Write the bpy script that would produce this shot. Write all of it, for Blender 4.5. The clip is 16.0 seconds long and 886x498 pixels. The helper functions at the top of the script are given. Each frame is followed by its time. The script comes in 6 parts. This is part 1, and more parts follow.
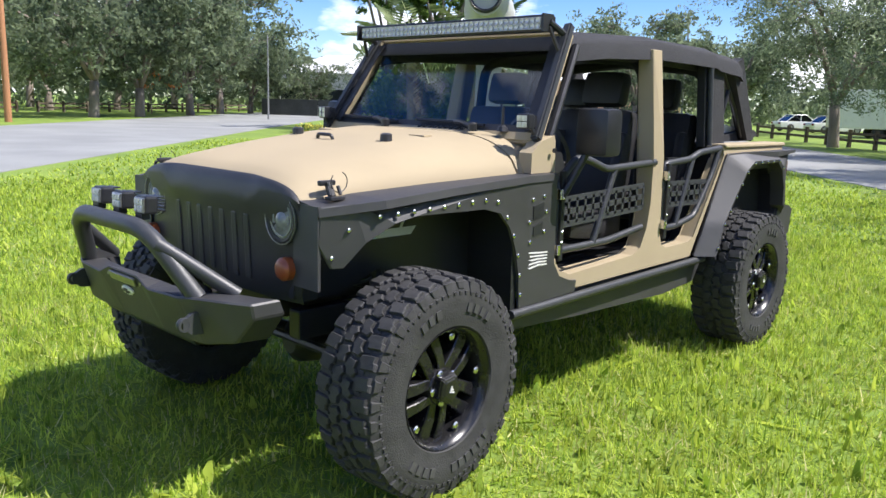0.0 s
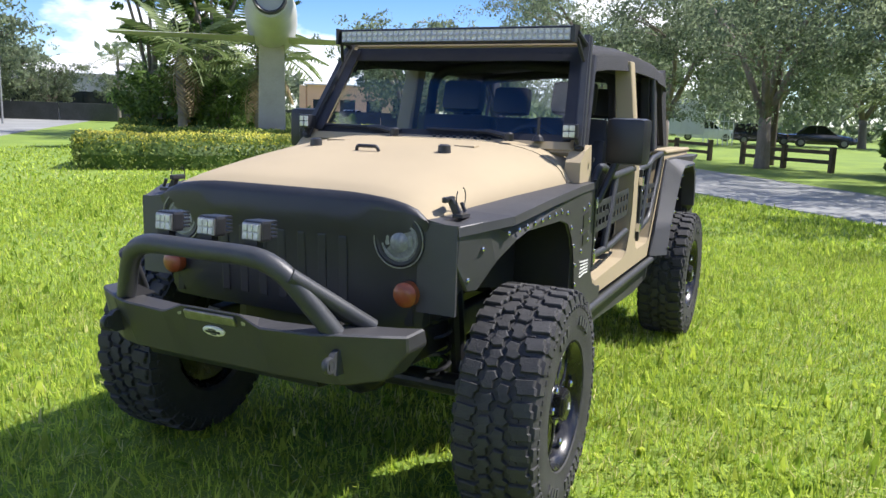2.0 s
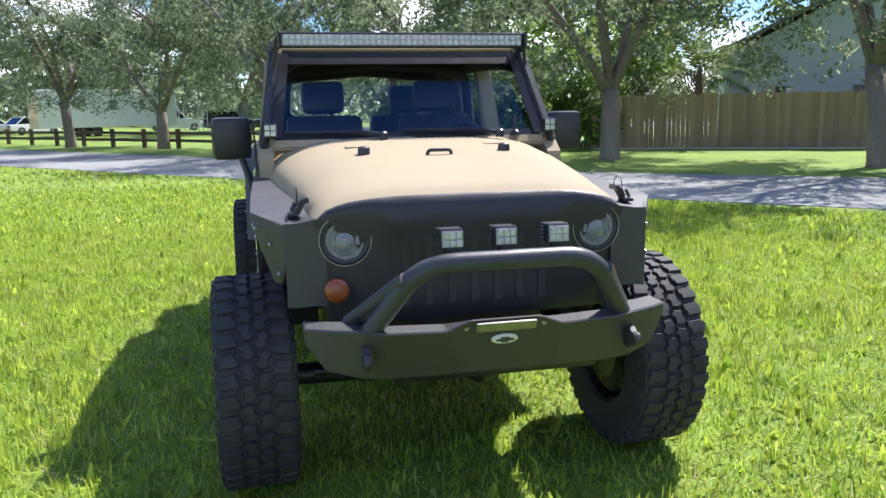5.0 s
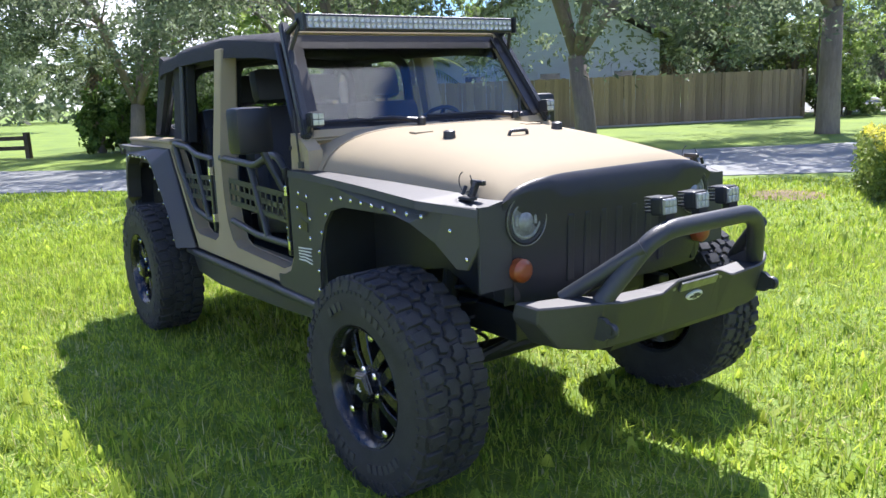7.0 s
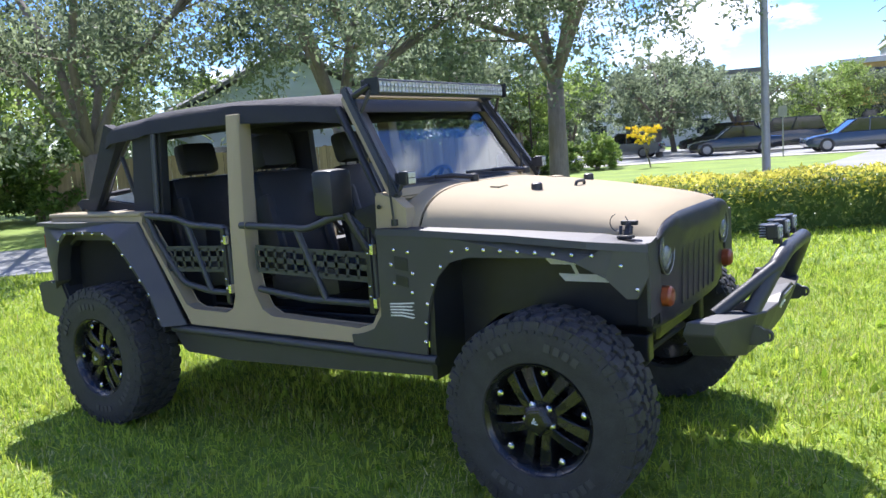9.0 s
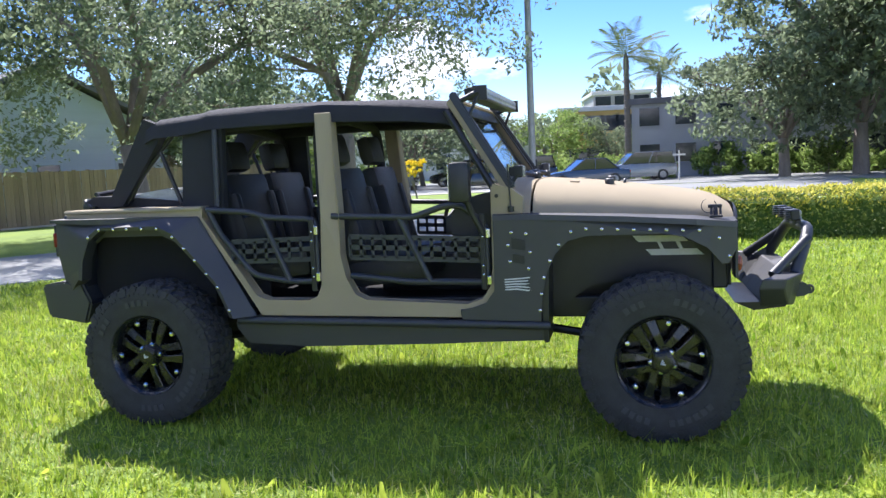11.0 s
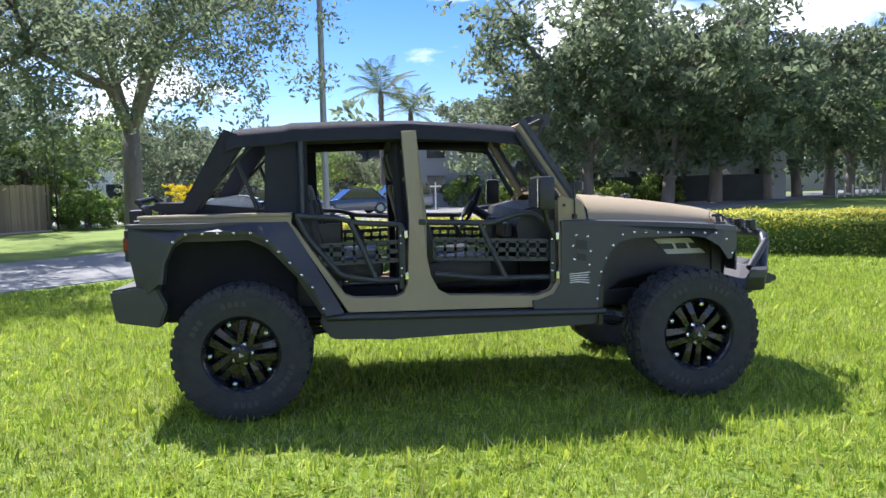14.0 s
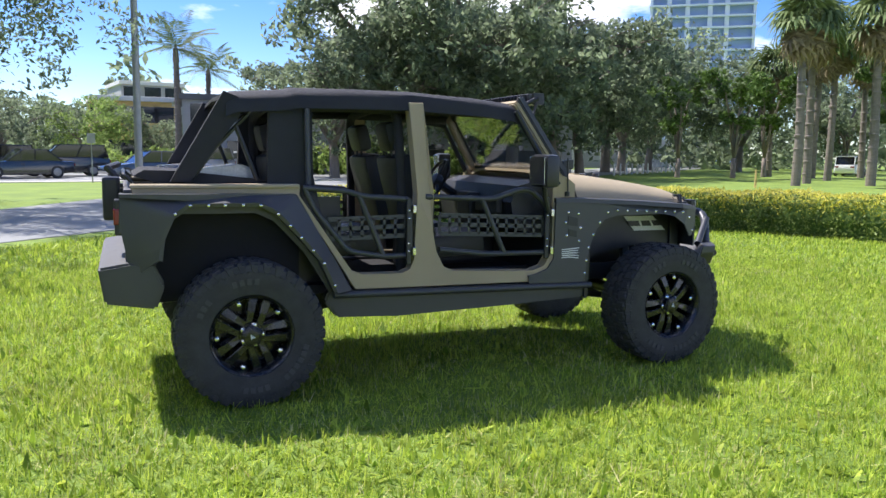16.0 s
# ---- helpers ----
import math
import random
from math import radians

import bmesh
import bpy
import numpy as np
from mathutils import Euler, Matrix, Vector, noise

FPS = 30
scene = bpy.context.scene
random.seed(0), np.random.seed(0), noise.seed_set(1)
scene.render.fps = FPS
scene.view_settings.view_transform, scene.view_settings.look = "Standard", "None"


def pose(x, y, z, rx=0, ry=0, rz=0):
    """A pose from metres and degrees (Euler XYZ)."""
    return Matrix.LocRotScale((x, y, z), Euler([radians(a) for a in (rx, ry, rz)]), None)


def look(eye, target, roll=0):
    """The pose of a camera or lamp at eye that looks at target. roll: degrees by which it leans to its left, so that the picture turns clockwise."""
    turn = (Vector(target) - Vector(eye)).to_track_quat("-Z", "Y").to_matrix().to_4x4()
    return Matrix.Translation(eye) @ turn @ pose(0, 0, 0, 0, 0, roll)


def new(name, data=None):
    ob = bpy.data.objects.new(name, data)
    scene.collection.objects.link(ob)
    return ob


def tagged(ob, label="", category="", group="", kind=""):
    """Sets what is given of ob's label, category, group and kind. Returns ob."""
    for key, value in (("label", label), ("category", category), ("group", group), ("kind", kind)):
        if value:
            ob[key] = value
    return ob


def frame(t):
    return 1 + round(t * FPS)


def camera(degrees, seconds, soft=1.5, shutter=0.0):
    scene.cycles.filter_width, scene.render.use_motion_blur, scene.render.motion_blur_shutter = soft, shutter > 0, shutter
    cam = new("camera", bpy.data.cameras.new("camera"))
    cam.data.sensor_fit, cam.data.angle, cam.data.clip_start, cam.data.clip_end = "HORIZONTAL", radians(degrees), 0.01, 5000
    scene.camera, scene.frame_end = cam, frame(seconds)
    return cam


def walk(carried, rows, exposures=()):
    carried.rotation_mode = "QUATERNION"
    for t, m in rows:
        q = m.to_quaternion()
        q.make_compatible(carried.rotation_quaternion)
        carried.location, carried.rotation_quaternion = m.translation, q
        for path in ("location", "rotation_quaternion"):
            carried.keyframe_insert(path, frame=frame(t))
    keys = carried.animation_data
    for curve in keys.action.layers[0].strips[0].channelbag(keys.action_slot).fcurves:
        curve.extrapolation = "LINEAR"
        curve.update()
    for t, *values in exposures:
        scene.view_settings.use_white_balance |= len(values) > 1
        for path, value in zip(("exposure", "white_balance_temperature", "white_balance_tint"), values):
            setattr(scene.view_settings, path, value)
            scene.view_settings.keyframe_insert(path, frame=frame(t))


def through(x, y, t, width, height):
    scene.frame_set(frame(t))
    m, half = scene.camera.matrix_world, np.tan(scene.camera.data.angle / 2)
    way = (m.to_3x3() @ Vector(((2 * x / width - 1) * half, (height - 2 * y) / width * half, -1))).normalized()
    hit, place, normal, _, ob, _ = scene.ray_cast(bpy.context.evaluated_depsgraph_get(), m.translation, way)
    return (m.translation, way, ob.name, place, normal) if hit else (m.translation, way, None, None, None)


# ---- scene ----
cam = camera(58.8, 16.0)
PATH = [
    (0, (3.546, 2.881, 1.452), (2.117, 1.53, 1.089), 1.7),
    (0.5, (3.749, 2.689, 1.463), (2.233, 1.435, 1.103), 2.0),
    (1, (3.935, 2.441, 1.461), (2.328, 1.302, 1.112), 2.1),
    (1.5, (4.003, 2.11, 1.436), (2.312, 1.097, 1.097), 2.0),
    (2, (4.171, 1.749, 1.438), (2.395, 0.895, 1.103), 1.9),
    (2.5, (4.332, 1.356, 1.443), (2.481, 0.68, 1.105), 2.0),
    (3, (4.478, 0.895, 1.433), (2.563, 0.426, 1.098), 1.8),
    (3.5, (4.655, 0.443, 1.453), (2.697, 0.221, 1.113), 1.3),
    (4, (4.684, 0.053, 1.452), (2.713, 0.065, 1.111), 0.4),
    (4.5, (4.719, -0.388, 1.458), (2.763, -0.148, 1.115), -0.5),
    (5, (4.674, -0.757, 1.476), (2.754, -0.321, 1.125), -1.0),
    (5.2, (4.618, -0.942, 1.468), (2.722, -0.414, 1.113), -1.4),
    (7.3, (3.84, -2.554, 1.48), (2.31, -1.323, 1.101), -2.8),
    (7.5, (3.746, -2.68, 1.491), (2.262, -1.391, 1.121), -3.1),
    (8, (3.446, -2.957, 1.488), (2.082, -1.534, 1.15), -3.6),
    (8.5, (3.135, -3.357, 1.516), (1.923, -1.792, 1.232), -3.7),
    (8.7, (3.043, -3.501, 1.531), (1.88, -1.897, 1.258), -3.9),
    (10.8, (1.465, -4.918, 1.434), (0.948, -2.998, 1.219), -2.7),
    (11, (1.317, -5.017, 1.441), (0.858, -3.082, 1.228), -2.6),
    (11.5, (0.958, -5.186, 1.419), (0.627, -3.225, 1.205), -2.6),
    (12, (0.648, -5.391, 1.433), (0.447, -3.411, 1.232), -2.3),
    (12.5, (0.311, -5.568, 1.437), (0.226, -3.578, 1.253), -1.8),
    (13, (-0.044, -5.653, 1.42), (-0.035, -3.66, 1.256), -1.4),
    (13.5, (-0.393, -5.827, 1.421), (-0.278, -3.836, 1.267), -1.4),
    (14, (-0.758, -5.869, 1.403), (-0.535, -3.888, 1.244), -1.3),
    (14.5, (-1.12, -5.822, 1.423), (-0.778, -3.859, 1.249), -1.2),
    (15, (-1.478, -5.766, 1.45), (-0.994, -3.836, 1.252), -0.5),
    (15.5, (-1.777, -5.628, 1.44), (-1.161, -3.738, 1.222), 0.1),
    (16, (-2.134, -5.48, 1.448), (-1.385, -3.641, 1.208), 0.7),
]
walk(cam, [(t, look(eye, target, roll)) for t, eye, target, roll in PATH], exposures=[(0.0, 0.80, 6250, 15), (5.0, 0.98, 6150, 15), (8.0, 1.16, 6000, 18), (12.0, 1.0, 6000, 18), (16.0, 0.85, 6150, 17)])

# ---- light ----
SUN = Vector((-0.42, 0.58, 1.0)).normalized()
world = bpy.data.worlds.new("world")
scene.world = world
world.use_nodes = True
wn, wl = world.node_tree.nodes, world.node_tree.links
wn.clear()
sky = wn.new("ShaderNodeTexSky")
sky.sky_type = "NISHITA"
sky.sun_disc = False
sky.sun_elevation = math.asin(SUN.z)
sky.sun_rotation = math.atan2(SUN.x, SUN.y)
sky.altitude = 1200
sky.air_density, sky.dust_density, sky.ozone_density = 1.0, 0.6, 3.5
wtc = wn.new("ShaderNodeTexCoord")
wmap = wn.new("ShaderNodeMapping")
wmap.inputs["Scale"].default_value = (1.0, 1.0, 2.6)
wmap.inputs["Location"].default_value = (0.35, 0.1, 0.2)
wnoise = wn.new("ShaderNodeTexNoise")
wnoise.inputs["Scale"].default_value = 2.6
wnoise.inputs["Detail"].default_value = 9.0
wnoise.inputs["Roughness"].default_value = 0.55
wramp = wn.new("ShaderNodeValToRGB")
wramp.color_ramp.elements[0].position, wramp.color_ramp.elements[1].position = 0.525, 0.60
wmix = wn.new("ShaderNodeMix")
wmix.data_type = "RGBA"
wmix.inputs[7].default_value = (7.2, 7.35, 7.6, 1)
wbg = wn.new("ShaderNodeBackground")
wbg.inputs["Strength"].default_value = 0.15
wout = wn.new("ShaderNodeOutputWorld")
wl.new(wtc.outputs["Generated"], wmap.inputs["Vector"])
wl.new(wmap.outputs["Vector"], wnoise.inputs["Vector"])
wsep, wlow, wadd = wn.new("ShaderNodeSeparateXYZ"), wn.new("ShaderNodeMapRange"), wn.new("ShaderNodeMath")
wlow.inputs[1].default_value, wlow.inputs[2].default_value = 0.02, 0.30
wlow.inputs[3].default_value, wlow.inputs[4].default_value = 0.05, -0.01
wl.new(wtc.outputs["Generated"], wsep.inputs[0])
wl.new(wsep.outputs["Z"], wlow.inputs[0])
wl.new(wnoise.outputs["Fac"], wadd.inputs[0])
wl.new(wlow.outputs[0], wadd.inputs[1])
wl.new(wadd.outputs[0], wramp.inputs["Fac"])
wl.new(wramp.outputs["Color"], wmix.inputs[0])
whsv = wn.new("ShaderNodeHueSaturation")
whsv.inputs["Saturation"].default_value = 1.32
whsv.inputs["Hue"].default_value = 0.513
whsv.inputs["Value"].default_value = 0.74
wl.new(sky.outputs["Color"], whsv.inputs["Color"])
wl.new(whsv.outputs["Color"], wmix.inputs[6])
wl.new(wmix.outputs[2], wbg.inputs["Color"])
wl.new(wbg.outputs["Background"], wout.inputs["Surface"])

sun = new("sun", bpy.data.lights.new("sun", "SUN"))
sun.data.energy, sun.data.angle, sun.data.color = 4.8, radians(0.55), (1.0, 0.95, 0.86)
sun.matrix_world = look(SUN * 60, (0, 0, 0))


# ---- materials ----
def mat(name, color, rough=0.6, metal=0.0, scale=6.0, var=0.15, bump=0.0, bscale=80.0, second=None, spread=(0.35, 0.65), coat=0.0, island=0.0, objvar=0.0, streak=None, spec=0.5):
    """A surface whose colour wanders at two scales, with fine relief."""
    m = bpy.data.materials.new(name)
    m.use_nodes = True
    n, l = m.node_tree.nodes, m.node_tree.links
    b = n["Principled BSDF"]
    b.inputs["Metallic"].default_value = metal
    b.inputs["Coat Weight"].default_value = coat
    b.inputs["Specular IOR Level"].default_value = spec
    tc = n.new("ShaderNodeTexCoord")
    src = tc.outputs["Object"]
    if streak:
        mp = n.new("ShaderNodeMapping")
        mp.inputs["Scale"].default_value = streak
        l.new(src, mp.inputs["Vector"])
        src = mp.outputs["Vector"]
    big = n.new("ShaderNodeTexNoise")
    big.inputs["Scale"].default_value, big.inputs["Detail"].default_value = scale, 6
    l.new(src, big.inputs["Vector"])
    ramp = n.new("ShaderNodeValToRGB")
    ramp.color_ramp.elements[0].position, ramp.color_ramp.elements[1].position = spread
    c2 = second or tuple(c * (1 - var) for c in color)
    ramp.color_ramp.elements[0].color, ramp.color_ramp.elements[1].color = (*c2, 1), (*color, 1)
    l.new(big.outputs["Fac"], ramp.inputs["Fac"])
    fine = n.new("ShaderNodeTexNoise")
    fine.inputs["Scale"].default_value, fine.inputs["Detail"].default_value = bscale, 4
    l.new(src, fine.inputs["Vector"])
    hsv = n.new("ShaderNodeHueSaturation")
    l.new(ramp.outputs["Color"], hsv.inputs["Color"])
    val = n.new("ShaderNodeMapRange")
    val.inputs[3].default_value, val.inputs[4].default_value = 1 - var, 1 + var
    l.new(fine.outputs["Fac"], val.inputs[0])
    last = val.outputs[0]
    for amount, node, out in ((island, "ShaderNodeNewGeometry", "Random Per Island"), (objvar, "ShaderNodeObjectInfo", "Random")):
        if amount:
            g = n.new(node)
            r = n.new("ShaderNodeMapRange")
            r.inputs[3].default_value, r.inputs[4].default_value = 1 - amount, 1 + amount
            l.new(g.outputs[out], r.inputs[0])
            mul = n.new("ShaderNodeMath")
            mul.operation = "MULTIPLY"
            l.new(last, mul.inputs[0])
            l.new(r.outputs[0], mul.inputs[1])
            last = mul.outputs[0]
    l.new(last, hsv.inputs["Value"])
    l.new(hsv.outputs["Color"], b.inputs["Base Color"])
    rr = n.new("ShaderNodeMapRange")
    rr.inputs[3].default_value, rr.inputs[4].default_value = max(0.02, rough - 0.08), min(1, rough + 0.08)
    l.new(big.outputs["Fac"], rr.inputs[0])
    l.new(rr.outputs[0], b.inputs["Roughness"])
    if bump:
        bp = n.new("ShaderNodeBump")
        bp.inputs["Strength"].default_value, bp.inputs["Distance"].default_value = bump, 0.01
        l.new(fine.outputs["Fac"], bp.inputs["Height"])
        l.new(bp.outputs["Normal"], b.inputs["Normal"])
    return m


def leaf_mat(name, dark, light, rough=0.45, through=0.35, patch=0.8, swing=0.25):
    m = bpy.data.materials.new(name)
    m.use_nodes = True
    n, l = m.node_tree.nodes, m.node_tree.links
    b, out = n["Principled BSDF"], n["Material Output"]
    g = n.new("ShaderNodeNewGeometry")
    ramp = n.new("ShaderNodeValToRGB")
    ramp.color_ramp.elements[0].color, ramp.color_ramp.elements[1].color = (*dark, 1), (*light, 1)
    l.new(g.outputs["Random Per Island"], ramp.inputs["Fac"])
    tc = n.new("ShaderNodeTexCoord")
    ns = n.new("ShaderNodeTexNoise")
    ns.inputs["Scale"].default_value = patch
    ns.inputs["Detail"].default_value = 4.0
    l.new(tc.outputs["Object"], ns.inputs["Vector"])
    mr = n.new("ShaderNodeMapRange")
    mr.inputs[1].default_value, mr.inputs[2].default_value = 0.3, 0.7
    mr.inputs[3].default_value, mr.inputs[4].default_value = 1 - swing, 1 + swing
    l.new(ns.outputs["Fac"], mr.inputs[0])
    hsv = n.new("ShaderNodeHueSaturation")
    l.new(ramp.outputs["Color"], hsv.inputs["Color"])
    l.new(mr.outputs[0], hsv.inputs["Value"])
    l.new(hsv.outputs["Color"], b.inputs["Base Color"])
    b.inputs["Roughness"].default_value = rough + 0.15
    b.inputs["Specular IOR Level"].default_value = 0.3
    tr = n.new("ShaderNodeBsdfTranslucent")
    l.new(hsv.outputs["Color"], tr.inputs["Color"])
    mx = n.new("ShaderNodeMixShader")
    mx.inputs[0].default_value = through
    l.new(b.outputs[0], mx.inputs[1])
    l.new(tr.outputs[0], mx.inputs[2])
    l.new(mx.outputs[0], out.inputs["Surface"])
    return m


def glass_mat(name, tint=(0.8, 0.86, 0.88), rough=0.0, alpha=0.72, ior=1.5):
    """Thin pane: mostly clear, with a real mirror reflection."""
    m = bpy.data.materials.new(name)
    m.use_nodes = True
    n, l = m.node_tree.nodes, m.node_tree.links
    n.remove(n["Principled BSDF"])
    tr, gl, mx, fr = (n.new("ShaderNodeBsdfTransparent"), n.new("ShaderNodeBsdfGlossy"), n.new("ShaderNodeMixShader"), n.new("ShaderNodeLayerWeight"))
    tr.inputs["Color"].default_value = (*[c * alpha for c in tint], 1)
    gl.inputs["Roughness"].default_value = rough
    fr.inputs["Blend"].default_value = 0.5
    power, gain = n.new("ShaderNodeMath"), n.new("ShaderNodeMapRange")
    power.operation = "POWER"
    power.inputs[1].default_value = 4.0
    gain.inputs[3].default_value, gain.inputs[4].default_value = ((ior - 1) / (ior + 1)) ** 2, 0.9
    l.new(fr.outputs["Facing"], power.inputs[0])
    l.new(power.outputs[0], gain.inputs[0])
    l.new(gain.outputs[0], mx.inputs[0])
    l.new(tr.outputs[0], mx.inputs[1])
    l.new(gl.outputs[0], mx.inputs[2])
    l.new(mx.outputs[0], n["Material Output"].inputs["Surface"])
    return m


TAN = mat("matte_sand_paint", (0.385, 0.318, 0.208), 0.74, scale=3, var=0.06, bump=0.06, bscale=500, spec=0.14)
BLACK = mat("textured_black_coating", (0.026, 0.026, 0.028), 0.57, scale=9, var=0.25, bump=0.06, bscale=420, spec=1.0)
SATIN = mat("satin_black_steel", (0.022, 0.023, 0.026), 0.38, scale=12, var=0.2, bump=0.06, bscale=300)
MASK = mat("matte_black_plastic", (0.032, 0.033, 0.037), 0.42, scale=5, var=0.2, bump=0.12, bscale=350)
TUBE = mat("dark_grey_powder_coat", (0.045, 0.048, 0.052), 0.42, scale=14, var=0.15, bump=0.12, bscale=400)
RUBBER = mat("tyre_rubber", (0.04, 0.04, 0.041), 0.72, scale=16, var=0.35, bump=0.3, bscale=160)
LETTER = mat("moulded_rubber_relief", (0.06, 0.06, 0.061), 0.65, scale=16, var=0.2)
RIM = mat("gloss_black_alloy", (0.013, 0.013, 0.014), 0.26, 0.0, scale=20, var=0.2, coat=0.2, spec=0.5)
CHROME = mat("polished_steel", (0.75, 0.75, 0.74), 0.18, 1.0, scale=30, var=0.08)
STEEL = mat("dull_steel", (0.33, 0.33, 0.33), 0.4, 0.9, scale=30, var=0.2)
FABRIC = mat("black_top_canvas", (0.026, 0.027, 0.031), 0.85, scale=6, var=0.3, bump=0.5, bscale=260)
SEAT = mat("black_seat_vinyl", (0.024, 0.024, 0.027), 0.5, scale=10, var=0.25, bump=0.2, bscale=120)
CARPET = mat("dark_floor_lining", (0.012, 0.012, 0.013), 0.95, scale=14, var=0.3, bump=0.4, bscale=300)
AMBER = mat("amber_lens", (0.32, 0.075, 0.018), 0.4, scale=40, var=0.1, coat=0.4)
REDLENS = mat("red_lens", (0.20, 0.012, 0.012), 0.2, scale=40, var=0.1, coat=0.4)
LENS = mat("clear_lamp_lens", (0.62, 0.64, 0.64), 0.12, 0.3, scale=60, var=0.2, coat=0.6)
LAMPDARK = mat("lamp_reflector", (0.20, 0.205, 0.21), 0.4, 0.3, scale=40, var=0.3)
LAMPGUIDE = mat("smoked_lamp_glass", (0.26, 0.27, 0.27), 0.25, scale=60, var=0.2, coat=0.4)
SILVERPRINT = mat("pale_print", (0.72, 0.72, 0.70), 0.55, scale=50, var=0.08)
CREAM = mat("cream_badge_enamel", (0.80, 0.79, 0.66), 0.45, scale=50, var=0.06)
VINYL = mat("folded_clear_vinyl", (0.55, 0.57, 0.60), 0.15, scale=9, var=0.3, coat=0.5)
WINDSHIELD = glass_mat("windshield_glass", (0.90, 0.94, 0.96), 0.0, 0.98, 1.6)
CARGLASS = mat("tinted_car_glass", (0.012, 0.014, 0.016), 0.06, scale=3, var=0.2, coat=0.5)


# ---- mesh helpers ----
def part(name, bm, material, parent, label="", smooth=False):
    """Links a bmesh as one mesh object under a thing or a part."""
    bmesh.ops.recalc_face_normals(bm, faces=bm.faces)
    me = bpy.data.meshes.new(name)
    bm.to_mesh(me)
    bm.free()
    return put(name, me, material, parent, label, smooth)


def put(name, me, material, parent=None, label="", smooth=False):
    if material and not me.materials:
        me.materials.append(material)
    if smooth:
        me.polygons.foreach_set("use_smooth", [True] * len(me.polygons))
        me.set_sharp_from_angle(angle=radians(38))
    ob = new(name, me)
    if parent:
        ob.parent = parent
    if label:
        tagged(ob, label)
    return ob


def base(name, at, label, category, group="", rz=0.0, kind=""):
    """An empty at the base of a thing, which parents its parts."""
    ob = new(name)
    ob.empty_display_size = 0.1
    ob.matrix_world = pose(*at, 0, 0, rz)
    return tagged(ob, label, category, group, kind)


def box(bm, c, s, rot=(0, 0, 0), bevel=0.0, taper=1.0):
    r = bmesh.ops.create_cube(bm, size=1.0)
    vs = r["verts"]
    for v in vs:
        k = taper if v.co.z > 0 else 1.0
        v.co.x *= s[0] * k
        v.co.y *= s[1] * k
        v.co.z *= s[2]
    bmesh.ops.transform(bm, matrix=pose(*c, *rot), verts=vs)
    if bevel:
        es = list({e for v in vs for e in v.link_edges})
        bmesh.ops.bevel(bm, geom=es, offset=bevel, segments=2, affect="EDGES", profile=0.6)
    return vs


def prism(bm, poly, y0, y1, fy=None):
    """A plate cut from an outline in x and z, from y0 to y1. fy shifts y by x and z."""
    f = fy or (lambda x, z: 0.0)
    a = [bm.verts.new((x, y0 + f(x, z), z)) for x, z in poly]
    b = [bm.verts.new((x, y1 + f(x, z), z)) for x, z in poly]
    n = len(poly)
    bm.faces.new(a)
    bm.faces.new(b[::-1])
    for i in range(n):
        bm.faces.new((a[i], b[i], b[(i + 1) % n], a[(i + 1) % n]))
    return a + b


def loft(bm, rings, closed=True, caps=True):
    """Skins rings of equally many points."""
    vs = [[bm.verts.new(p) for p in r] for r in rings]
    n = len(rings[0])
    for i in range(len(vs) - 1):
        for j in range(n if closed else n - 1):
            bm.faces.new((vs[i][j], vs[i][(j + 1) % n], vs[i + 1][(j + 1) % n], vs[i + 1][j]))
    if caps and closed:
        bm.faces.new(vs[0][::-1])
        bm.faces.new(vs[-1])
    return vs


def tube(bm, pts, r, seg=8, r2=None):
    """A round bar along a run of points, tapering to r2."""
    pts = [Vector(p) for p in pts]
    n = len(pts)
    rings = []
    ref = None
    for i, p in enumerate(pts):
        d = (pts[min(i + 1, n - 1)] - pts[max(i - 1, 0)]).normalized()
        if ref is None:
            ref = d.orthogonal().normalized()
        ref = (ref - d * ref.dot(d)).normalized()
        side = d.cross(ref)
        rad = r if r2 is None else r + (r2 - r) * i / (n - 1)
        rings.append([p + ref * (rad * math.cos(2 * math.pi * k / seg)) + side * (rad * math.sin(2 * math.pi * k / seg)) for k in range(seg)])
    loft(bm, rings)


def arc(pts, r, steps=4):
    """Rounds the corners of a run of points."""
    pts = [Vector(p) for p in pts]
    out = [pts[0]]
    for a, b, c in zip(pts, pts[1:], pts[2:]):
        u, v = (a - b), (c - b)
        k = min(r, u.length * 0.45, v.length * 0.45)
        p, q = b + u.normalized() * k, b + v.normalized() * k
        for i in range(steps + 1):
            t = i / steps
            out.append(p * (1 - t) ** 2 + b * (2 * t * (1 - t)) + q * t ** 2)
    out.append(pts[-1])
    return out


def lathe(bm, prof, seg=32, axis="y", at=(0, 0, 0), caps=False):
    """Turns a profile of (radius, height) about an axis."""
    rings = []
    for rad, h in prof:
        ring = []
        for k in range(seg):
            a = 2 * math.pi * k / seg
            c, s = rad * math.cos(a), rad * math.sin(a)
            p = {"y": (c, h, s), "x": (h, c, s), "z": (c, s, h)}[axis]
            ring.append(Vector(p) + Vector(at))
        rings.append(ring)
    return loft(bm, rings, caps=caps)


def disc(bm, at, r, h, axis="y", seg=10, dome=0.0):
    prof = [(r, 0), (r, h)] + ([(r * 0.7, h + dome * 0.7), (r * 0.25, h + dome)] if dome else [])
    lathe(bm, prof, seg, axis, at, caps=True)


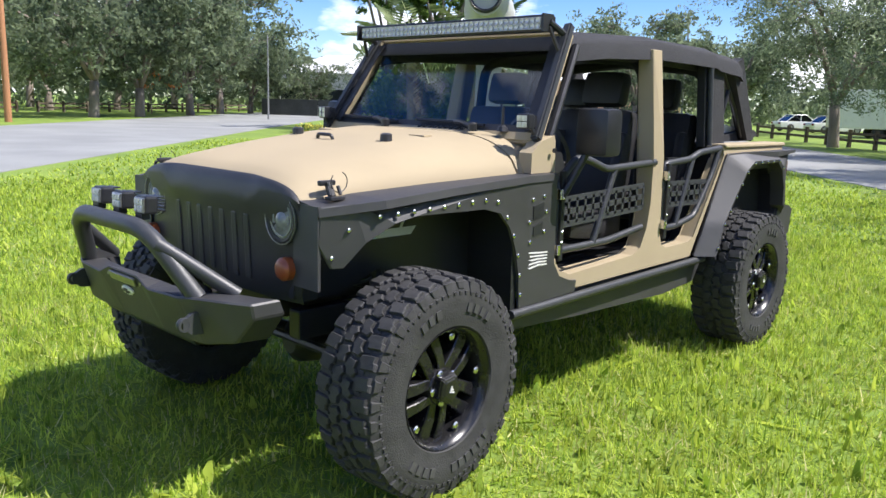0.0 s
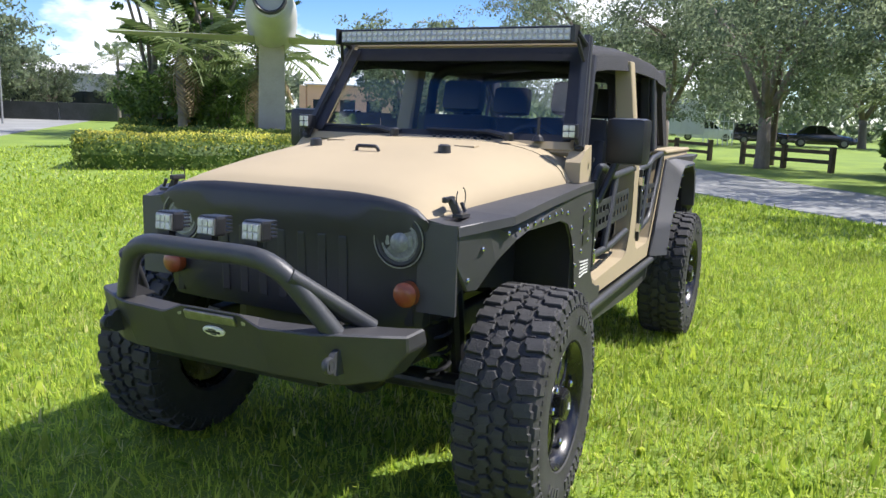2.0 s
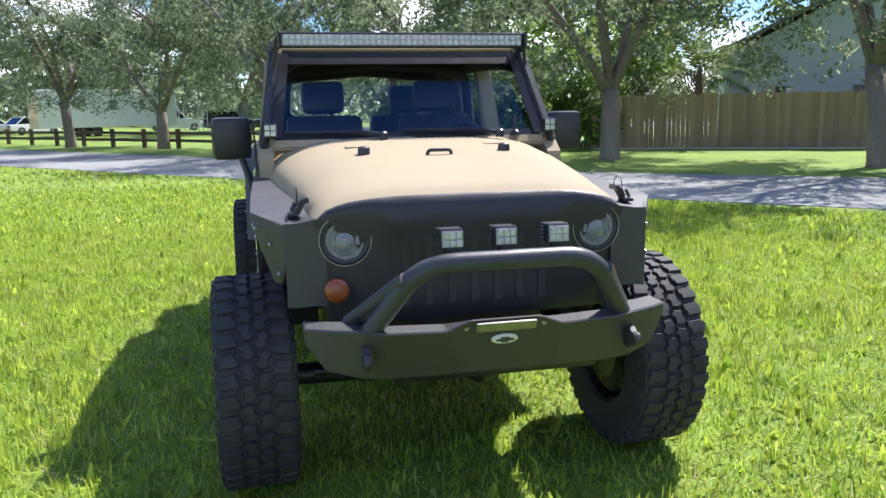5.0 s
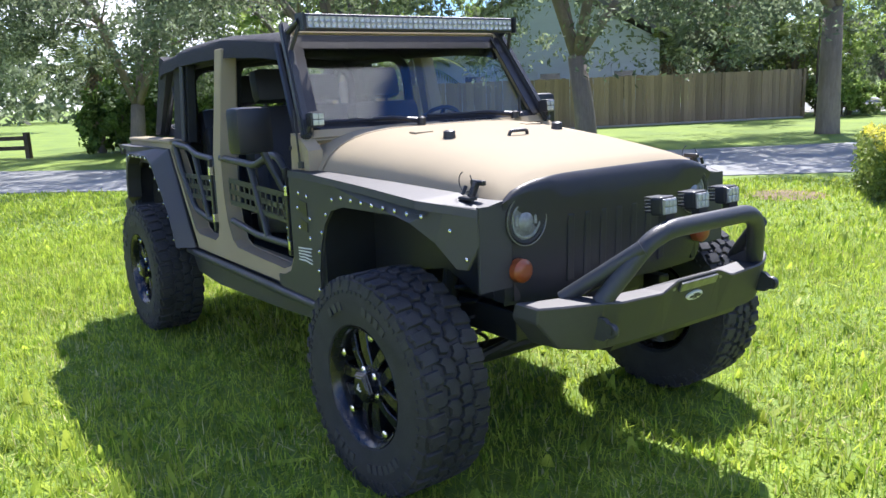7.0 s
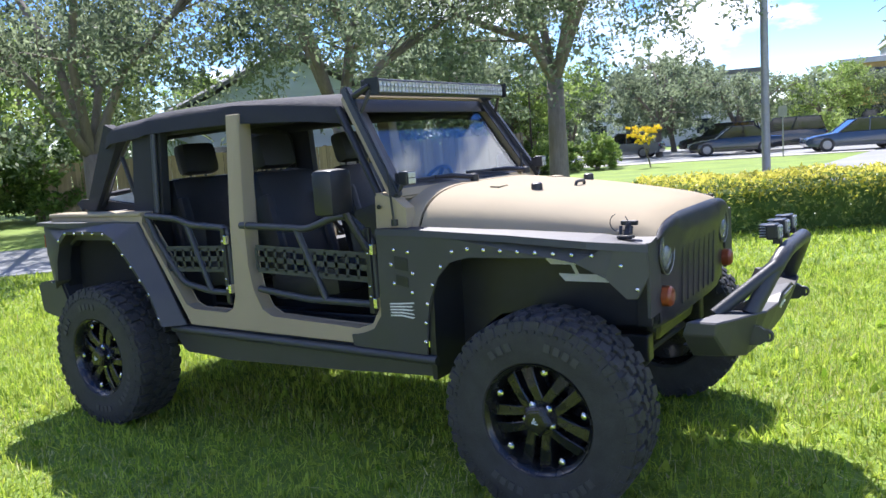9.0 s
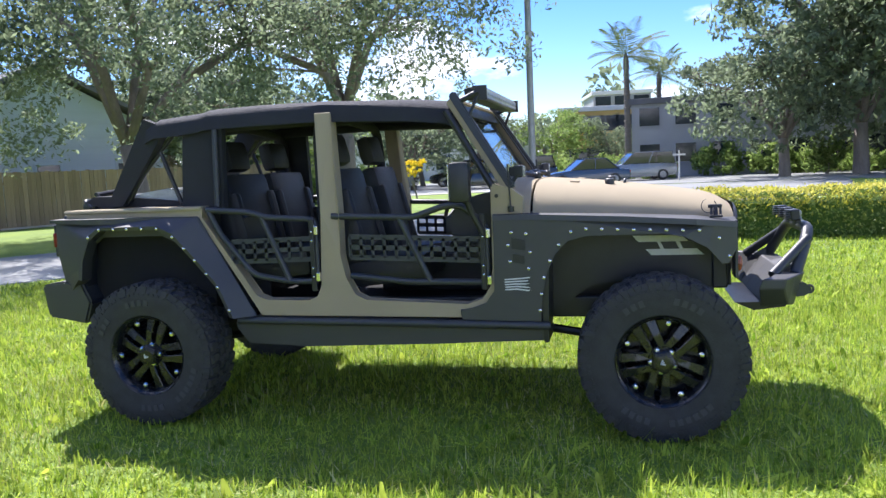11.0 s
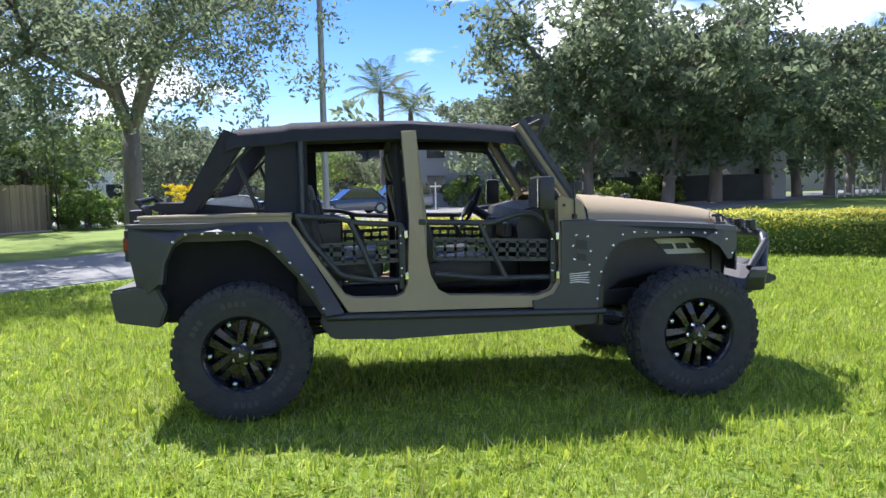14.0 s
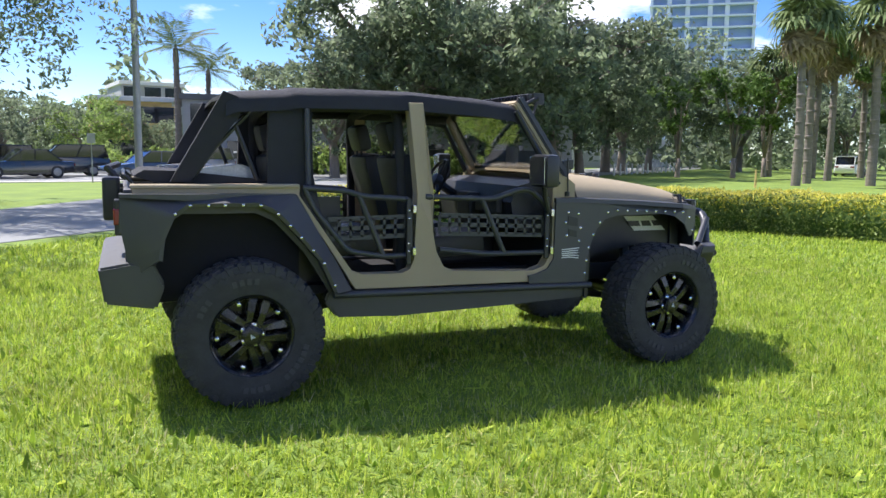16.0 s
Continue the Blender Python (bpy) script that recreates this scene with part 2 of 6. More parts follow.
def fast(name, verts, quads):
    """A mesh straight from arrays of corners and of quads or triangles."""
    me = bpy.data.meshes.new(name)
    k = quads.shape[1]
    me.vertices.add(len(verts))
    me.vertices.foreach_set("co", np.ascontiguousarray(verts, dtype=np.float32).ravel())
    me.loops.add(quads.size)
    me.loops.foreach_set("vertex_index", np.ascontiguousarray(quads, dtype=np.int32).ravel())
    me.polygons.add(len(quads))
    me.polygons.foreach_set("loop_start", np.arange(0, quads.size, k, dtype=np.int32))
    me.update(calc_edges=True)
    me.validate()
    return me


# ---- the vehicle ----
HUB_X, HUB_Y, HUB_Z = 1.473, 0.835, 0.395
TYRE_R, TYRE_W = 0.432, 0.295
GROUND = -0.037
car = base("off_road_vehicle", (0, 0, GROUND), "sand and black four-door off-roader with tube doors parked on grass", "vehicle")


def vpart(name, bm, material, label="", parent=None, smooth=False):
    """A part of the vehicle, built in world places."""
    bm.transform(Matrix.Translation((0, 0, -GROUND))) if parent is None else None
    return part(name, bm, material, parent or car, label, smooth)


def lean(x, z):
    return max(0.0, z - 1.2) * -0.135


def nose(x):
    """How far the front fenders draw in towards the grille."""
    return 0.50 * max(0.0, x - 1.66)


def side_plate(name, poly, y_in, y_out, material, label="", leaning=True, bevel=0.004):
    """The same plate on both flanks."""
    for s in (1, -1):
        bm = bmesh.new()
        prism(bm, poly, s * y_in, s * y_out, (lambda x, z: s * lean(x, z)) if leaning else (lambda x, z: -s * nose(x)))
        if bevel:
            bmesh.ops.bevel(bm, geom=list(bm.edges), offset=bevel, segments=1, affect="EDGES")
        vpart(name, bm, material, label)


# body sides, sills and door pillars in sand paint
side_plate("body_side", [(0.62, 1.31), (0.62, 0.585), (-0.81, 0.60), (-1.185, 1.205), (-2.09, 1.205), (-2.09, 1.25), (-1.15, 1.25), (-1.160, 1.19),
                         (-0.835, 0.715), (-0.77, 0.69), (-0.50, 0.685), (-0.445, 0.71), (-0.415, 0.78), (-0.40, 1.2), (-0.435, 1.77), (-0.338, 1.77),
                         (-0.290, 1.2), (-0.297, 0.95), (-0.272, 0.82), (-0.22, 0.72), (-0.15, 0.685), (0.44, 0.66), (0.53, 0.69), (0.575, 0.76), (0.588, 0.86), (0.588, 1.31)],
           0.695, 0.785, TAN, "sand painted body side with rounded door openings")
# inner door step, set back
side_plate("door_sill", [(0.60, 0.60), (-0.84, 0.61), (-0.78, 0.675), (0.50, 0.645)], 0.62, 0.70, TAN, bevel=0)
# belt rail on the rear quarter
side_plate("belt_rail", [(-1.16, 1.235), (-2.10, 1.235), (-2.10, 1.258), (-1.15, 1.258)], 0.66, 0.80, TAN, bevel=0.006)

# front armour: fender side with its arch, and the panel behind the wheel
side_plate("fender_armor", [(0.60, 0.74), (0.60, 1.150), (0.80, 1.148), (1.66, 1.102), (1.76, 1.094), (1.865, 1.082), (1.875, 0.95), (1.83, 0.86), (1.79, 0.86), (1.72, 0.955), (1.60, 1.02),
                            (1.50, 1.035), (1.10, 1.035), (1.00, 1.01), (0.93, 0.94), (0.885, 0.84), (0.855, 0.72), (0.85, 0.565), (0.41, 0.575), (0.40, 0.635), (0.47, 0.64), (0.55, 0.67)],
           0.788, 0.802, BLACK, "textured black steel fender panel with bolted edge", leaning=False)
# rear armour
side_plate("quarter_armor", [(-0.835, 0.60), (-1.174, 1.20), (-2.155, 1.205), (-2.165, 0.99), (-2.10, 0.965), (-2.11, 0.72), (-2.00, 0.72), (-1.985, 0.90), (-1.93, 1.03),
                             (-1.83, 1.095), (-1.42, 1.095), (-1.31, 1.045), (-1.13, 0.85), (-0.985, 0.60)], 0.786, 0.802, BLACK, "textured black rear quarter panel with bolts", leaning=False)

for s in (1, -1):
    # flat fender top, from the bonnet out to the edge
    bm = bmesh.new()
    loft(bm, [[(x, s * yi, zi), (x, s * (yo - nose(x)), zo), (x, s * (yo + 0.004 - nose(x)), zo - 0.03), (x, s * yi, zi - 0.03)]
              for x, yi, zi, yo, zo in ((0.60, 0.70, 1.163, 0.803, 1.157), (0.80, 0.66, 1.162, 0.805, 1.155), (1.30, 0.60, 1.138, 0.812, 1.131), (1.66, 0.555, 1.115, 0.812, 1.106), (1.872, 0.545, 1.102, 0.803, 1.078))])
    vpart("fender_top", bm, BLACK, "flat black fender top plate")
    # inner fender
    bm = bmesh.new()
    prism(bm, [(0.80, 0.50), (0.80, 1.12), (1.85, 1.08), (1.86, 0.72), (1.65, 0.70), (1.45, 0.78), (1.1, 0.72)], s * 0.50, s * 0.53)
    vpart("inner_fender", bm, SATIN)
    bm = bmesh.new()
    prism(bm, [(0.86, 0.45), (0.84, 1.09), (1.66, 1.07), (1.87, 1.06), (1.86, 1.04), (1.66, 1.05), (0.90, 1.06), (0.885, 0.45)], s * 0.53, s * 0.786, lambda x, z: -s * nose(x) * 0.9)
    vpart("arch_liner", bm, SATIN)
    bm = bmesh.new()
    prism(bm, [(1.875, 1.085), (1.875, 0.78), (1.862, 0.78), (1.862, 1.085)], s * 0.55, s * 0.695)
    vpart("fender_front", bm, BLACK)
    # pale maker's plate inside the arch, its mark as plain shapes
    bm = bmesh.new()
    px, pz = (0.0, 0.0) if s > 0 else (0.17, -0.02)
    prism(bm, [(px + 1.17, pz + 1.02), (px + 1.43, pz + 1.02), (px + 1.55, pz + 0.91), (px + 1.27, pz + 0.91)], s * 0.532, s * 0.540)
    plate = vpart("arch_plate", bm, SILVERPRINT, "pale plate with a black mark")
    for x0, x1 in ((1.20, 1.30), (1.32, 1.40), (1.42, 1.49)):
        bm = bmesh.new()
        prism(bm, [(px + x0, pz + 0.985), (px + x1, pz + 0.985), (px + x1 + 0.02, pz + 0.945), (px + x0 + 0.02, pz + 0.945)], s * 0.5405, s * 0.544)
        bm.transform(Matrix.Translation((0, 0, -GROUND)))
        part("mark", bm, SATIN, plate)
    # rear flare standing out over the wheel
    run = [(-1.965, 0.84), (-1.945, 0.97), (-1.89, 1.09), (-1.80, 1.155), (-1.40, 1.155), (-1.30, 1.105), (-1.16, 0.955), (-1.03, 0.80), (-0.945, 0.60)]
    bm = bmesh.new()
    cx, cz = -1.5, 0.7
    edge = [(-2.105, 0.73), (-2.15, 0.975), (-2.155, 1.195), (-1.86, 1.203), (-1.38, 1.203), (-1.182, 1.19), (-1.043, 0.965), (-0.930, 0.775), (-0.84, 0.60)]
    rings = []
    fine = lambda pts: [(a[0] + (b[0] - a[0]) * k / 5, a[1] + (b[1] - a[1]) * k / 5) for a, b in zip(pts, pts[1:]) for k in range(5)] + [pts[-1]]
    for (x, z), (ex, ez) in zip(fine(run), fine(edge)):
        d = Vector((cx - x, 0, cz - z)).normalized() * 0.022
        rings.append([(ex, s * 0.803, ez), (x, s * 0.885, z), (x + d.x, s * 0.880, z + d.z), (x + d.x, s * 0.79, z + d.z)])
    loft(bm, rings)
    vpart("wheel_flare", bm, BLACK, smooth=True)
    bm = bmesh.new()
    loft(bm, [[(-2.157, s * 0.70, 1.2085), (-2.157, s * 0.85, 1.2085), (-2.157, s * 0.85, 1.19), (-2.157, s * 0.70, 1.185)], [(-1.80, s * 0.70, 1.2085), (-1.80, s * 0.87, 1.2065), (-1.80, s * 0.87, 1.17), (-1.80, s * 0.70, 1.185)],
              [(-1.45, s * 0.70, 1.2085), (-1.45, s * 0.815, 1.2045), (-1.45, s * 0.815, 1.18), (-1.45, s * 0.70, 1.185)], [(-1.20, s * 0.70, 1.2085), (-1.20, s * 0.80, 1.2), (-1.20, s * 0.80, 1.18), (-1.20, s * 0.70, 1.185)]])
    vpart("quarter_top", bm, BLACK, "flat black top plate of the rear armour")
    bm = bmesh.new()
    prism(bm, [(-2.1, 0.55), (-2.1, 1.17), (-0.85, 1.17), (-0.85, 0.55)], s * 0.55, s * 0.575)
    vpart("rear_inner_arch", bm, SATIN)
    bm = bmesh.new()
    prism(bm, [(-1.98, 0.74), (-1.95, 1.04), (-1.84, 1.13), (-1.40, 1.13), (-1.29, 1.07), (-1.1, 0.86), (-0.95, 0.60), (-0.92, 0.62), (-1.26, 1.15), (-2.0, 1.16), (-2.02, 0.74)], s * 0.575, s * 0.79)
    vpart("rear_arch_liner", bm, SATIN)

    # button bolts along the edges
    spots = [(0.845, 0.63, .803), (0.855, 0.72, .803), (0.87, 0.81, .803), (0.905, 0.90, .803), (0.955, 0.985, .803), (1.02, 1.055, .803)]
    spots += [(1.10 + 0.082 * i, 1.068 - 0.003 * i, .803) for i in range(8)] + [(1.775, 1.0, .803), (1.83, 0.90, .803)]
    spots += [(0.70, 1.06, .803), (0.62 + 0.06, 0.99, .803), (0.80, 0.95, .803), (0.69, 0.90, .803), (0.79, 0.86, .803), (0.78, 1.05, .803)]
    spots += [(-1.962, 0.86, .803), (-1.955, 0.94, .803), (-1.93, 1.03, .803)]
    spots += [(x, z - 0.012, .886) for x, z in ((-1.87, 1.11), (-1.79, 1.155), (-1.69, 1.155), (-1.60, 1.155), (-1.50, 1.155), (-1.40, 1.152), (-1.30, 1.10), (-1.23, 1.03), (-1.165, 0.958), (-1.095, 0.878), (-1.03, 0.798), (-0.965, 0.66))]
    for x, z, y in spots:
        bm = bmesh.new()
        disc(bm, (x, s * (y - nose(x)), z), 0.0095, s * 0.003, "y", 8, s * 0.004)
        vpart("bolt", bm, CHROME, smooth=True)
    # three-panel vent behind the wheel
    for i, (x0, x1, z0, z1) in enumerate(((0.70, 0.775, 0.96, 1.035), (0.705, 0.77, 0.885, 0.945))):
        bm = bmesh.new()
        prism(bm, [(x0, z0 + 0.012), (x0, z1), (x1, z1 - 0.015), (x1, z0)], s * 0.8025, s * 0.806)
        v = vpart("vent", bm, SATIN)
    # torn flag print as plain stripes
    for i in range(5):
        bm = bmesh.new()
        z = 0.805 - i * 0.014
        prism(bm, [(0.655, z), (0.72, z + 0.004), (0.795 - 0.01 * (i % 2), z + 0.010 - 0.004 * i), (0.795 - 0.012 * (i % 3), z + 0.004 - 0.004 * i), (0.72, z - 0.003), (0.655 + 0.01 * (i == 3), z - 0.006)], s * 0.8025, s * 0.804)
        vpart("printed_stripe", bm, SILVERPRINT)


# bonnet and cowl
def crown(x):
    pts = [(0.60, 1.345, 1.175, 0.755), (0.80, 1.330, 1.165, 0.725), (1.10, 1.305, 1.155, 0.690), (1.40, 1.268, 1.135, 0.650), (1.60, 1.238, 1.118, 0.622),
           (1.75, 1.212, 1.105, 0.602), (1.82, 1.194, 1.098, 0.594), (1.86, 1.172, 1.092, 0.588), (1.885, 1.140, 1.088, 0.582)]
    for a, b in zip(pts, pts[1:]):
        if a[0] <= x <= b[0]:
            t = (x - a[0]) / (b[0] - a[0])
            return [a[k] + (b[k] - a[k]) * t for k in (1, 2, 3)]
    return pts[-1][1:]


def crown_ring(x, drop=0.0, n=28):
    zc, ze, w = crown(x)
    ring = []
    for k in range(n + 1):
        u = -1 + 2 * k / n
        u = math.copysign(abs(u) ** 0.6, u)
        ring.append((x, u * w, ze + (zc - ze) * max(0.0, 1 - abs(u) ** 4.5) ** 0.7 - drop))
    return ring


def crown_shell(x0, x1, steps):
    bm = bmesh.new()
    xs = [x0 + (x1 - x0) * i / steps for i in range(steps + 1)]
    loft(bm, [crown_ring(x) + crown_ring(x, 0.02)[::-1] for x in xs])
    return bm


hood = vpart("bonnet", crown_shell(0.811, 1.866, 30), TAN, "sand painted bonnet with rounded front edge", smooth=True)
bm = crown_shell(0.60, 0.798, 6)
cowl = vpart("cowl", bm, TAN, "sand painted cowl panel", smooth=True)
for i in range(9):
    bm = bmesh.new()
    box(bm, (0.715, 0.02 + i * 0.036, crown(0.715)[0] + 0.001), (0.045, 0.016, 0.012), (0, 4, 28), 0.003)
    vpart("cowl_slot", bm, SATIN)
for s in (1, -1):
    bm = bmesh.new()
    prism(bm, [(0.60, 1.16), (0.60, 1.325), (0.70, 1.30), (0.765, 1.25), (0.765, 1.16)], s * 0.70, s * 0.772)
    vpart("cowl_side", bm, TAN)
    bm = bmesh.new()
    disc(bm, (0.625, s * 0.787, 1.26), 0.011, s * 0.006, "y", 10)
    vpart("hinge_bolt", bm, SATIN)
    # bump stops
    bm = bmesh.new()
    lathe(bm, [(0.028, 0), (0.026, 0.03), (0.017, 0.036)], 12, "z", (1.218, s * 0.32, crown(1.218)[0] - 0.006), caps=True)
    vpart("bump_stop", bm, MASK, "brown-black rubber bump stop", smooth=True)
    # washer jets
    bm = bmesh.new()
    box(bm, (1.02, s * 0.33, crown(1.02)[0] - 0.004), (0.05, 0.1, 0.012), (0, 4, 0), 0.004)
    vpart("washer_jet", bm, TAN)
    # bonnet latch
    lx, ly, lz = 1.77, s * 0.64, 1.11
    bm = bmesh.new()
    box(bm, (lx, ly + s * 0.025, lz - 0.005), (0.085, 0.05, 0.016), (0, 0, 0), 0.004)
    shrink = Matrix.Translation((lx, ly, lz)) @ Matrix.Scale(0.76, 4) @ Matrix.Translation((-lx, -ly, -lz))
    bm.transform(shrink)
    latch = vpart("bonnet_latch", bm, SATIN, "black pin latch with looped cable")
    bm = bmesh.new()
    box(bm, (lx, ly - s * 0.012, lz + 0.03), (0.03, 0.028, 0.075), (s * 28, 0, 0), 0.005)
    box(bm, (lx, ly - s * 0.04, lz + 0.062), (0.095, 0.026, 0.026), (0, 0, 0), 0.008)
    tube(bm, [(lx - 0.03, ly + s * 0.03, lz + 0.01), (lx - 0.03, ly + s * 0.01, lz + 0.05)], 0.009, 8)
    tube(bm, [(lx + 0.03, ly + s * 0.03, lz + 0.01), (lx + 0.03, ly + s * 0.01, lz + 0.05)], 0.009, 8)
    bm.transform(Matrix.Translation((0, 0, -GROUND)) @ shrink)
    part("lever", bm, SATIN, latch)
    bm = bmesh.new()
    ring = [(lx - 0.045 - 0.05 * math.sin(a), ly + s * 0.0, lz + 0.068 + 0.05 * math.cos(a) * (1 if a < 6 else 1)) for a in [0.4 + i * 0.42 for i in range(13)]]
    tube(bm, ring, 0.0028, 5)
    bm.transform(Matrix.Translation((0, 0, -GROUND)) @ shrink)
    part("cable", bm, SATIN, latch)
bm = bmesh.new()
hz = crown(1.30)[0]
tube(bm, arc([(1.30, -0.055, hz - 0.01), (1.305, -0.05, hz + 0.02), (1.305, 0.05, hz + 0.02), (1.30, 0.055, hz - 0.01)], 0.02), 0.008, 8)
vpart("bonnet_handle", bm, MASK, "small dark grab handle", smooth=True)


# grille mask
bm = bmesh.new()
rows = []
us = [-1 + i / 14 for i in range(29)]
for x, z in ((1.862, 0.70), (1.878, 0.74), (1.883, 0.85), (1.887, 0.96), (1.893, 1.030)):
    w = 0.588 - max(0.0, 0.95 - z) * 0.12
    rows.append([(x - 0.030 * abs(u) ** 4, u * w, z) for u in us])
for t, x in ((0.0, 0.020), (0.3, 0.018), (0.65, 0.012), (0.9, 0.002), (1.0, -0.012)):
    row = []
    for u in us:
        k = min(1.0, max(0.0, (abs(u) - 0.52) / 0.12))
        brow = 1.052 + 0.020 * (1 - abs(abs(u) - 0.25) / 0.3) * (abs(u) < 0.5) + 0.062 * k - 0.022 * max(0.0, abs(u) - 0.9) * 10
        topz = 1.086 + 0.084 * max(0.0, 1 - abs(u) ** 5) ** 0.62
        row.append((1.886 + x * (1 - 0.35 * k) + 0.006 * k - 0.019 * abs(u) ** 4, u * 0.590, brow + (topz - brow) * t))
    rows.append(row)
vs = loft(bm, rows, closed=False)
mask = vpart("grille_mask", bm, MASK, "matte black angry-browed grille panel", smooth=True)
bm = bmesh.new()
box(bm, (1.80, 0, 0.89), (0.08, 1.10, 0.37), (0, 0, 0), 0.01)
vpart("grille_shell", bm, SATIN)
for i in range(7):
    bm = bmesh.new()
    box(bm, (1.8835, (i - 3) * 0.088, 0.885), (0.010, 0.036, 0.26), (0, 2, 0), 0.006)
    bm.transform(Matrix.Translation((0, 0, -GROUND)))
    part("grille_slot", bm, MASK, mask)
for s in (1, -1):
    hx, hy, hz = 1.874, s * 0.482, 1.018
    bm = bmesh.new()
    lathe(bm, [(0.092, -0.03), (0.092, 0.006), (0.084, 0.012), (0.074, 0.010), (0.070, -0.01)], 36, "x", (hx, hy, hz))
    lamp = vpart("headlight", bm, MASK, "round projector headlight in a black ring", smooth=True)
    up = Matrix.Translation((0, 0, -GROUND))
    bm = bmesh.new()
    lathe(bm, [(0.074, 0.006), (0.066, -0.004), (0.045, -0.014), (0.02, -0.016)], 32, "x", (hx, hy, hz), caps=True)
    bm.transform(up)
    part("reflector", bm, LAMPDARK, lamp, smooth=True)
    bm = bmesh.new()
    lathe(bm, [(0.091, 0.010), (0.0925, 0.013), (0.0955, 0.013), (0.0955, 0.006)], 36, "x", (hx, hy, hz))
    bm.transform(up)
    part("bright_ring", bm, STEEL, lamp, "thin bright bezel", smooth=True)
    bm = bmesh.new()
    lathe(bm, [(0.058, 0.004), (0.061, 0.009), (0.068, 0.009), (0.070, 0.003)], 36, "x", (hx, hy, hz))
    bm.transform(up)
    part("halo_ring", bm, LAMPGUIDE, lamp, "pale halo light ring", smooth=True)
    for dy in (-0.044, 0.044):
        bm = bmesh.new()
        box(bm, (hx + 0.004, hy + dy, hz), (0.012, 0.016, 0.040), (0, 0, 0), 0.005)
        bm.transform(up)
        part("light_guide", bm, LAMPGUIDE, lamp)
    bm = bmesh.new()
    lathe(bm, [(0.040, -0.01), (0.036, 0.006), (0.022, 0.016), (0.008, 0.019)], 20, "x", (hx, hy, hz - 0.006), caps=True)
    bm.transform(up)
    part("projector", bm, LAMPGUIDE, lamp, smooth=True)
    # turn signal
    bm = bmesh.new()
    lathe(bm, [(0.044, -0.02), (0.044, 0.012), (0.036, 0.022), (0.018, 0.028)], 22, "x", (1.890, s * 0.520, 0.838), caps=True)
    vpart("turn_signal", bm, AMBER, "round amber turn signal", smooth=True)

# front bumper: centre and swept wings
bm = bmesh.new()
sec = [(-0.652, 2.120, .766, 2.110, .712, 1.98, .712, 2.00, .766), (-0.585, 2.170, .770, 2.140, .618, 2.00, .61, 2.05, .770), (-0.47, 2.235, .774, 2.190, .598, 2.02, .59, 2.10, .774), (-0.40, 2.258, .768, 2.190, .590, 2.03, .59, 2.155, .768),
       (-0.20, 2.270, .764, 2.200, .590, 2.03, .59, 2.165, .762), (-0.12, 2.270, .797, 2.200, .590, 2.03, .59, 2.165, .762)]
sec += [(-a[0], *a[1:]) for a in sec[::-1]]
loft(bm, [[(a[1], a[0], a[2]), (a[3], a[0], a[4]), (a[5], a[0], a[6]), (a[7], a[0], a[8])] for a in sec])
bmesh.ops.bevel(bm, geom=list(bm.edges), offset=0.006, segments=1, affect="EDGES")
bumper = vpart("front_bumper", bm, BLACK, "stubby black steel front bumper")
up = Matrix.Translation((0, 0, -GROUND))


def bpart(name, bm, material, label="", smooth=False):
    bm.transform(up)
    return part(name, bm, material, bumper, label, smooth)


bm = bmesh.new()
prism(bm, [(2.185, 0.595), (2.165, 0.565), (2.0, 0.545), (1.9, 0.59)], -0.36, 0.36)
bpart("skid_plate", bm, SATIN)
bm = bmesh.new()
box(bm, (2.265, 0, 0.766), (0.012, 0.21, 0.036), (0, 23, 0), 0.005)
bpart("fairlead_slot", bm, STEEL, "pale rounded slot plate")
bm = bmesh.new()
lathe(bm, [(0.046, 0), (0.046, 0.006), (0.04, 0.009)], 28, "x", (0, 0, 0), caps=True)
BADGE = Matrix.Translation((2.243, 0, 0.718)) @ Matrix.Rotation(radians(23), 4, "Y") @ Matrix.Diagonal((1, 1, 0.42, 1))
bm.transform(BADGE)
bpart("badge", bm, CREAM, "oval cream maker's badge with black bars", True)
for dz, w, h in ((0.022, 0.030, 0.010), (0.0, 0.060, 0.020), (-0.022, 0.024, 0.008)):
    bm = bmesh.new()
    box(bm, (0.010, 0, dz), (0.003, w, h))
    bm.transform(BADGE)
    bpart("badge_bar", bm, SATIN)
for s in (1, -1):
    bm = bmesh.new()
    disc(bm, (2.258, s * 0.135, 0.766), 0.009, 0.004, "x", 10)
    bpart("bumper_bolt", bm, STEEL)
    bm = bmesh.new()
    prism(bm, [(2.185, 0.725), (2.24, 0.72), (2.275, 0.695), (2.275, 0.67), (2.243, 0.645), (2.185, 0.64)], s * 0.455, s * 0.475)
    lathe(bm, [(0.024, -0.011), (0.027, 0.0), (0.024, 0.011), (0.015, 0.011), (0.015, -0.011), (0.024, -0.011)], 20, "y", (2.268, s * 0.465, 0.683))
    bpart("shackle_mount", bm, TUBE, "grey D-ring tab")
    # hoop leg brace
    bm = bmesh.new()
    tube(bm, [(2.288, s * 0.335, 0.948), (2.075, s * 0.50, 0.765)], 0.027, 12)
    bpart("hoop_brace", bm, TUBE, smooth=True)
    bm = bmesh.new()
    prism(bm, [(2.20, 0.765), (2.235, 0.84), (2.10, 0.768)], s * 0.405, s * 0.415)
    bpart("gusset", bm, BLACK)
bm = bmesh.new()
tube(bm, arc([(2.200, -0.445, 0.760), (2.303, -0.290, 0.996), (2.303, 0.290, 0.996), (2.200, 0.445, 0.760)], 0.11, 7), 0.033, 14)
bpart("hoop", bm, TUBE, "dark grey tubular hoop", True)
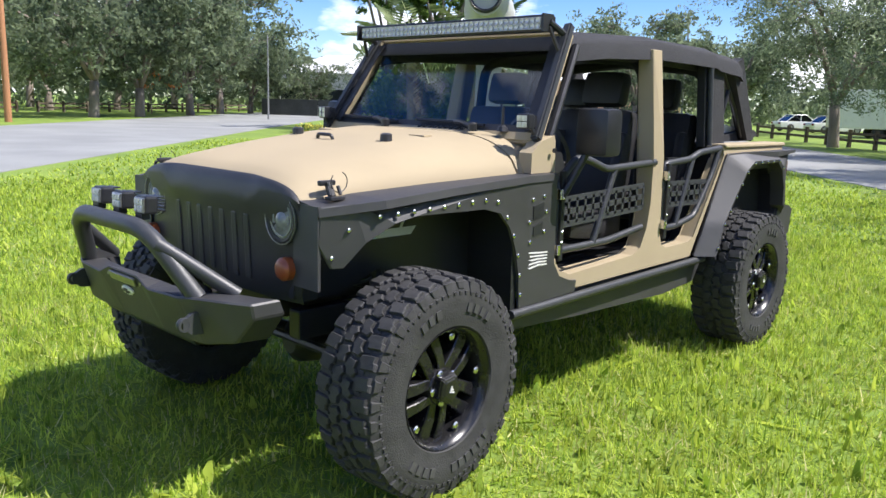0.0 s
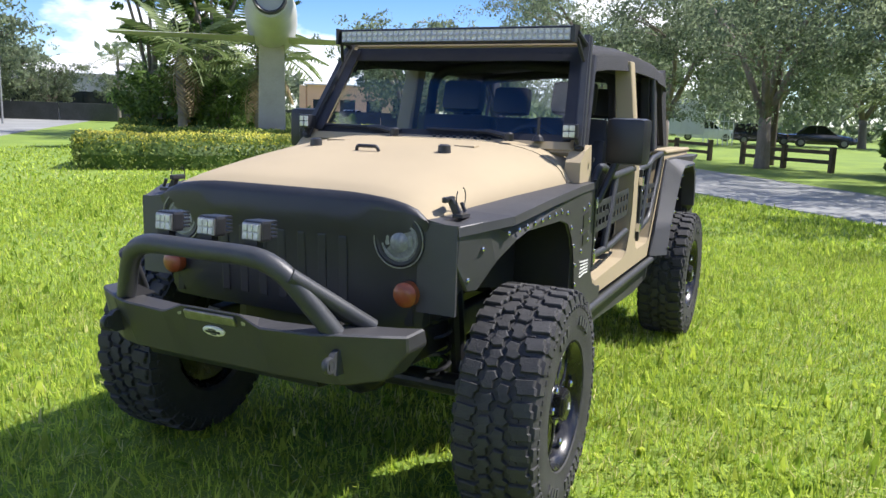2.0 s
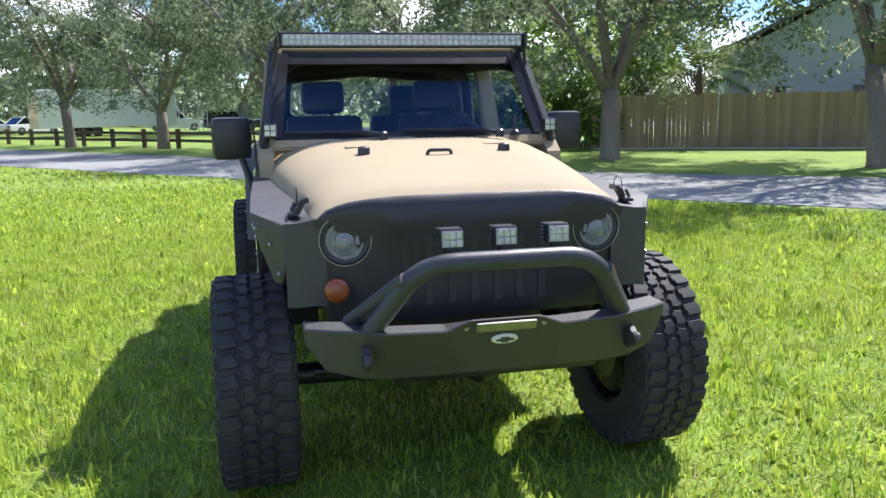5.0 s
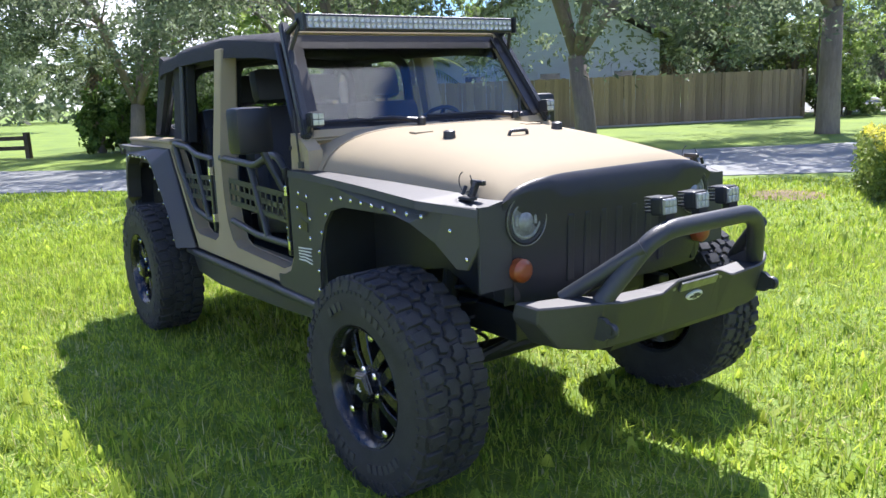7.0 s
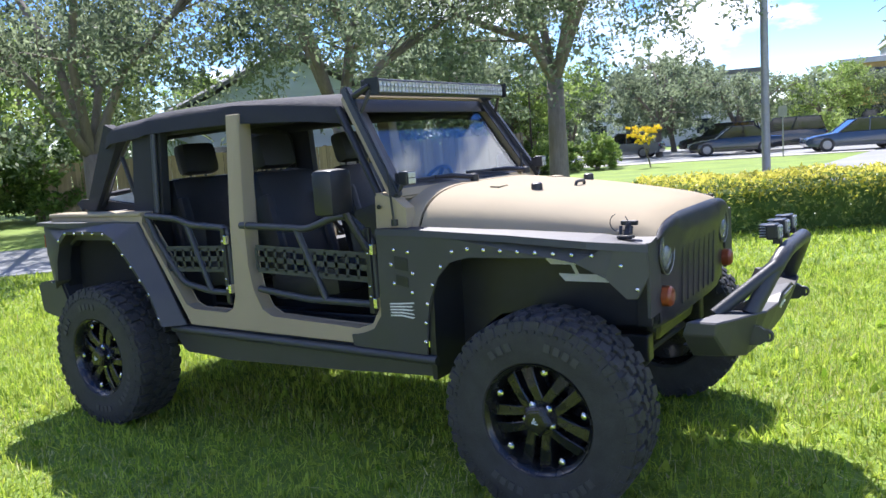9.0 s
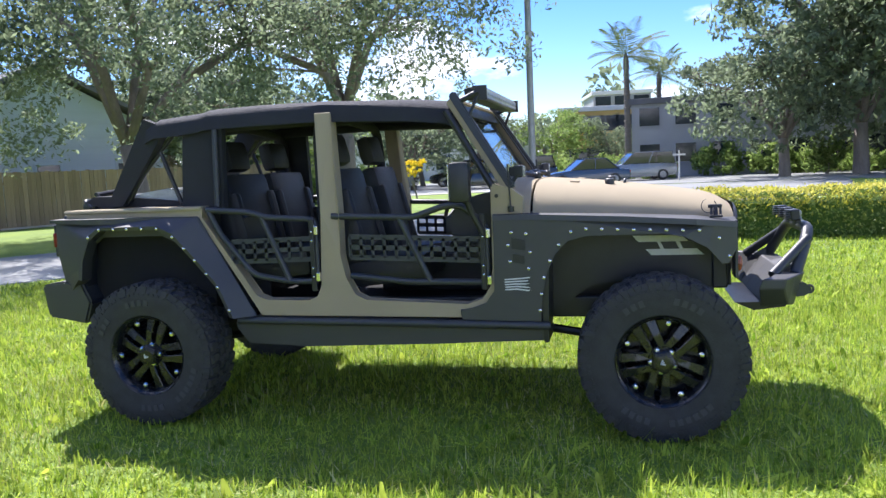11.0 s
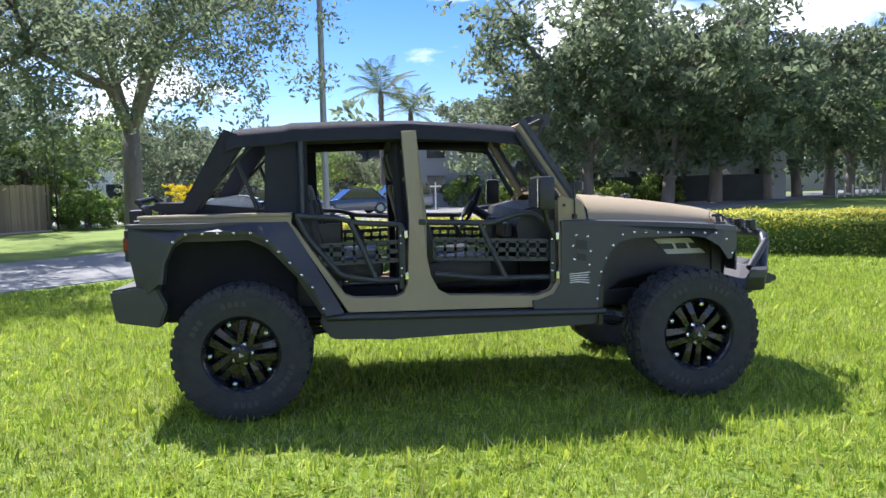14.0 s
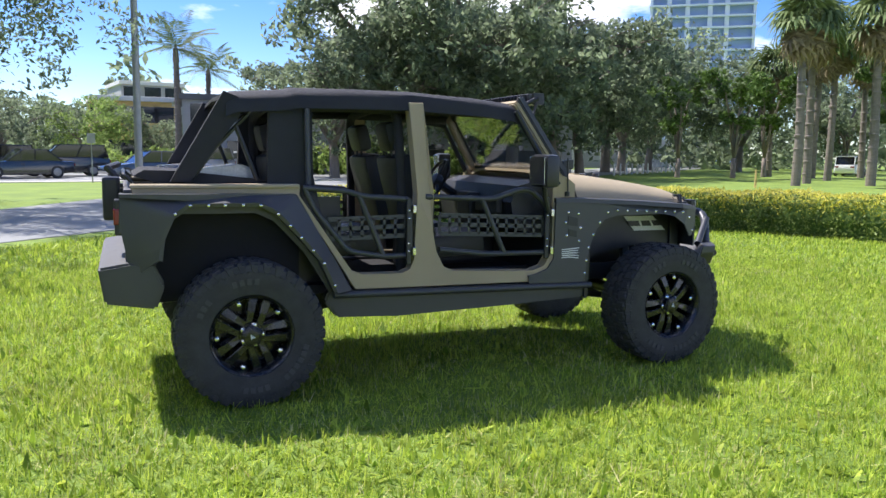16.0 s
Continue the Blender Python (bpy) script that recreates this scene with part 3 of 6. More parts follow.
for y in (-0.18, 0.0, 0.18):
    bm = bmesh.new()
    box(bm, (2.245, y, 1.066), (0.050, 0.078, 0.066), (0, -4, 0), 0.010)
    for k in range(5):
        box(bm, (2.208, y, 1.045 + k * 0.012), (0.03, 0.075, 0.005))
    pod = bpart("light_pod", bm, SATIN, "small square LED lamp on the hoop")
    bm = bmesh.new()
    box(bm, (2.272, y, 1.066), (0.008, 0.070, 0.054), (0, -4, 0), 0.003)
    bm.transform(up)
    part("pod_frame", bm, STEEL, pod)
    for dy in (-0.021, 0, 0.021):
        for dz in (-0.013, 0.013):
            bm = bmesh.new()
            box(bm, (2.277, y + dy, 1.066 + dz), (0.005, 0.018, 0.022), (0, -4, 0), 0.003)
            bm.transform(up)
            part("pod_lens", bm, LENS, pod)
    bm = bmesh.new()
    box(bm, (2.262, y, 1.030), (0.03, 0.05, 0.03))
    bm.transform(up)
    part("pod_bracket", bm, SATIN, pod)


# windscreen frame, glass and light bar
def ws(u, v):
    """A place on the windscreen: u across, v from base to top."""
    return Vector((0.665 - 0.300 * v, u * (0.725 - 0.075 * v), 1.315 + 0.475 * v))


def ws_bar(a, b, w, t, material, name, label="", out=0.0):
    n = Vector((0.475, 0, 0.300)).normalized()
    A, B = ws(*a) + n * out, ws(*b) + n * out
    d = (B - A).normalized()
    side = d.cross(n).normalized()
    bm = bmesh.new()
    loft(bm, [[p + side * (w / 2) + n * (t / 2), p - side * (w / 2) + n * (t / 2), p - side * (w / 2) - n * (t / 2), p + side * (w / 2) - n * (t / 2)] for p in (A, B)])
    bmesh.ops.bevel(bm, geom=list(bm.edges), offset=min(w, t) * 0.2, segments=2, affect="EDGES")
    return vpart(name, bm, material, label)


ws_bar((-1, 1.0), (1, 1.0), 0.038, 0.05, TAN, "windscreen_header", "sand painted screen header")
ws_bar((-1, -0.02), (1, -0.02), 0.06, 0.05, TAN, "windscreen_base")
for s in (1, -1):
    ws_bar((s * 0.985, -0.05), (s * 0.985, 1.02), 0.055, 0.05, TAN, "windscreen_post", "sand painted windscreen post")
    ws_bar((s * 1.02, -0.06), (s * 1.02, 1.06), 0.045, 0.045, TUBE, "bar_bracket_leg", "dark bracket arm along the screen post", out=0.03)
    bm = bmesh.new()
    a, b = ws(s * 1.02, 0.98) + Vector((0.03, 0, 0)), Vector((0.52, s * 0.648, 1.835))
    tube(bm, [a, b], 0.016, 8)
    tube(bm, [ws(s * 1.02, 0.78) + Vector((0.03, 0, 0)), b + Vector((0, 0, -0.02))], 0.010, 6)
    prism(bm, [(0.49, 1.79), (0.49, 1.87), (0.57, 1.87), (0.57, 1.79)], s * 0.640, s * 0.652)
    vpart("bar_bracket", bm, SATIN)
bm = bmesh.new()
q = [ws(-0.95, 0.03), ws(0.95, 0.03), ws(0.95, 0.96), ws(-0.95, 0.96)]
n = Vector((0.475, 0, 0.300)).normalized() * 0.005
loft(bm, [[p + n for p in q], [p - n for p in q]])
pane = vpart("windscreen", bm, WINDSHIELD, "tinted windscreen glass")
pane.visible_shadow = False
ws_bar((-0.96, 0.895), (0.96, 0.895), 0.080, 0.006, SATIN, "sun_strip", "dark band along the top of the glass", out=0.014)
ws_bar((-0.96, 0.045), (0.96, 0.045), 0.050, 0.008, SATIN, "screen_seal", out=0.013)
for s in (1, -1):
    ws_bar((s * 0.945, 0.03), (s * 0.945, 0.93), 0.055, 0.006, SATIN, "screen_border", out=0.028)
for yp in (-0.164, 0.435):
    bm = bmesh.new()
    root, elbow = Vector((0.785, yp, 1.352)), ws((yp - 0.21) / 0.72, 0.07) + Vector((0.035, 0, 0.02))
    tube(bm, [root, root * 0.4 + elbow * 0.6 + Vector((0, 0, 0.008)), elbow], 0.014, 8, 0.010)
    tube(bm, [ws((yp - 0.02) / 0.72, 0.055) + Vector((0.03, 0, 0.016)), elbow + Vector((-0.008, 0, 0)), ws((yp - 0.48) / 0.72, 0.085) + Vector((0.03, 0, 0.016))], 0.008, 6)
    lathe(bm, [(0.022, -0.02), (0.022, 0.012), (0.012, 0.02)], 12, "z", root, caps=True)
    vpart("wiper", bm, SATIN, "black wiper arm")
bm = bmesh.new()
prism(bm, [(0.455, 1.795), (0.455, 1.865), (0.545, 1.868), (0.550, 1.862), (0.550, 1.797), (0.545, 1.791)], -0.638, 0.638)
bmesh.ops.bevel(bm, geom=list(bm.edges), offset=0.004, segments=1, affect="EDGES")
for k in range(26):
    box(bm, (0.45, -0.6 + k * 0.048, 1.83), (0.03, 0.006, 0.06))
bar = vpart("light_bar", bm, SATIN, "long black LED light bar above the windscreen")
bm = bmesh.new()
box(bm, (0.5515, 0, 1.829), (0.004, 1.25, 0.054))
bm.transform(up)
part("bar_panel", bm, STEEL, bar)
for half in range(2):
    bm = bmesh.new()
    for k in range(40):
        y = -0.609 + k * 0.03125
        lathe(bm, [(0.0128, 0.0), (0.0125, 0.004), (0.007, 0.001)], 8, "x", (0.5535, y, 1.8165 + half * 0.0265), caps=True)
    bm.transform(up)
    tagged(part("lens_strip", bm, LENS, bar, "row of small clear LED lenses", True), kind="stuff")
for s in (1, -1):
    c = ws(s * 0.93, 0.07) + Vector((0.10, s * 0.042, 0.038))
    bm = bmesh.new()
    box(bm, c, (0.05, 0.066, 0.066), (0, 0, s * 8), 0.008)
    box(bm, c + Vector((-0.035, 0, 0)), (0.03, 0.05, 0.05), (0, 0, s * 8))
    tube(bm, [c + Vector((-0.02, s * 0.02, -0.03)), c + Vector((-0.06, s * 0.04, -0.10))], 0.012, 6)
    pod = vpart("cowl_light", bm, SATIN, "small square lamp by the screen post")
    for dy in (-0.014, 0.014):
        for dz in (-0.014, 0.014):
            bm = bmesh.new()
            box(bm, c + Vector((0.027, dy, dz)), (0.006, 0.025, 0.025), (0, 0, s * 8), 0.003)
            bm.transform(up)
            part("lamp_lens", bm, LENS, pod)
bm = bmesh.new()
tube(bm, [(0.70, -0.775, 1.17), (0.70, -0.785, 1.20), (0.69, -0.79, 1.43)], 0.005, 6)
disc(bm, (0.70, -0.775, 1.17), 0.018, 0.03, "z", 10)
vpart("antenna", bm, SATIN, "short black antenna mast")
bm = bmesh.new()
lathe(bm, [(0.03, 0), (0.022, 0.02), (0.008, 0.03), (0.006, 0.11)], 10, "z", (0.70, 0.545, 1.335), caps=True)
vpart("antenna_stub", bm, SATIN)

# mirrors
for s in (1, -1):
    bm = bmesh.new()
    box(bm, (0.45, s * 0.905, 1.345), (0.11, 0.19, 0.215), (0, 0, -s * 8), 0.028)
    mir = vpart("wing_mirror", bm, SATIN, "black square wing mirror on the door frame", smooth=True)
    bm = bmesh.new()
    box(bm, (0.392, s * 0.905, 1.345), (0.006, 0.16, 0.185), (0, 0, -s * 8), 0.002)
    bm.transform(up)
    part("mirror_glass", bm, CHROME, mir)
    bm = bmesh.new()
    tube(bm, [(0.47, s * 0.86, 1.25), (0.50, s * 0.83, 1.16), (0.545, s * 0.80, 1.06)], 0.018, 8)
    bm.transform(up)
    part("mirror_arm", bm, SATIN, mir)

# canvas top, its rails and the sport bars
bm = bmesh.new()
rings = []
for x, zc, w in ((0.37, 1.800, 0.645), (0.33, 1.815, 0.655), (0.10, 1.840, 0.665), (-0.40, 1.864, 0.675), (-0.80, 1.862, 0.675), (-1.15, 1.856, 0.67), (-1.20, 1.842, 0.67), (-1.50, 1.822, 0.665), (-1.56, 1.795, 0.66)):
    top = [(x, u * w, zc - 0.030 * abs(u) ** 3 - 0.05 * max(0, abs(u) - 0.9) * 4 + 0.004 * math.sin(9 * u + x * 4)) for u in [-1 + k / 9 for k in range(19)]]
    low = zc - 0.145
    rings.append([(x, -w - 0.028, low), (x, -w - 0.012, zc - 0.07)] + top + [(x, w + 0.012, zc - 0.07), (x, w + 0.028, low), (x, w + 0.01, low)] + [(p[0], p[1] * 0.97, p[2] - 0.02) for p in top[::-1]] + [(x, -w - 0.01, low)])
loft(bm, rings)
vpart("canvas_top", bm, FABRIC, "black canvas top stretched over the cabin", smooth=True)
for s in (1, -1):
    bm = bmesh.new()
    a = [(-1.05, s * 0.70, 1.24), (-1.05, s * 0.665, 1.72), (-1.31, s * 0.665, 1.72), (-1.33, s * 0.70, 1.24)]
    loft(bm, [[(x, y, z) for x, y, z in a], [(x, y - s * 0.05, z) for x, y, z in a]])
    vpart("canvas_pillar", bm, FABRIC, "black rear pillar cover")
    bm = bmesh.new()
    tube(bm, [(-1.085, s * 0.715, 1.25), (-1.085, s * 0.685, 1.71)], 0.018, 10)
    vpart("rear_door_bar", bm, TUBE, "dark grey upright behind the rear door", smooth=True)
    bm = bmesh.new()
    loft(bm, [[(-1.42, s * 0.67, 1.74), (-1.57, s * 0.67, 1.80), (-1.57, s * 0.60, 1.80), (-1.42, s * 0.60, 1.74)], [(-1.77, s * 0.66, 1.27), (-1.88, s * 0.66, 1.27), (-1.88, s * 0.59, 1.27), (-1.77, s * 0.59, 1.27)]])
    vpart("sport_bar", bm, FABRIC, "padded black bar sloping to the rear deck")
    for pts, r in (([(-1.40, s * 0.62, 1.70), (-1.62, s * 0.62, 1.47), (-1.75, s * 0.62, 1.29)], 0.012), ([(-1.50, s * 0.62, 1.60), (-1.38, s * 0.62, 1.28)], 0.014)):
        bm = bmesh.new()
        tube(bm, pts, r, 8)
        vpart("top_strut", bm, SATIN)
    for pts in ([(-0.45, s * 0.60, 0.62), (-0.45, s * 0.62, 1.2), (-0.47, s * 0.58, 1.72), (-0.47, 0, 1.76)], [(0.34, s * 0.59, 1.72), (-0.47, s * 0.58, 1.74), (-1.45, s * 0.57, 1.72)], [(-1.2, s * 0.62, 0.7), (-1.22, s * 0.59, 1.70), (-1.22, 0, 1.75)]):
        bm = bmesh.new()
        tube(bm, arc(pts, 0.12), 0.032, 10)
        vpart("roll_bar", bm, FABRIC, smooth=True)
    bm = bmesh.new()
    ra = [(0.60, s * 0.735, 1.30), (0.34, s * 0.68, 1.74)]
    tube(bm, ra, 0.02, 8)
    vpart("door_surround", bm, SATIN)

# cabin: floor, firewall, dash, seats
bm = bmesh.new()
box(bm, (-0.75, 0, 0.60), (2.75, 1.40, 0.05))
box(bm, (0.62, 0, 0.90), (0.05, 1.40, 0.60))
vpart("cabin_floor", bm, CARPET, "dark lined floor and bulkhead")
for s in (1, -1):
    bm = bmesh.new()
    box(bm, (-1.62, s * 0.64, 0.92), (0.95, 0.12, 0.60))
    vpart("wheel_box", bm, CARPET)
bm = bmesh.new()
loft(bm, [[(0.36, y, 0.93), (0.33, y, 1.12), (0.38, y, 1.235), (0.52, y, 1.27), (0.62, y, 1.28), (0.62, y, 0.9)] for y in (-0.66, -0.2, 0.2, 0.66)])
box(bm, (0.30, -0.36, 1.09), (0.05, 0.36, 0.10), bevel=0.01)
box(bm, (0.30, 0, 1.03), (0.09, 0.24, 0.28), bevel=0.02)
box(bm, (0.1, 0, 0.76), (0.75, 0.22, 0.26), bevel=0.03)
vpart("dashboard", bm, SEAT, "black dashboard with centre console")
bm = bmesh.new()
lathe(bm, [(0.185, -0.014), (0.199, 0), (0.185, 0.014), (0.171, 0), (0.185, -0.014)], 30, "x")
for a in (0, 120, 240):
    c, s = math.cos(radians(a + 90)), math.sin(radians(a + 90))
    tube(bm, [(0.01, 0.04 * c, 0.04 * s), (0, 0.18 * c, 0.18 * s)], 0.014, 6)
lathe(bm, [(0.065, 0.03), (0.06, -0.02), (0.03, -0.03)], 18, "x", caps=True)
tube(bm, [(0.02, 0, 0), (0.25, 0, -0.02)], 0.035, 8)
bm.transform(Matrix.Translation((0.17, 0.36, 1.235)) @ Matrix.Rotation(radians(28), 4, "Y"))
vpart("steering_wheel", bm, SEAT, "black steering wheel", smooth=True)


def seat(x, y, w, z0, back, tilt):
    """A seat with cushion, backrest and headrest."""
    bm = bmesh.new()
    box(bm, (x, y, z0), (0.50, w, 0.16), (0, -6, 0), 0.045)
    cushion = vpart("seat", bm, SEAT, "black bucket seat", smooth=True)
    bm = bmesh.new()
    box(bm, (x - 0.27, y, z0 + back / 2 + 0.02), (0.14, w, back), (0, -tilt, 0), 0.05)
    bm.transform(up)
    rest = part("backrest", bm, SEAT, cushion, smooth=True)
    for s in (1, -1):
        bm = bmesh.new()
        box(bm, (x - 0.22, y + s * w * 0.43, z0 + back * 0.45), (0.12, 0.07, back * 0.75), (0, -tilt, 0), 0.03)
        bm.transform(up)
        part("bolster", bm, SEAT, cushion, smooth=True)
    bm = bmesh.new()
    hx = x - 0.27 - math.tan(radians(tilt)) * (back * 0.5 + 0.12)
    box(bm, (hx, y, z0 + back + 0.13), (0.11, 0.27, 0.20), (0, -tilt, 0), 0.045)
    tube(bm, [(hx, y - 0.06, z0 + back - 0.02), (hx, y - 0.06, z0 + back + 0.1)], 0.008, 6)
    tube(bm, [(hx, y + 0.06, z0 + back - 0.02), (hx, y + 0.06, z0 + back + 0.1)], 0.008, 6)
    bm.transform(up)
    part("headrest", bm, SEAT, cushion, smooth=True)


for s in (1, -1):
    seat(-0.08, s * 0.36, 0.48, 0.83, 0.60, 14)
    seat(-0.82, s * 0.31, 0.56, 0.86, 0.56, 12)
# cargo deck, tailgate, folded vinyl windows
bm = bmesh.new()
box(bm, (-2.10, 0, 0.95), (0.07, 1.50, 0.56), (0, 0, 0), 0.012)
tail = vpart("tailgate", bm, BLACK, "black tailgate")
bm = bmesh.new()
prism(bm, [(-1.30, 1.26), (-1.95, 1.26), (-2.08, 1.30), (-2.02, 1.335), (-1.80, 1.33), (-1.35, 1.28)], -0.60, 0.60)
vpart("folded_top", bm, FABRIC, "folded black canvas on the rear deck")
for s, x0 in ((-1, -1.36), (1, -1.5)):
    bm = bmesh.new()
    prof = [(x0, 1.27), (x0 - 0.02, 1.345), (x0 - 0.12, 1.375), (x0 - 0.30, 1.35), (x0 - 0.42, 1.345), (x0 - 0.44, 1.27)]
    prism(bm, prof, s * 0.30, s * 0.56, lambda x, z: 0.03 * math.sin(x * 22))
    bmesh.ops.bevel(bm, geom=list(bm.edges), offset=0.02, segments=2, affect="EDGES")
    vpart("rolled_window", bm, VINYL, "rolled clear vinyl window", smooth=True)
bm = bmesh.new()
tube(bm, arc([(-2.08, -0.55, 1.26), (-2.13, -0.55, 1.31), (-2.13, 0.55, 1.31), (-2.08, 0.55, 1.26)], 0.04), 0.012, 8)
vpart("deck_rail", bm, SATIN)
for s in (1, -1):
    bm = bmesh.new()
    box(bm, (-2.15, s * 0.73, 1.075), (0.07, 0.12, 0.20), (0, 0, 0), 0.01)
    tl = vpart("tail_light", bm, SATIN, "square tail light housing")
    bm = bmesh.new()
    box(bm, (-2.160, s * 0.738, 1.08), (0.06, 0.115, 0.09), (0, 0, 0), 0.008)
    bm.transform(up)
    part("red_lens", bm, REDLENS, tl, "red lens")
bm = bmesh.new()
prism(bm, [(-2.28, 0.80), (-2.12, 0.825), (-1.99, 0.815), (-1.93, 0.69), (-1.98, 0.555), (-2.25, 0.60)], -0.83, 0.83)
bmesh.ops.bevel(bm, geom=list(bm.edges), offset=0.014, segments=2, affect="EDGES")
vpart("rear_bumper", bm, BLACK, "black rear bumper with chamfered ends")
bm = bmesh.new()
box(bm, (-2.20, -0.30, 1.16), (0.10, 0.24, 0.26), (0, 0, 0), 0.02)
tube(bm, [(-2.16, -0.30, 1.28), (-2.22, -0.30, 1.34), (-2.16, -0.12, 1.36)], 0.02, 8)
vpart("carrier_hinge", bm, SATIN, "dark hinge block on the tailgate")


# tube doors
def tube_door(s, front):
    Y = s * 0.765
    bm = bmesh.new()
    if front:
        frame_runs = [[(0.555, Y, 0.765), (0.555, Y, 1.10), (0.42, Y, 1.215), (0.33, Y, 1.215), (0.14, Y, 1.155), (-0.34, Y, 1.175)],
                      [(0.555, Y, 0.785), (0.10, Y, 0.79), (-0.24, Y, 0.83)], [(0.06, Y, 1.158), (0.23, Y, 0.79)]]
        grid = (0.52, -0.24, 0.905, 1.025, 0.06)
        hinge = 0.585
    else:
        frame_runs = [[(-0.445, Y, 0.80), (-0.445, Y, 1.16), (-0.75, Y, 1.18), (-0.86, Y, 1.215), (-1.13, Y, 1.235)],
                      [(-0.445, Y, 0.80), (-0.62, Y, 0.80), (-0.85, Y, 0.84), (-1.06, Y, 1.10), (-1.12, Y, 1.23)], [(-0.78, Y, 1.185), (-0.62, Y, 0.80)]]
        grid = (-0.47, -0.98, 0.93, 1.05, -0.02)
        hinge = -0.415
    tube(bm, arc(frame_runs[0], 0.04), 0.019, 10)
    door = vpart("tube_door", bm, TUBE, "dark grey tube half door with slotted panel", smooth=True)
    for run in frame_runs[1:]:
        bm = bmesh.new()
        tube(bm, arc(run, 0.05), 0.018, 10)
        bm.transform(up)
        part("door_tube", bm, TUBE, door, smooth=True)
    # slotted panel: rails and uprights leave two rows of square holes
    x0, x1, z0, z1, slope = grid
    bm = bmesh.new()
    n = 11 if front else 7
    f = lambda x: slope * (x - x0) / (x1 - x0) * (1 if front else 1)
    for k, z in enumerate((z0, (z0 + z1) / 2, z1)):
        h = 0.014
        prism(bm, [(x0, z - h), (x1, z - h + slope * 0.5), (x1, z + h + slope * 0.5), (x0, z + h)], Y - 0.003, Y + 0.003)
    for i in range(n + 1):
        x = x0 + (x1 - x0) * i / n
        dz = slope * 0.5 * i / n
        prism(bm, [(x - 0.009, z0 + dz), (x + 0.009, z0 + dz), (x + 0.009, z1 + dz), (x - 0.009, z1 + dz)], Y - 0.003, Y + 0.003)
    bm.transform(up)
    part("slotted_panel", bm, TUBE, door, "perforated steel panel")
    for z in ((0.80, 1.06) if front else (0.83, 1.10)):
        bm = bmesh.new()
        box(bm, (hinge - 0.012, s * 0.797, z), (0.022, 0.03, 0.05), (0, 0, 0), 0.004)
        bm.transform(up)
        part("hinge", bm, CHROME, door, "bright hinge block")
    bm = bmesh.new()
    box(bm, (hinge - 0.045, s * 0.786, 0.955), (0.03, 0.022, 0.42), (0, 0, 0), 0.005)
    bm.transform(up)
    part("hinge_plate", bm, SATIN, door)
    for z in (0.83, 0.88, 1.04, 1.09):
        bm = bmesh.new()
        disc(bm, (hinge - 0.045, s * 0.797, z), 0.007, s * 0.003, "y", 8, s * 0.003)
        bm.transform(up)
        part("bolt", bm, CHROME, door)


for s in (1, -1):
    tube_door(s, True)
    tube_door(s, False)
    # rock slider
    bm = bmesh.new()
    prism(bm, [(0.88, 0.565), (-0.98, 0.595), (-1.0, 0.53), (-0.92, 0.425), (-0.55, 0.41), (0.35, 0.435), (0.88, 0.455)], s * 0.66, s * 0.765)
    bmesh.ops.bevel(bm, geom=list(bm.edges), offset=0.012, segments=2, affect="EDGES")
    vpart("rocker_guard", bm, BLACK, "black rocker guard below the sill")
    bm = bmesh.new()
    tube(bm, [(0.90, s * 0.80, 0.545), (-0.95, s * 0.80, 0.575)], 0.022, 10)
    vpart("rocker_rail", bm, TUBE, "grey side rail", smooth=True)
    bm = bmesh.new()
    box(bm, (-0.12, s * 0.42, 0.585), (3.8, 0.07, 0.12), (0, 0, 0), 0.01)
    vpart("frame_rail", bm, SATIN)
    for x in (HUB_X, -HUB_X):
        bm = bmesh.new()
        tube(bm, [(x - 0.10, s * 0.50, 0.36), (x - 0.06, s * 0.46, 0.95)], 0.035, 10)
        vpart("shock", bm, STEEL if x < 0 else SATIN)
        bm = bmesh.new()
        helix = [(x + 0.06 * math.cos(a), s * 0.43 + 0.06 * math.sin(a), 0.45 + a * 0.0105) for a in [i * 0.5 for i in range(72)]]
        tube(bm, helix, 0.009, 5)
        vpart("coil_spring", bm, SATIN)
for x in (HUB_X, -HUB_X):
    bm = bmesh.new()
    tube(bm, [(x, -0.70, HUB_Z), (x, 0.70, HUB_Z)], 0.045, 12)
    lathe(bm, [(0.05, -0.12), (0.095, -0.08), (0.11, 0.0), (0.095, 0.08), (0.05, 0.12)], 18, "x", (x, 0.12 if x > 0 else 0.0, HUB_Z + 0.01), caps=True)
    vpart("axle", bm, SATIN, "black beam axle", smooth=True)
for name, a, b, r in (("tie_rod", (1.60, -0.60, 0.44), (1.62, 0.60, 0.44), 0.02), ("drag_link", (1.66, -0.55, 0.46), (1.66, 0.42, 0.62), 0.018), ("control_arm", (1.45, 0.40, 0.36), (0.62, 0.32, 0.47), 0.026),
                      ("control_arm", (1.45, -0.40, 0.36), (0.62, -0.32, 0.47), 0.026), ("control_arm", (-1.45, 0.42, 0.36), (-0.70, 0.38, 0.47), 0.026), ("control_arm", (-1.45, -0.42, 0.36), (-0.70, -0.38, 0.47), 0.026)):
    bm = bmesh.new()
    tube(bm, [a, b], r, 8)
    vpart(name, bm, SATIN)
bm = bmesh.new()
box(bm, (0.35, 0, 0.52), (0.9, 0.36, 0.16), bevel=0.04)
box(bm, (-0.55, -0.25, 0.50), (0.8, 0.40, 0.16), bevel=0.04)
tube(bm, [(0.2, 0.05, 0.5), (-1.4, 0.0, 0.40)], 0.035, 10)
tube(bm, [(-0.8, 0.28, 0.5), (-1.9, 0.35, 0.58)], 0.08, 12)
vpart("underbody", bm, SATIN, "dark gearbox, tank and exhaust")
bm = bmesh.new()
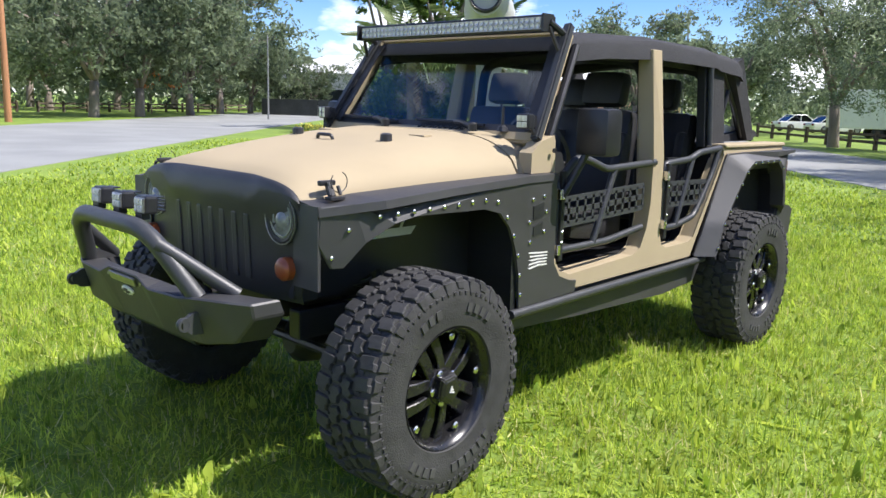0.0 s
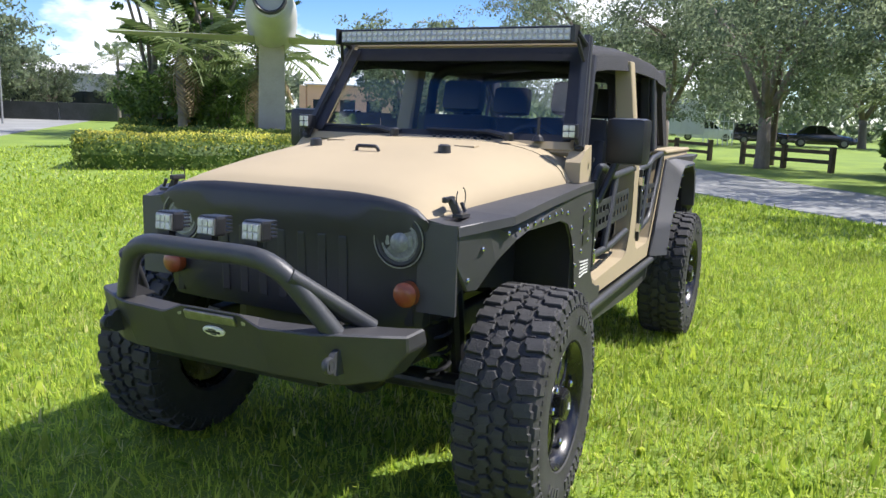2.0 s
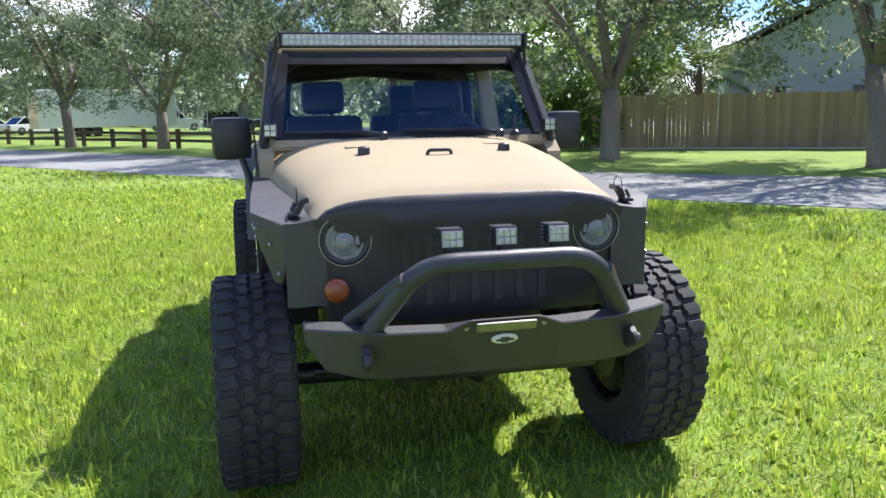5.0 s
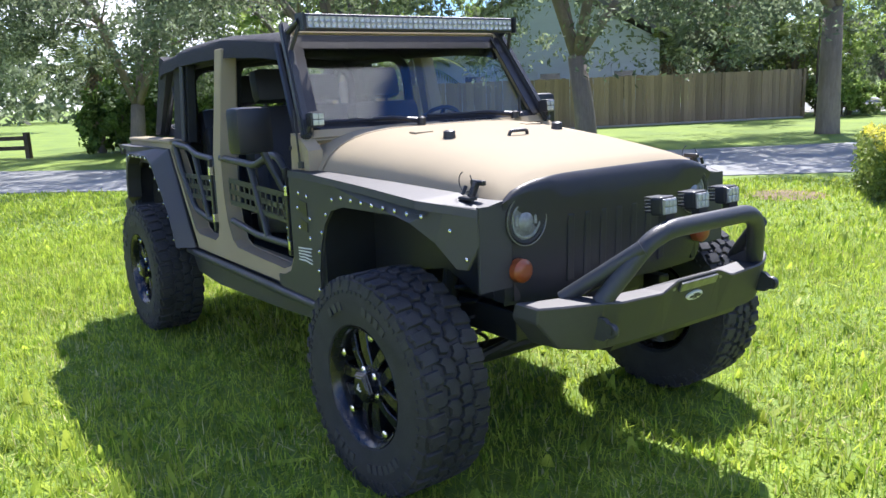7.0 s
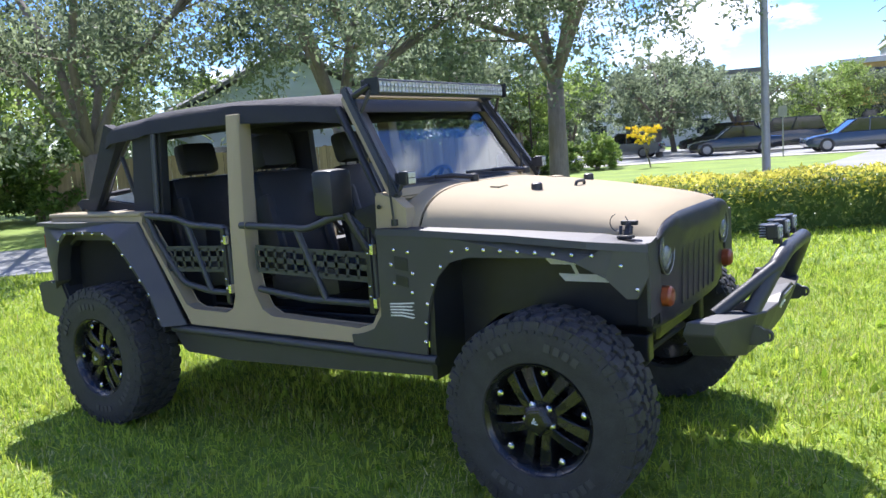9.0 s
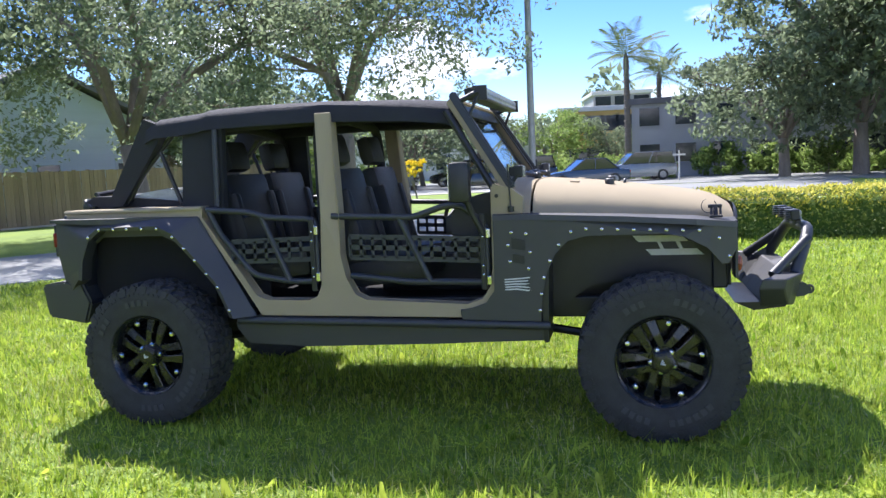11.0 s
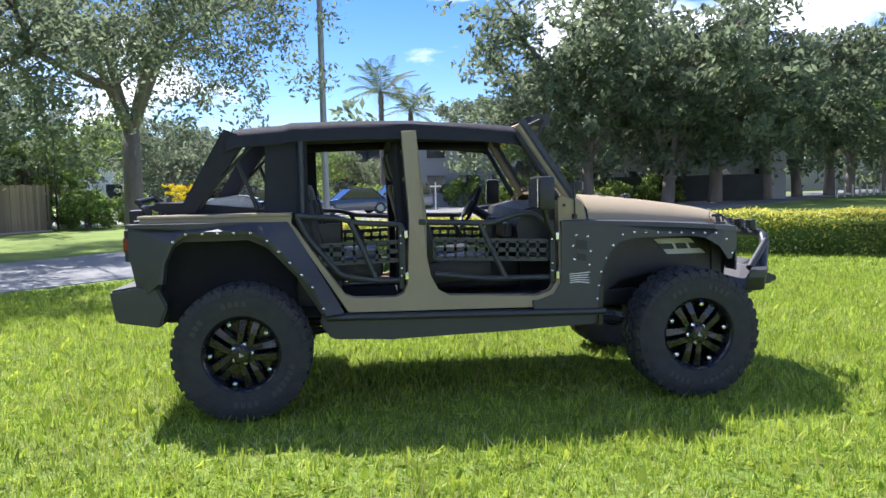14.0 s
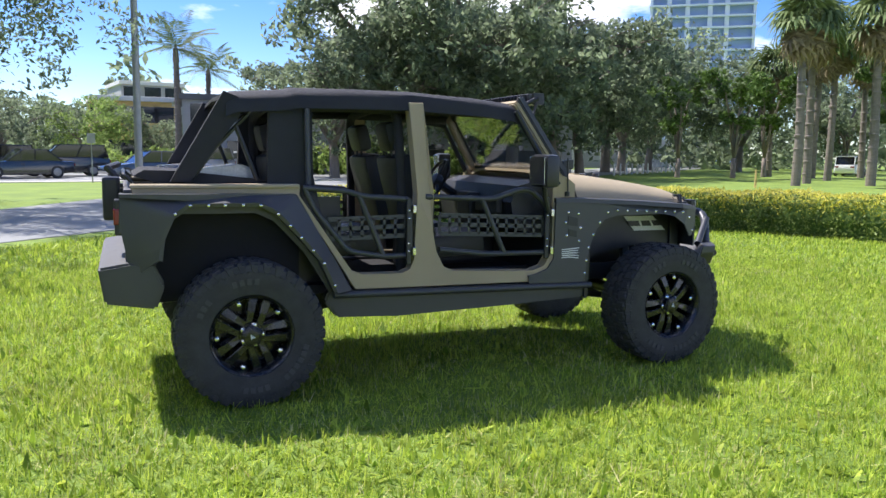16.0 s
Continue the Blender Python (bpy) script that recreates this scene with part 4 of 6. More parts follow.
box(bm, (1.35, 0, 0.78), (0.85, 0.62, 0.42), bevel=0.05)
vpart("engine_block", bm, SATIN)


# wheels: one set of meshes, four times
def wheel_meshes():
    W = TYRE_W / 2
    out = {}
    bm = bmesh.new()
    R = TYRE_R
    prof = [(0.232, -W * 0.86), (0.245, -W * 0.97), (0.29, -W * 1.0), (0.335, -W * 1.03), (0.382, -W * 1.0), (R - 0.020, -W * 0.93), (R - 0.014, -W * 0.80), (R - 0.014, 0)]
    prof += [(a, -b) for a, b in prof[-2::-1]]
    lathe(bm, prof, 72)
    bmesh.ops.recalc_face_normals(bm, faces=bm.faces)
    me = bpy.data.meshes.new("tyre")
    bm.to_mesh(me)
    bm.free()
    out["tyre"] = me
    # tread: two interlocked middle rows, shoulder blocks and side lugs that wrap over the edge
    bm = bmesh.new()
    n = 36

    def block(a, y, outline, tw, hgt=0.021):
        """One tread block from an outline of (along, across), with chamfered edges."""
        c, s = math.cos(radians(tw)), math.sin(radians(tw))
        rings = []
        for k, z in ((1.04, -0.014), (0.97, hgt - 0.018), (0.86, hgt - 0.014)):
            ring = []
            for px, py in outline:
                qx, qy = (px * c - py * s) * k, (px * s + py * c) * k
                b = a + qx / R
                yy = y + qy
                rr = R - 0.007 + z - 0.6 * max(0.0, abs(yy) - W * 0.66) ** 1.6
                ring.append((rr * math.sin(b), yy, rr * math.cos(b)))
            rings.append(ring)
        loft(bm, rings)

    hook = [(-0.030, -0.026), (-0.004, -0.034), (0.006, -0.016), (0.031, -0.010), (0.026, 0.024), (0.004, 0.034), (-0.006, 0.014), (-0.033, 0.008)]
    lug = [(-0.027, -0.036), (-0.004, -0.039), (0.004, -0.030), (0.026, -0.030), (0.029, 0.034), (0.006, 0.037), (0.0, 0.030), (-0.024, 0.034)]
    for k in range(n):
        for side, off in ((-1, 0.0), (1, 0.5)):
            a = 2 * math.pi * (k + off) / n
            block(a, side * 0.029, [(x, side * y) for x, y in hook], side * -16)
            block(a + 0.55 * 2 * math.pi / n, side * 0.098, [(x, side * y) for x, y in lug], side * 9)
            # thin sipe ribs between the shoulder lugs
            block(a + 1.05 * 2 * math.pi / n, side * 0.078, [(-0.006, -0.012), (0.006, -0.014), (0.006, 0.014), (-0.006, 0.012)], 0, 0.012)
            # lugs that wrap over the edge, long and short by turns
            b = a + 0.55 * 2 * math.pi / n
            long, wid = (0.040, 0.046) if k % 2 else (0.024, 0.052)
            rings = []
            for kk, dy in ((1.0, -0.004), (0.92, 0.006), (0.78, 0.009)):
                rings.append([((R - 0.018 - dz) * math.sin(b + dx * kk / R), side * (W * (0.93 + 1.0 * dz) + dy), (R - 0.018 - dz) * math.cos(b + dx * kk / R)) for dx, dz in ((-wid / 2, 0), (wid / 2, 0), (wid / 2.5, long), (-wid / 2.5, long))])
            loft(bm, rings)
            # row of small raised studs round the sidewall
            for j in (0.1, 0.6):
                b = a + j * 2 * math.pi / n
                loft(bm, [[((0.372 + dz * kk) * math.sin(b + dx * kk / R), side * (W * 1.012 + dy), (0.372 + dz * kk) * math.cos(b + dx * kk / R)) for dx, dz in ((-0.010, -0.007), (0.010, -0.007), (0.010, 0.007), (-0.010, 0.007))] for kk, dy in ((1.0, -0.003), (0.75, 0.0035))])
    bmesh.ops.recalc_face_normals(bm, faces=bm.faces)
    me = bpy.data.meshes.new("tread")
    bm.to_mesh(me)
    bm.free()
    out["tread"] = me
    # moulded sidewall marks as plain bars
    bm = bmesh.new()
    for start, count in ((62, 4), (8, 3), (-115, 4), (-160, 6)):
        for i in range(count):
            a = radians(start - i * 7.5)
            vs = box(bm, (0, 0, 0), (0.026, 0.009, 0.034), bevel=0)
            bmesh.ops.transform(bm, matrix=Matrix.Rotation(-a, 4, "Y") @ Matrix.Translation((0, W * 1.022, 0.318)), verts=vs)
    me = bpy.data.meshes.new("sidewall_lettering")
    bmesh.ops.recalc_face_normals(bm, faces=bm.faces)
    bm.to_mesh(me)
    bm.free()
    out["sidewall_lettering"] = me
    bm = bmesh.new()
    lathe(bm, [(0.236, -W * 0.84), (0.225, -W * 0.8), (0.205, -W * 0.5), (0.200, W * 0.2), (0.212, W * 0.66), (0.228, W * 0.80), (0.240, W * 0.90), (0.236, W * 0.95), (0.226, W * 0.90), (0.214, W * 0.72), (0.204, W * 0.45), (0.19, 0), (0.19, -0.03), (0.03, -0.03), (0.03, -0.06), (0.2, -W * 0.7)], 48)
    lathe(bm, [(0.085, 0.0), (0.085, W * 0.55), (0.07, W * 0.7)], 20, caps=True)
    bmesh.ops.recalc_face_normals(bm, faces=bm.faces)
    me = bpy.data.meshes.new("wheel")
    bm.to_mesh(me)
    bm.free()
    out["wheel"] = me
    for d in (-1, 1):
        bm = bmesh.new()
        loft(bm, [[(d * 0.012, W * 0.66, 0.055), (d * 0.050, W * 0.66, 0.055), (d * 0.050, 0.01, 0.055), (d * 0.012, 0.01, 0.055)],
                  [(d * 0.014, W * 0.70, 0.13), (d * 0.058, W * 0.66, 0.13), (d * 0.060, 0.02, 0.13), (d * 0.014, 0.02, 0.13)],
                  [(d * 0.016, W * 0.62, 0.218), (d * 0.070, W * 0.58, 0.212), (d * 0.075, 0.02, 0.205), (d * 0.016, 0.02, 0.21)]])
        bmesh.ops.bevel(bm, geom=list(bm.edges), offset=0.004, segments=1, affect="EDGES")
        bmesh.ops.recalc_face_normals(bm, faces=bm.faces)
        me = bpy.data.meshes.new("spoke")
        bm.to_mesh(me)
        bm.free()
        out["spoke", d] = me
    bm = bmesh.new()
    lathe(bm, [(0.072, W * 0.6), (0.066, W * 0.93), (0.050, W * 1.0), (0.018, W * 1.02)], 5, caps=True)
    bmesh.ops.bevel(bm, geom=list(bm.edges), offset=0.005, segments=2, affect="EDGES")
    bmesh.ops.recalc_face_normals(bm, faces=bm.faces)
    me = bpy.data.meshes.new("centre_cap")
    bm.to_mesh(me)
    bm.free()
    out["centre_cap"] = me
    bm = bmesh.new()
    disc(bm, (0, 0, 0), 0.0115, 0.008, "y", 8, 0.006)
    bmesh.ops.recalc_face_normals(bm, faces=bm.faces)
    bm.transform(Matrix.Diagonal((1.45, 1.2, 1.45, 1)))
    me = bpy.data.meshes.new("rim_bolt")
    bm.to_mesh(me)
    bm.free()
    out["rim_bolt"] = me
    bm = bmesh.new()
    for a in (-40, 0, 40):
        box(bm, (0.010 * math.cos(radians(a)) - 0.004, 0, 0.012 * math.sin(radians(a))), (0.022, 0.003, 0.005), (0, a, 0))
    me = bpy.data.meshes.new("cap_mark")
    bm.to_mesh(me)
    bm.free()
    out["cap_mark"] = me
    return out


WM = wheel_meshes()
for x in (HUB_X, -HUB_X):
    for s in (1, -1):
        hub = put("wheel", WM["wheel"], RIM, car, "gloss black alloy wheel with split spokes", True)
        turn = Matrix.Rotation(radians({(True, 1): 24, (True, -1): 27, (False, 1): 40, (False, -1): 57}[(x > 0, s)]), 4, "Y")
        steer = Matrix.Rotation(radians(0 if x < 0 else 2.0), 4, "Z")
        hub.matrix_local = Matrix.Translation((x, s * HUB_Y, HUB_Z - GROUND)) @ steer @ (Matrix.Identity(4) if s > 0 else Matrix.Rotation(math.pi, 4, "Z")) @ turn
        tyre = put("tyre", WM["tyre"], RUBBER, hub, "knobbly black mud-terrain tyre", True)
        tagged(put("tread", WM["tread"], RUBBER, hub, "interlocking black tread blocks"), kind="stuff")
        tagged(put("sidewall_lettering", WM["sidewall_lettering"], LETTER, hub), kind="stuff")
        put("centre_cap", WM["centre_cap"], RIM, hub, "five-sided gloss black cap", False)
        cm = put("cap_mark", WM["cap_mark"], SILVERPRINT, hub)
        cm.location = (0, TYRE_W / 2 * 1.03, 0)
        for k in range(5):
            for d in (-1, 1):
                sp = put("spoke", WM["spoke", d], RIM, hub)
                sp.rotation_euler[1] = radians(k * 72)
        for k in range(5):
            a = radians(k * 72 + 126)
            rb = put("rim_bolt", WM["rim_bolt"], CHROME, hub)
            rb.location = (0.196 * math.cos(a), TYRE_W / 2 * 0.66, 0.196 * math.sin(a))
        for k in range(5):
            a = radians(k * 72 + 90)
            rb = put("lug_nut", WM["rim_bolt"], CHROME, hub)
            rb.location = (0.06 * math.cos(a), TYRE_W / 2 * 0.68, 0.06 * math.sin(a))


# ---- ground, roads, lawn ----
GRASS = mat("lawn_turf", (0.20, 0.285, 0.036), 0.9, scale=0.7, var=0.40, bump=0.9, bscale=38, second=(0.13, 0.205, 0.027))
BLADE = leaf_mat("grass_blade", (0.14, 0.255, 0.018), (0.57, 0.655, 0.09), 0.45, 0.5, 6.0, 0.30)
STRAW = leaf_mat("dry_blade", (0.40, 0.41, 0.14), (0.70, 0.64, 0.30), 0.6, 0.3, 2.0, 0.3)
ASPHALT = mat("weathered_asphalt", (0.27, 0.278, 0.268), 0.85, scale=0.35, var=0.18, bump=0.3, bscale=70, second=(0.21, 0.217, 0.21))
PAVING = mat("pale_concrete", (0.50, 0.48, 0.44), 0.8, scale=0.8, var=0.12, bump=0.2, bscale=60)
KERB = mat("kerb_concrete", (0.48, 0.46, 0.42), 0.8, scale=2, var=0.15, bump=0.2, bscale=60)
MULCH = mat("dry_mulch", (0.22, 0.16, 0.09), 0.95, scale=3, var=0.35, bump=0.8, bscale=40)
bm = bmesh.new()
bmesh.ops.create_grid(bm, x_segments=60, y_segments=60, size=1500)
g = part("ground", bm, GRASS, None)
g.location.z = GROUND
tagged(g, "bright green mown lawn with patchy tone", "ground", kind="structure")


def strip(name, near, far, z, material, label, thick=0.02):
    """A road or path between two edges."""
    bm = bmesh.new()
    rings = [[(a[0], a[1], z), (b[0], b[1], z), (b[0], b[1], z - thick), (a[0], a[1], z - thick)] for a, b in zip(near, far)]
    loft(bm, rings)
    return tagged(part(name, bm, material, None), label, "road", kind="structure")


strip("road", [(-90, -76), (-60, -46), (-23, -9.4), (-10.2, 2.2), (-4, 8.5), (4, 17), (9, 24), (11.4, 35)], [(-95, -68), (-66, -38), (-25, -3.6), (-14.6, 3.9), (-9, 10.8), (-5, 16.2), (-1, 24), (0, 36.5)],
      GROUND + 0.012, ASPHALT, "grey asphalt park road under tree shade")
strip("road_wide", [(26, -6), (6, -8.8), (-1.4, -13.1), (-6.7, -18.5), (-22, -34), (-100, -110)], [(26, -22), (4, -23), (-8.1, -34.5), (-23.8, -50), (-40, -66), (-110, -134)],
      GROUND + 0.012, ASPHALT, "wide sunlit grey asphalt road")
strip("street", [(-60, 18), (-30, 28), (-7, 35.5), (2, 37), (11.4, 35.3), (16.5, 31), (22, 36), (34, 48), (90, 95)], [(-66, 40), (-34, 50), (-10, 58), (0, 60), (14, 52), (24, 52), (30, 58), (44, 68), (90, 114)],
      GROUND + 0.018, ASPHALT, "pale asphalt street with parked cars")
strip("pavement", [(-29.8, 26.3), (-13, 31.3), (-7, 33.6), (0, 35.2)], [(-30, 27.6), (-13.2, 32.6), (-7.2, 34.9), (0, 36.4)], GROUND + 0.03, PAVING, "pale concrete footpath along the street")
strip("edging", [(-21.2, 10.6), (-12.6, 26.8)], [(-21.5, 10.8), (-12.9, 27.0)], GROUND + 0.06, KERB, "pale stone edging at the foot of the fence", 0.05)


# grass blades: dense round the vehicle, sparser further out
def swell(p, size, seed):
    """A soft random height over the lawn with swells of one size."""
    rng = np.random.default_rng(seed)
    out = np.zeros(len(p))
    for _ in range(7):
        a, w = rng.uniform(0, 2 * math.pi), 2 * math.pi / (size * rng.uniform(0.6, 1.6))
        out += np.sin((p[:, 0] * math.cos(a) + p[:, 1] * math.sin(a)) * w + rng.uniform(0, 6.3))
    return out / 1.87


def blades(name, count, inside, hmin, hmax, wide, material, label, seed, dry=False):
    rng = np.random.default_rng(seed)
    x0, x1, y0, y1 = inside[0] - 1, inside[1] + 1, inside[2] - 1, inside[3] + 1
    p = np.stack([rng.uniform(x0, x1, count), rng.uniform(y0, y1, count)], 1)
    p = p[(p[:, 1] < 0.93 * p[:, 0] + 11.5) & (p[:, 1] > 1.02 * p[:, 0] - 11.0)]
    # the growth thins out softly towards the rim of each stretch
    rim = np.minimum(np.minimum(p[:, 0] - x0, x1 - p[:, 0]), np.minimum(p[:, 1] - y0, y1 - p[:, 1]))
    p = p[rng.uniform(0, 1, len(p)) < rim / 2.0]
    count = len(p)
    # uneven growth: soft patches and small tufts
    k = swell(p, 2.4, 5)
    tuft = swell(p, 0.11, 6)
    if dry:
        keep = rng.uniform(0, 1, count) < np.clip(0.28 + 0.45 * swell(p, 1.1, 7), 0.06, 1)
        p, k, tuft = p[keep], k[keep], tuft[keep]
        count = len(p)
    h = rng.uniform(hmin, hmax, count) * np.clip(1 + 0.14 * k + 0.24 * tuft, 0.4, 1.8)
    az = rng.uniform(0, 2 * math.pi, count)
    lean_by = np.abs(rng.normal(0, 1.05, count)) * h
    d = np.stack([np.cos(az), np.sin(az)], 1)
    side = np.stack([-np.sin(az + rng.normal(0, 0.6, count)), np.cos(az)], 1)
    w = rng.uniform(0.6, 1.3, count) * wide / 2
    v = np.zeros((count, 4, 3))
    v[:, 0, :2], v[:, 1, :2] = p - side * w[:, None], p + side * w[:, None]
    tip = p + d * lean_by[:, None]
    v[:, 2, :2], v[:, 3, :2] = tip + side * w[:, None] * 0.25, tip - side * w[:, None] * 0.25
    v[:, 2:, 2] = np.sqrt(np.maximum(h ** 2 - (lean_by * 0.6) ** 2, (0.3 * h) ** 2))[:, None]
    me = fast(name, v.reshape(-1, 3), np.arange(count * 4).reshape(-1, 4))
    ob = put(name, me, material)
    ob.location.z = GROUND
    return tagged(ob, label, "grass", kind="stuff")


blades("grass", 470000, (-6.2, 6.8, -4.2, 5.2), 0.026, 0.066, 0.0082, BLADE, "short bright green grass blades round the vehicle", 1)
blades("tall_grass", 9000, (-6.2, 6.8, -4.2, 5.2), 0.06, 0.10, 0.008, BLADE, "longer stray grass blades in the lawn", 9)
blades("dry_grass", 130000, (-6.2, 6.8, -4.2, 5.2), 0.028, 0.06, 0.006, STRAW, "scattered dry straw-coloured blades", 2, True)
blades("outer_grass", 60000, (-12, -6.2, -8, 6), 0.03, 0.07, 0.02, BLADE, "bright green grass further off", 3)
blades("outer_grass", 60000, (-6.2, 6.8, 5.2, 9), 0.03, 0.07, 0.014, BLADE, "bright green grass further off", 4)
blades("outer_grass", 50000, (6.8, 12, -2, 9), 0.03, 0.07, 0.016, BLADE, "bright green grass further off", 5)
blades("outer_grass", 60000, (-8, 2, -11, -4.2), 0.03, 0.07, 0.016, BLADE, "bright green grass further off", 6)
blades("outer_grass", 150000, (-26, 20, -22, 22), 0.03, 0.075, 0.045, BLADE, "bright green grass towards the roads", 7)
blades("dry_grass", 20000, (-14, 14, -14, 12), 0.03, 0.065, 0.012, STRAW, "scattered dry straw-coloured blades further off", 8)


# ---- trees, palms, hedges ----
BARK = mat("oak_bark", (0.26, 0.22, 0.18), 0.9, scale=3, var=0.3, bump=0.9, bscale=22, streak=(1, 1, 0.25))
PALMBARK = mat("palm_bark", (0.22, 0.19, 0.155), 0.9, scale=4, var=0.25, bump=0.8, bscale=18, streak=(1, 1, 3))
OAKLEAF = leaf_mat("oak_leaf", (0.13, 0.165, 0.10), (0.27, 0.33, 0.19), 0.42, 0.68)
BRIGHTLEAF = leaf_mat("bright_leaf", (0.14, 0.23, 0.05), (0.38, 0.48, 0.14), 0.4, 0.55)
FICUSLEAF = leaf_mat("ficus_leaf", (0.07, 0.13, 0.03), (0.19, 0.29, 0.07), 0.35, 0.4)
HEDGELEAF = leaf_mat("hedge_leaf", (0.11, 0.17, 0.035), (0.30, 0.36, 0.09), 0.35, 0.35)
HEDGETIP = leaf_mat("hedge_new_leaf", (0.52, 0.50, 0.06), (0.78, 0.70, 0.15), 0.35, 0.5)
PALMLEAF = leaf_mat("palm_frond", (0.09, 0.14, 0.045), (0.25, 0.31, 0.12), 0.4, 0.3)
DRYPALM = leaf_mat("dry_frond", (0.20, 0.15, 0.08), (0.36, 0.29, 0.16), 0.6, 0.25)
YELLOWLEAF = leaf_mat("yellow_blossom", (0.70, 0.52, 0.02), (0.95, 0.80, 0.06), 0.5, 0.4)
FLAME = leaf_mat("orange_blossom", (0.6, 0.15, 0.03), (0.8, 0.3, 0.05), 0.5, 0.3)


def leaf_cloud(centres, radii, per, size, rng, flat=0.75):
    """Leaf quads scattered through clumps."""
    c = np.repeat(np.asarray(centres), per, 0)
    r = np.repeat(np.asarray(radii), per)
    n = len(c)
    d = rng.normal(size=(n, 3))
    d /= np.linalg.norm(d, axis=1)[:, None]
    d *= (rng.uniform(0.15, 1, n) ** 0.5)[:, None] * r[:, None]
    d[:, 2] *= flat
    p = c + d
    a = rng.normal(size=(n, 3))
    a /= np.linalg.norm(a, axis=1)[:, None]
    b = np.cross(a, rng.normal(size=(n, 3)))
    b /= np.linalg.norm(b, axis=1)[:, None]
    s = (size * rng.uniform(0.6, 1.35, n))[:, None]
    v = np.stack([p - a * s, p + b * s * 0.42, p + a * s, p - b * s * 0.42], 1)
    return v.reshape(-1, 3)


def tree_meshes(seed, height, spread, fork, limbs, trunk_r, leaf, clumps, per, low=0.32, droop=0.0):
    """A forked trunk with limbs and twigs, and a ragged crown with gaps."""
    rnd, rng = random.Random(seed), np.random.default_rng(seed)
    bm = bmesh.new()
    lean_x, lean_y = rnd.uniform(-0.25, 0.25), rnd.uniform(-0.25, 0.25)
    top = Vector((lean_x, lean_y, fork))
    tube(bm, [(0, 0, -0.15), (0.0, 0.0, 0.12), (lean_x * 0.3, lean_y * 0.3, fork * 0.45), top], trunk_r * 1.28, 12, trunk_r * 0.9)
    tips = []
    for i in range(limbs):
        a = 2 * math.pi * (i + rnd.uniform(-0.3, 0.3)) / limbs
        out = spread * rnd.uniform(0.55, 0.95)
        up_to = height * rnd.uniform(0.55, 0.9)
        pts = [top - Vector((0, 0, 0.12))]
        for k in (0.3, 0.6, 0.85, 1.0):
            wob = Vector((rnd.uniform(-1, 1), rnd.uniform(-1, 1), rnd.uniform(-0.4, 0.4))) * spread * 0.07
            pts.append(Vector((lean_x + math.cos(a) * out * k ** 1.15, lean_y + math.sin(a) * out * k ** 1.15, fork + (up_to - fork) * (1 - (1 - k) ** 1.7))) + wob)
        tube(bm, pts, trunk_r * 0.55, 8, trunk_r * 0.12)
        for k in range(1, 5):
            for _ in range(3):
                st = pts[k]
                b = a + rnd.uniform(-1.3, 1.3)
                ln = spread * rnd.uniform(0.22, 0.45)
                e = st + Vector((math.cos(b) * ln, math.sin(b) * ln, rnd.uniform(-0.15, 0.55) * ln + 0.2))
                m = (st + e) / 2 + Vector((rnd.uniform(-.2, .2), rnd.uniform(-.2, .2), rnd.uniform(0, .3)))
                tube(bm, [st, m, e], trunk_r * 0.16, 5, trunk_r * 0.035)
                tips += [e, m]
        tips += [pts[-1], pts[3], pts[3], pts[2], pts[4]]
    tips = [t for t in tips if t.z > height * low]
    centres, radii = [], []
    while len(centres) < clumps:
        t = rnd.choice(tips)
        q = t + Vector((rnd.gauss(0, 1), rnd.gauss(0, 1), rnd.gauss(0.2, 0.7))) * spread * 0.13
        if rnd.random() < droop and math.hypot(q.x, q.y) > spread * 0.35:
            q.z -= height * rnd.uniform(0.1, 0.34)
        if q.z < height * low * 0.8 or q.z > height:
            continue
        centres.append(tuple(q))
        radii.append(spread * rnd.uniform(0.06, 0.16))
    bmesh.ops.recalc_face_normals(bm, faces=bm.faces)
    trunk = bpy.data.meshes.new("trunk")
    bm.to_mesh(trunk)
    bm.free()
    trunk.polygons.foreach_set("use_smooth", [True] * len(trunk.polygons))
    v = leaf_cloud(centres, radii, per, leaf, rng)
    return trunk, fast("crown", v, np.arange(len(v)).reshape(-1, 4))


OAKS = [tree_meshes(11, 9.5, 5.8, 2.0, 5, 0.26, 0.086, 430, 72, 0.24, 0.32), tree_meshes(23, 10.0, 6.2, 2.5, 6, 0.27, 0.086, 450, 72, 0.24, 0.32), tree_meshes(37, 9.0, 5.4, 1.7, 4, 0.25, 0.086, 420, 72, 0.24, 0.32), tree_meshes(29, 10.4, 6.3, 3.3, 6, 0.27, 0.086, 470, 72, 0.27, 0.3)]
FAROAKS = [tree_meshes(51, 10.5, 6.0, 2.4, 5, 0.32, 0.20, 430, 28, 0.2, 0.4), tree_meshes(67, 9.5, 5.6, 1.9, 5, 0.30, 0.20, 410, 28, 0.2, 0.4), tree_meshes(71, 11.5, 6.2, 2.6, 6, 0.34, 0.20, 450, 28, 0.2, 0.4)]
COLUMN = tree_meshes(81, 10.0, 2.4, 1.8, 5, 0.22, 0.17, 240, 30, 0.14)
SMALL = tree_meshes(91, 3.4, 1.4, 1.1, 4, 0.06, 0.10, 70, 26, 0.42)


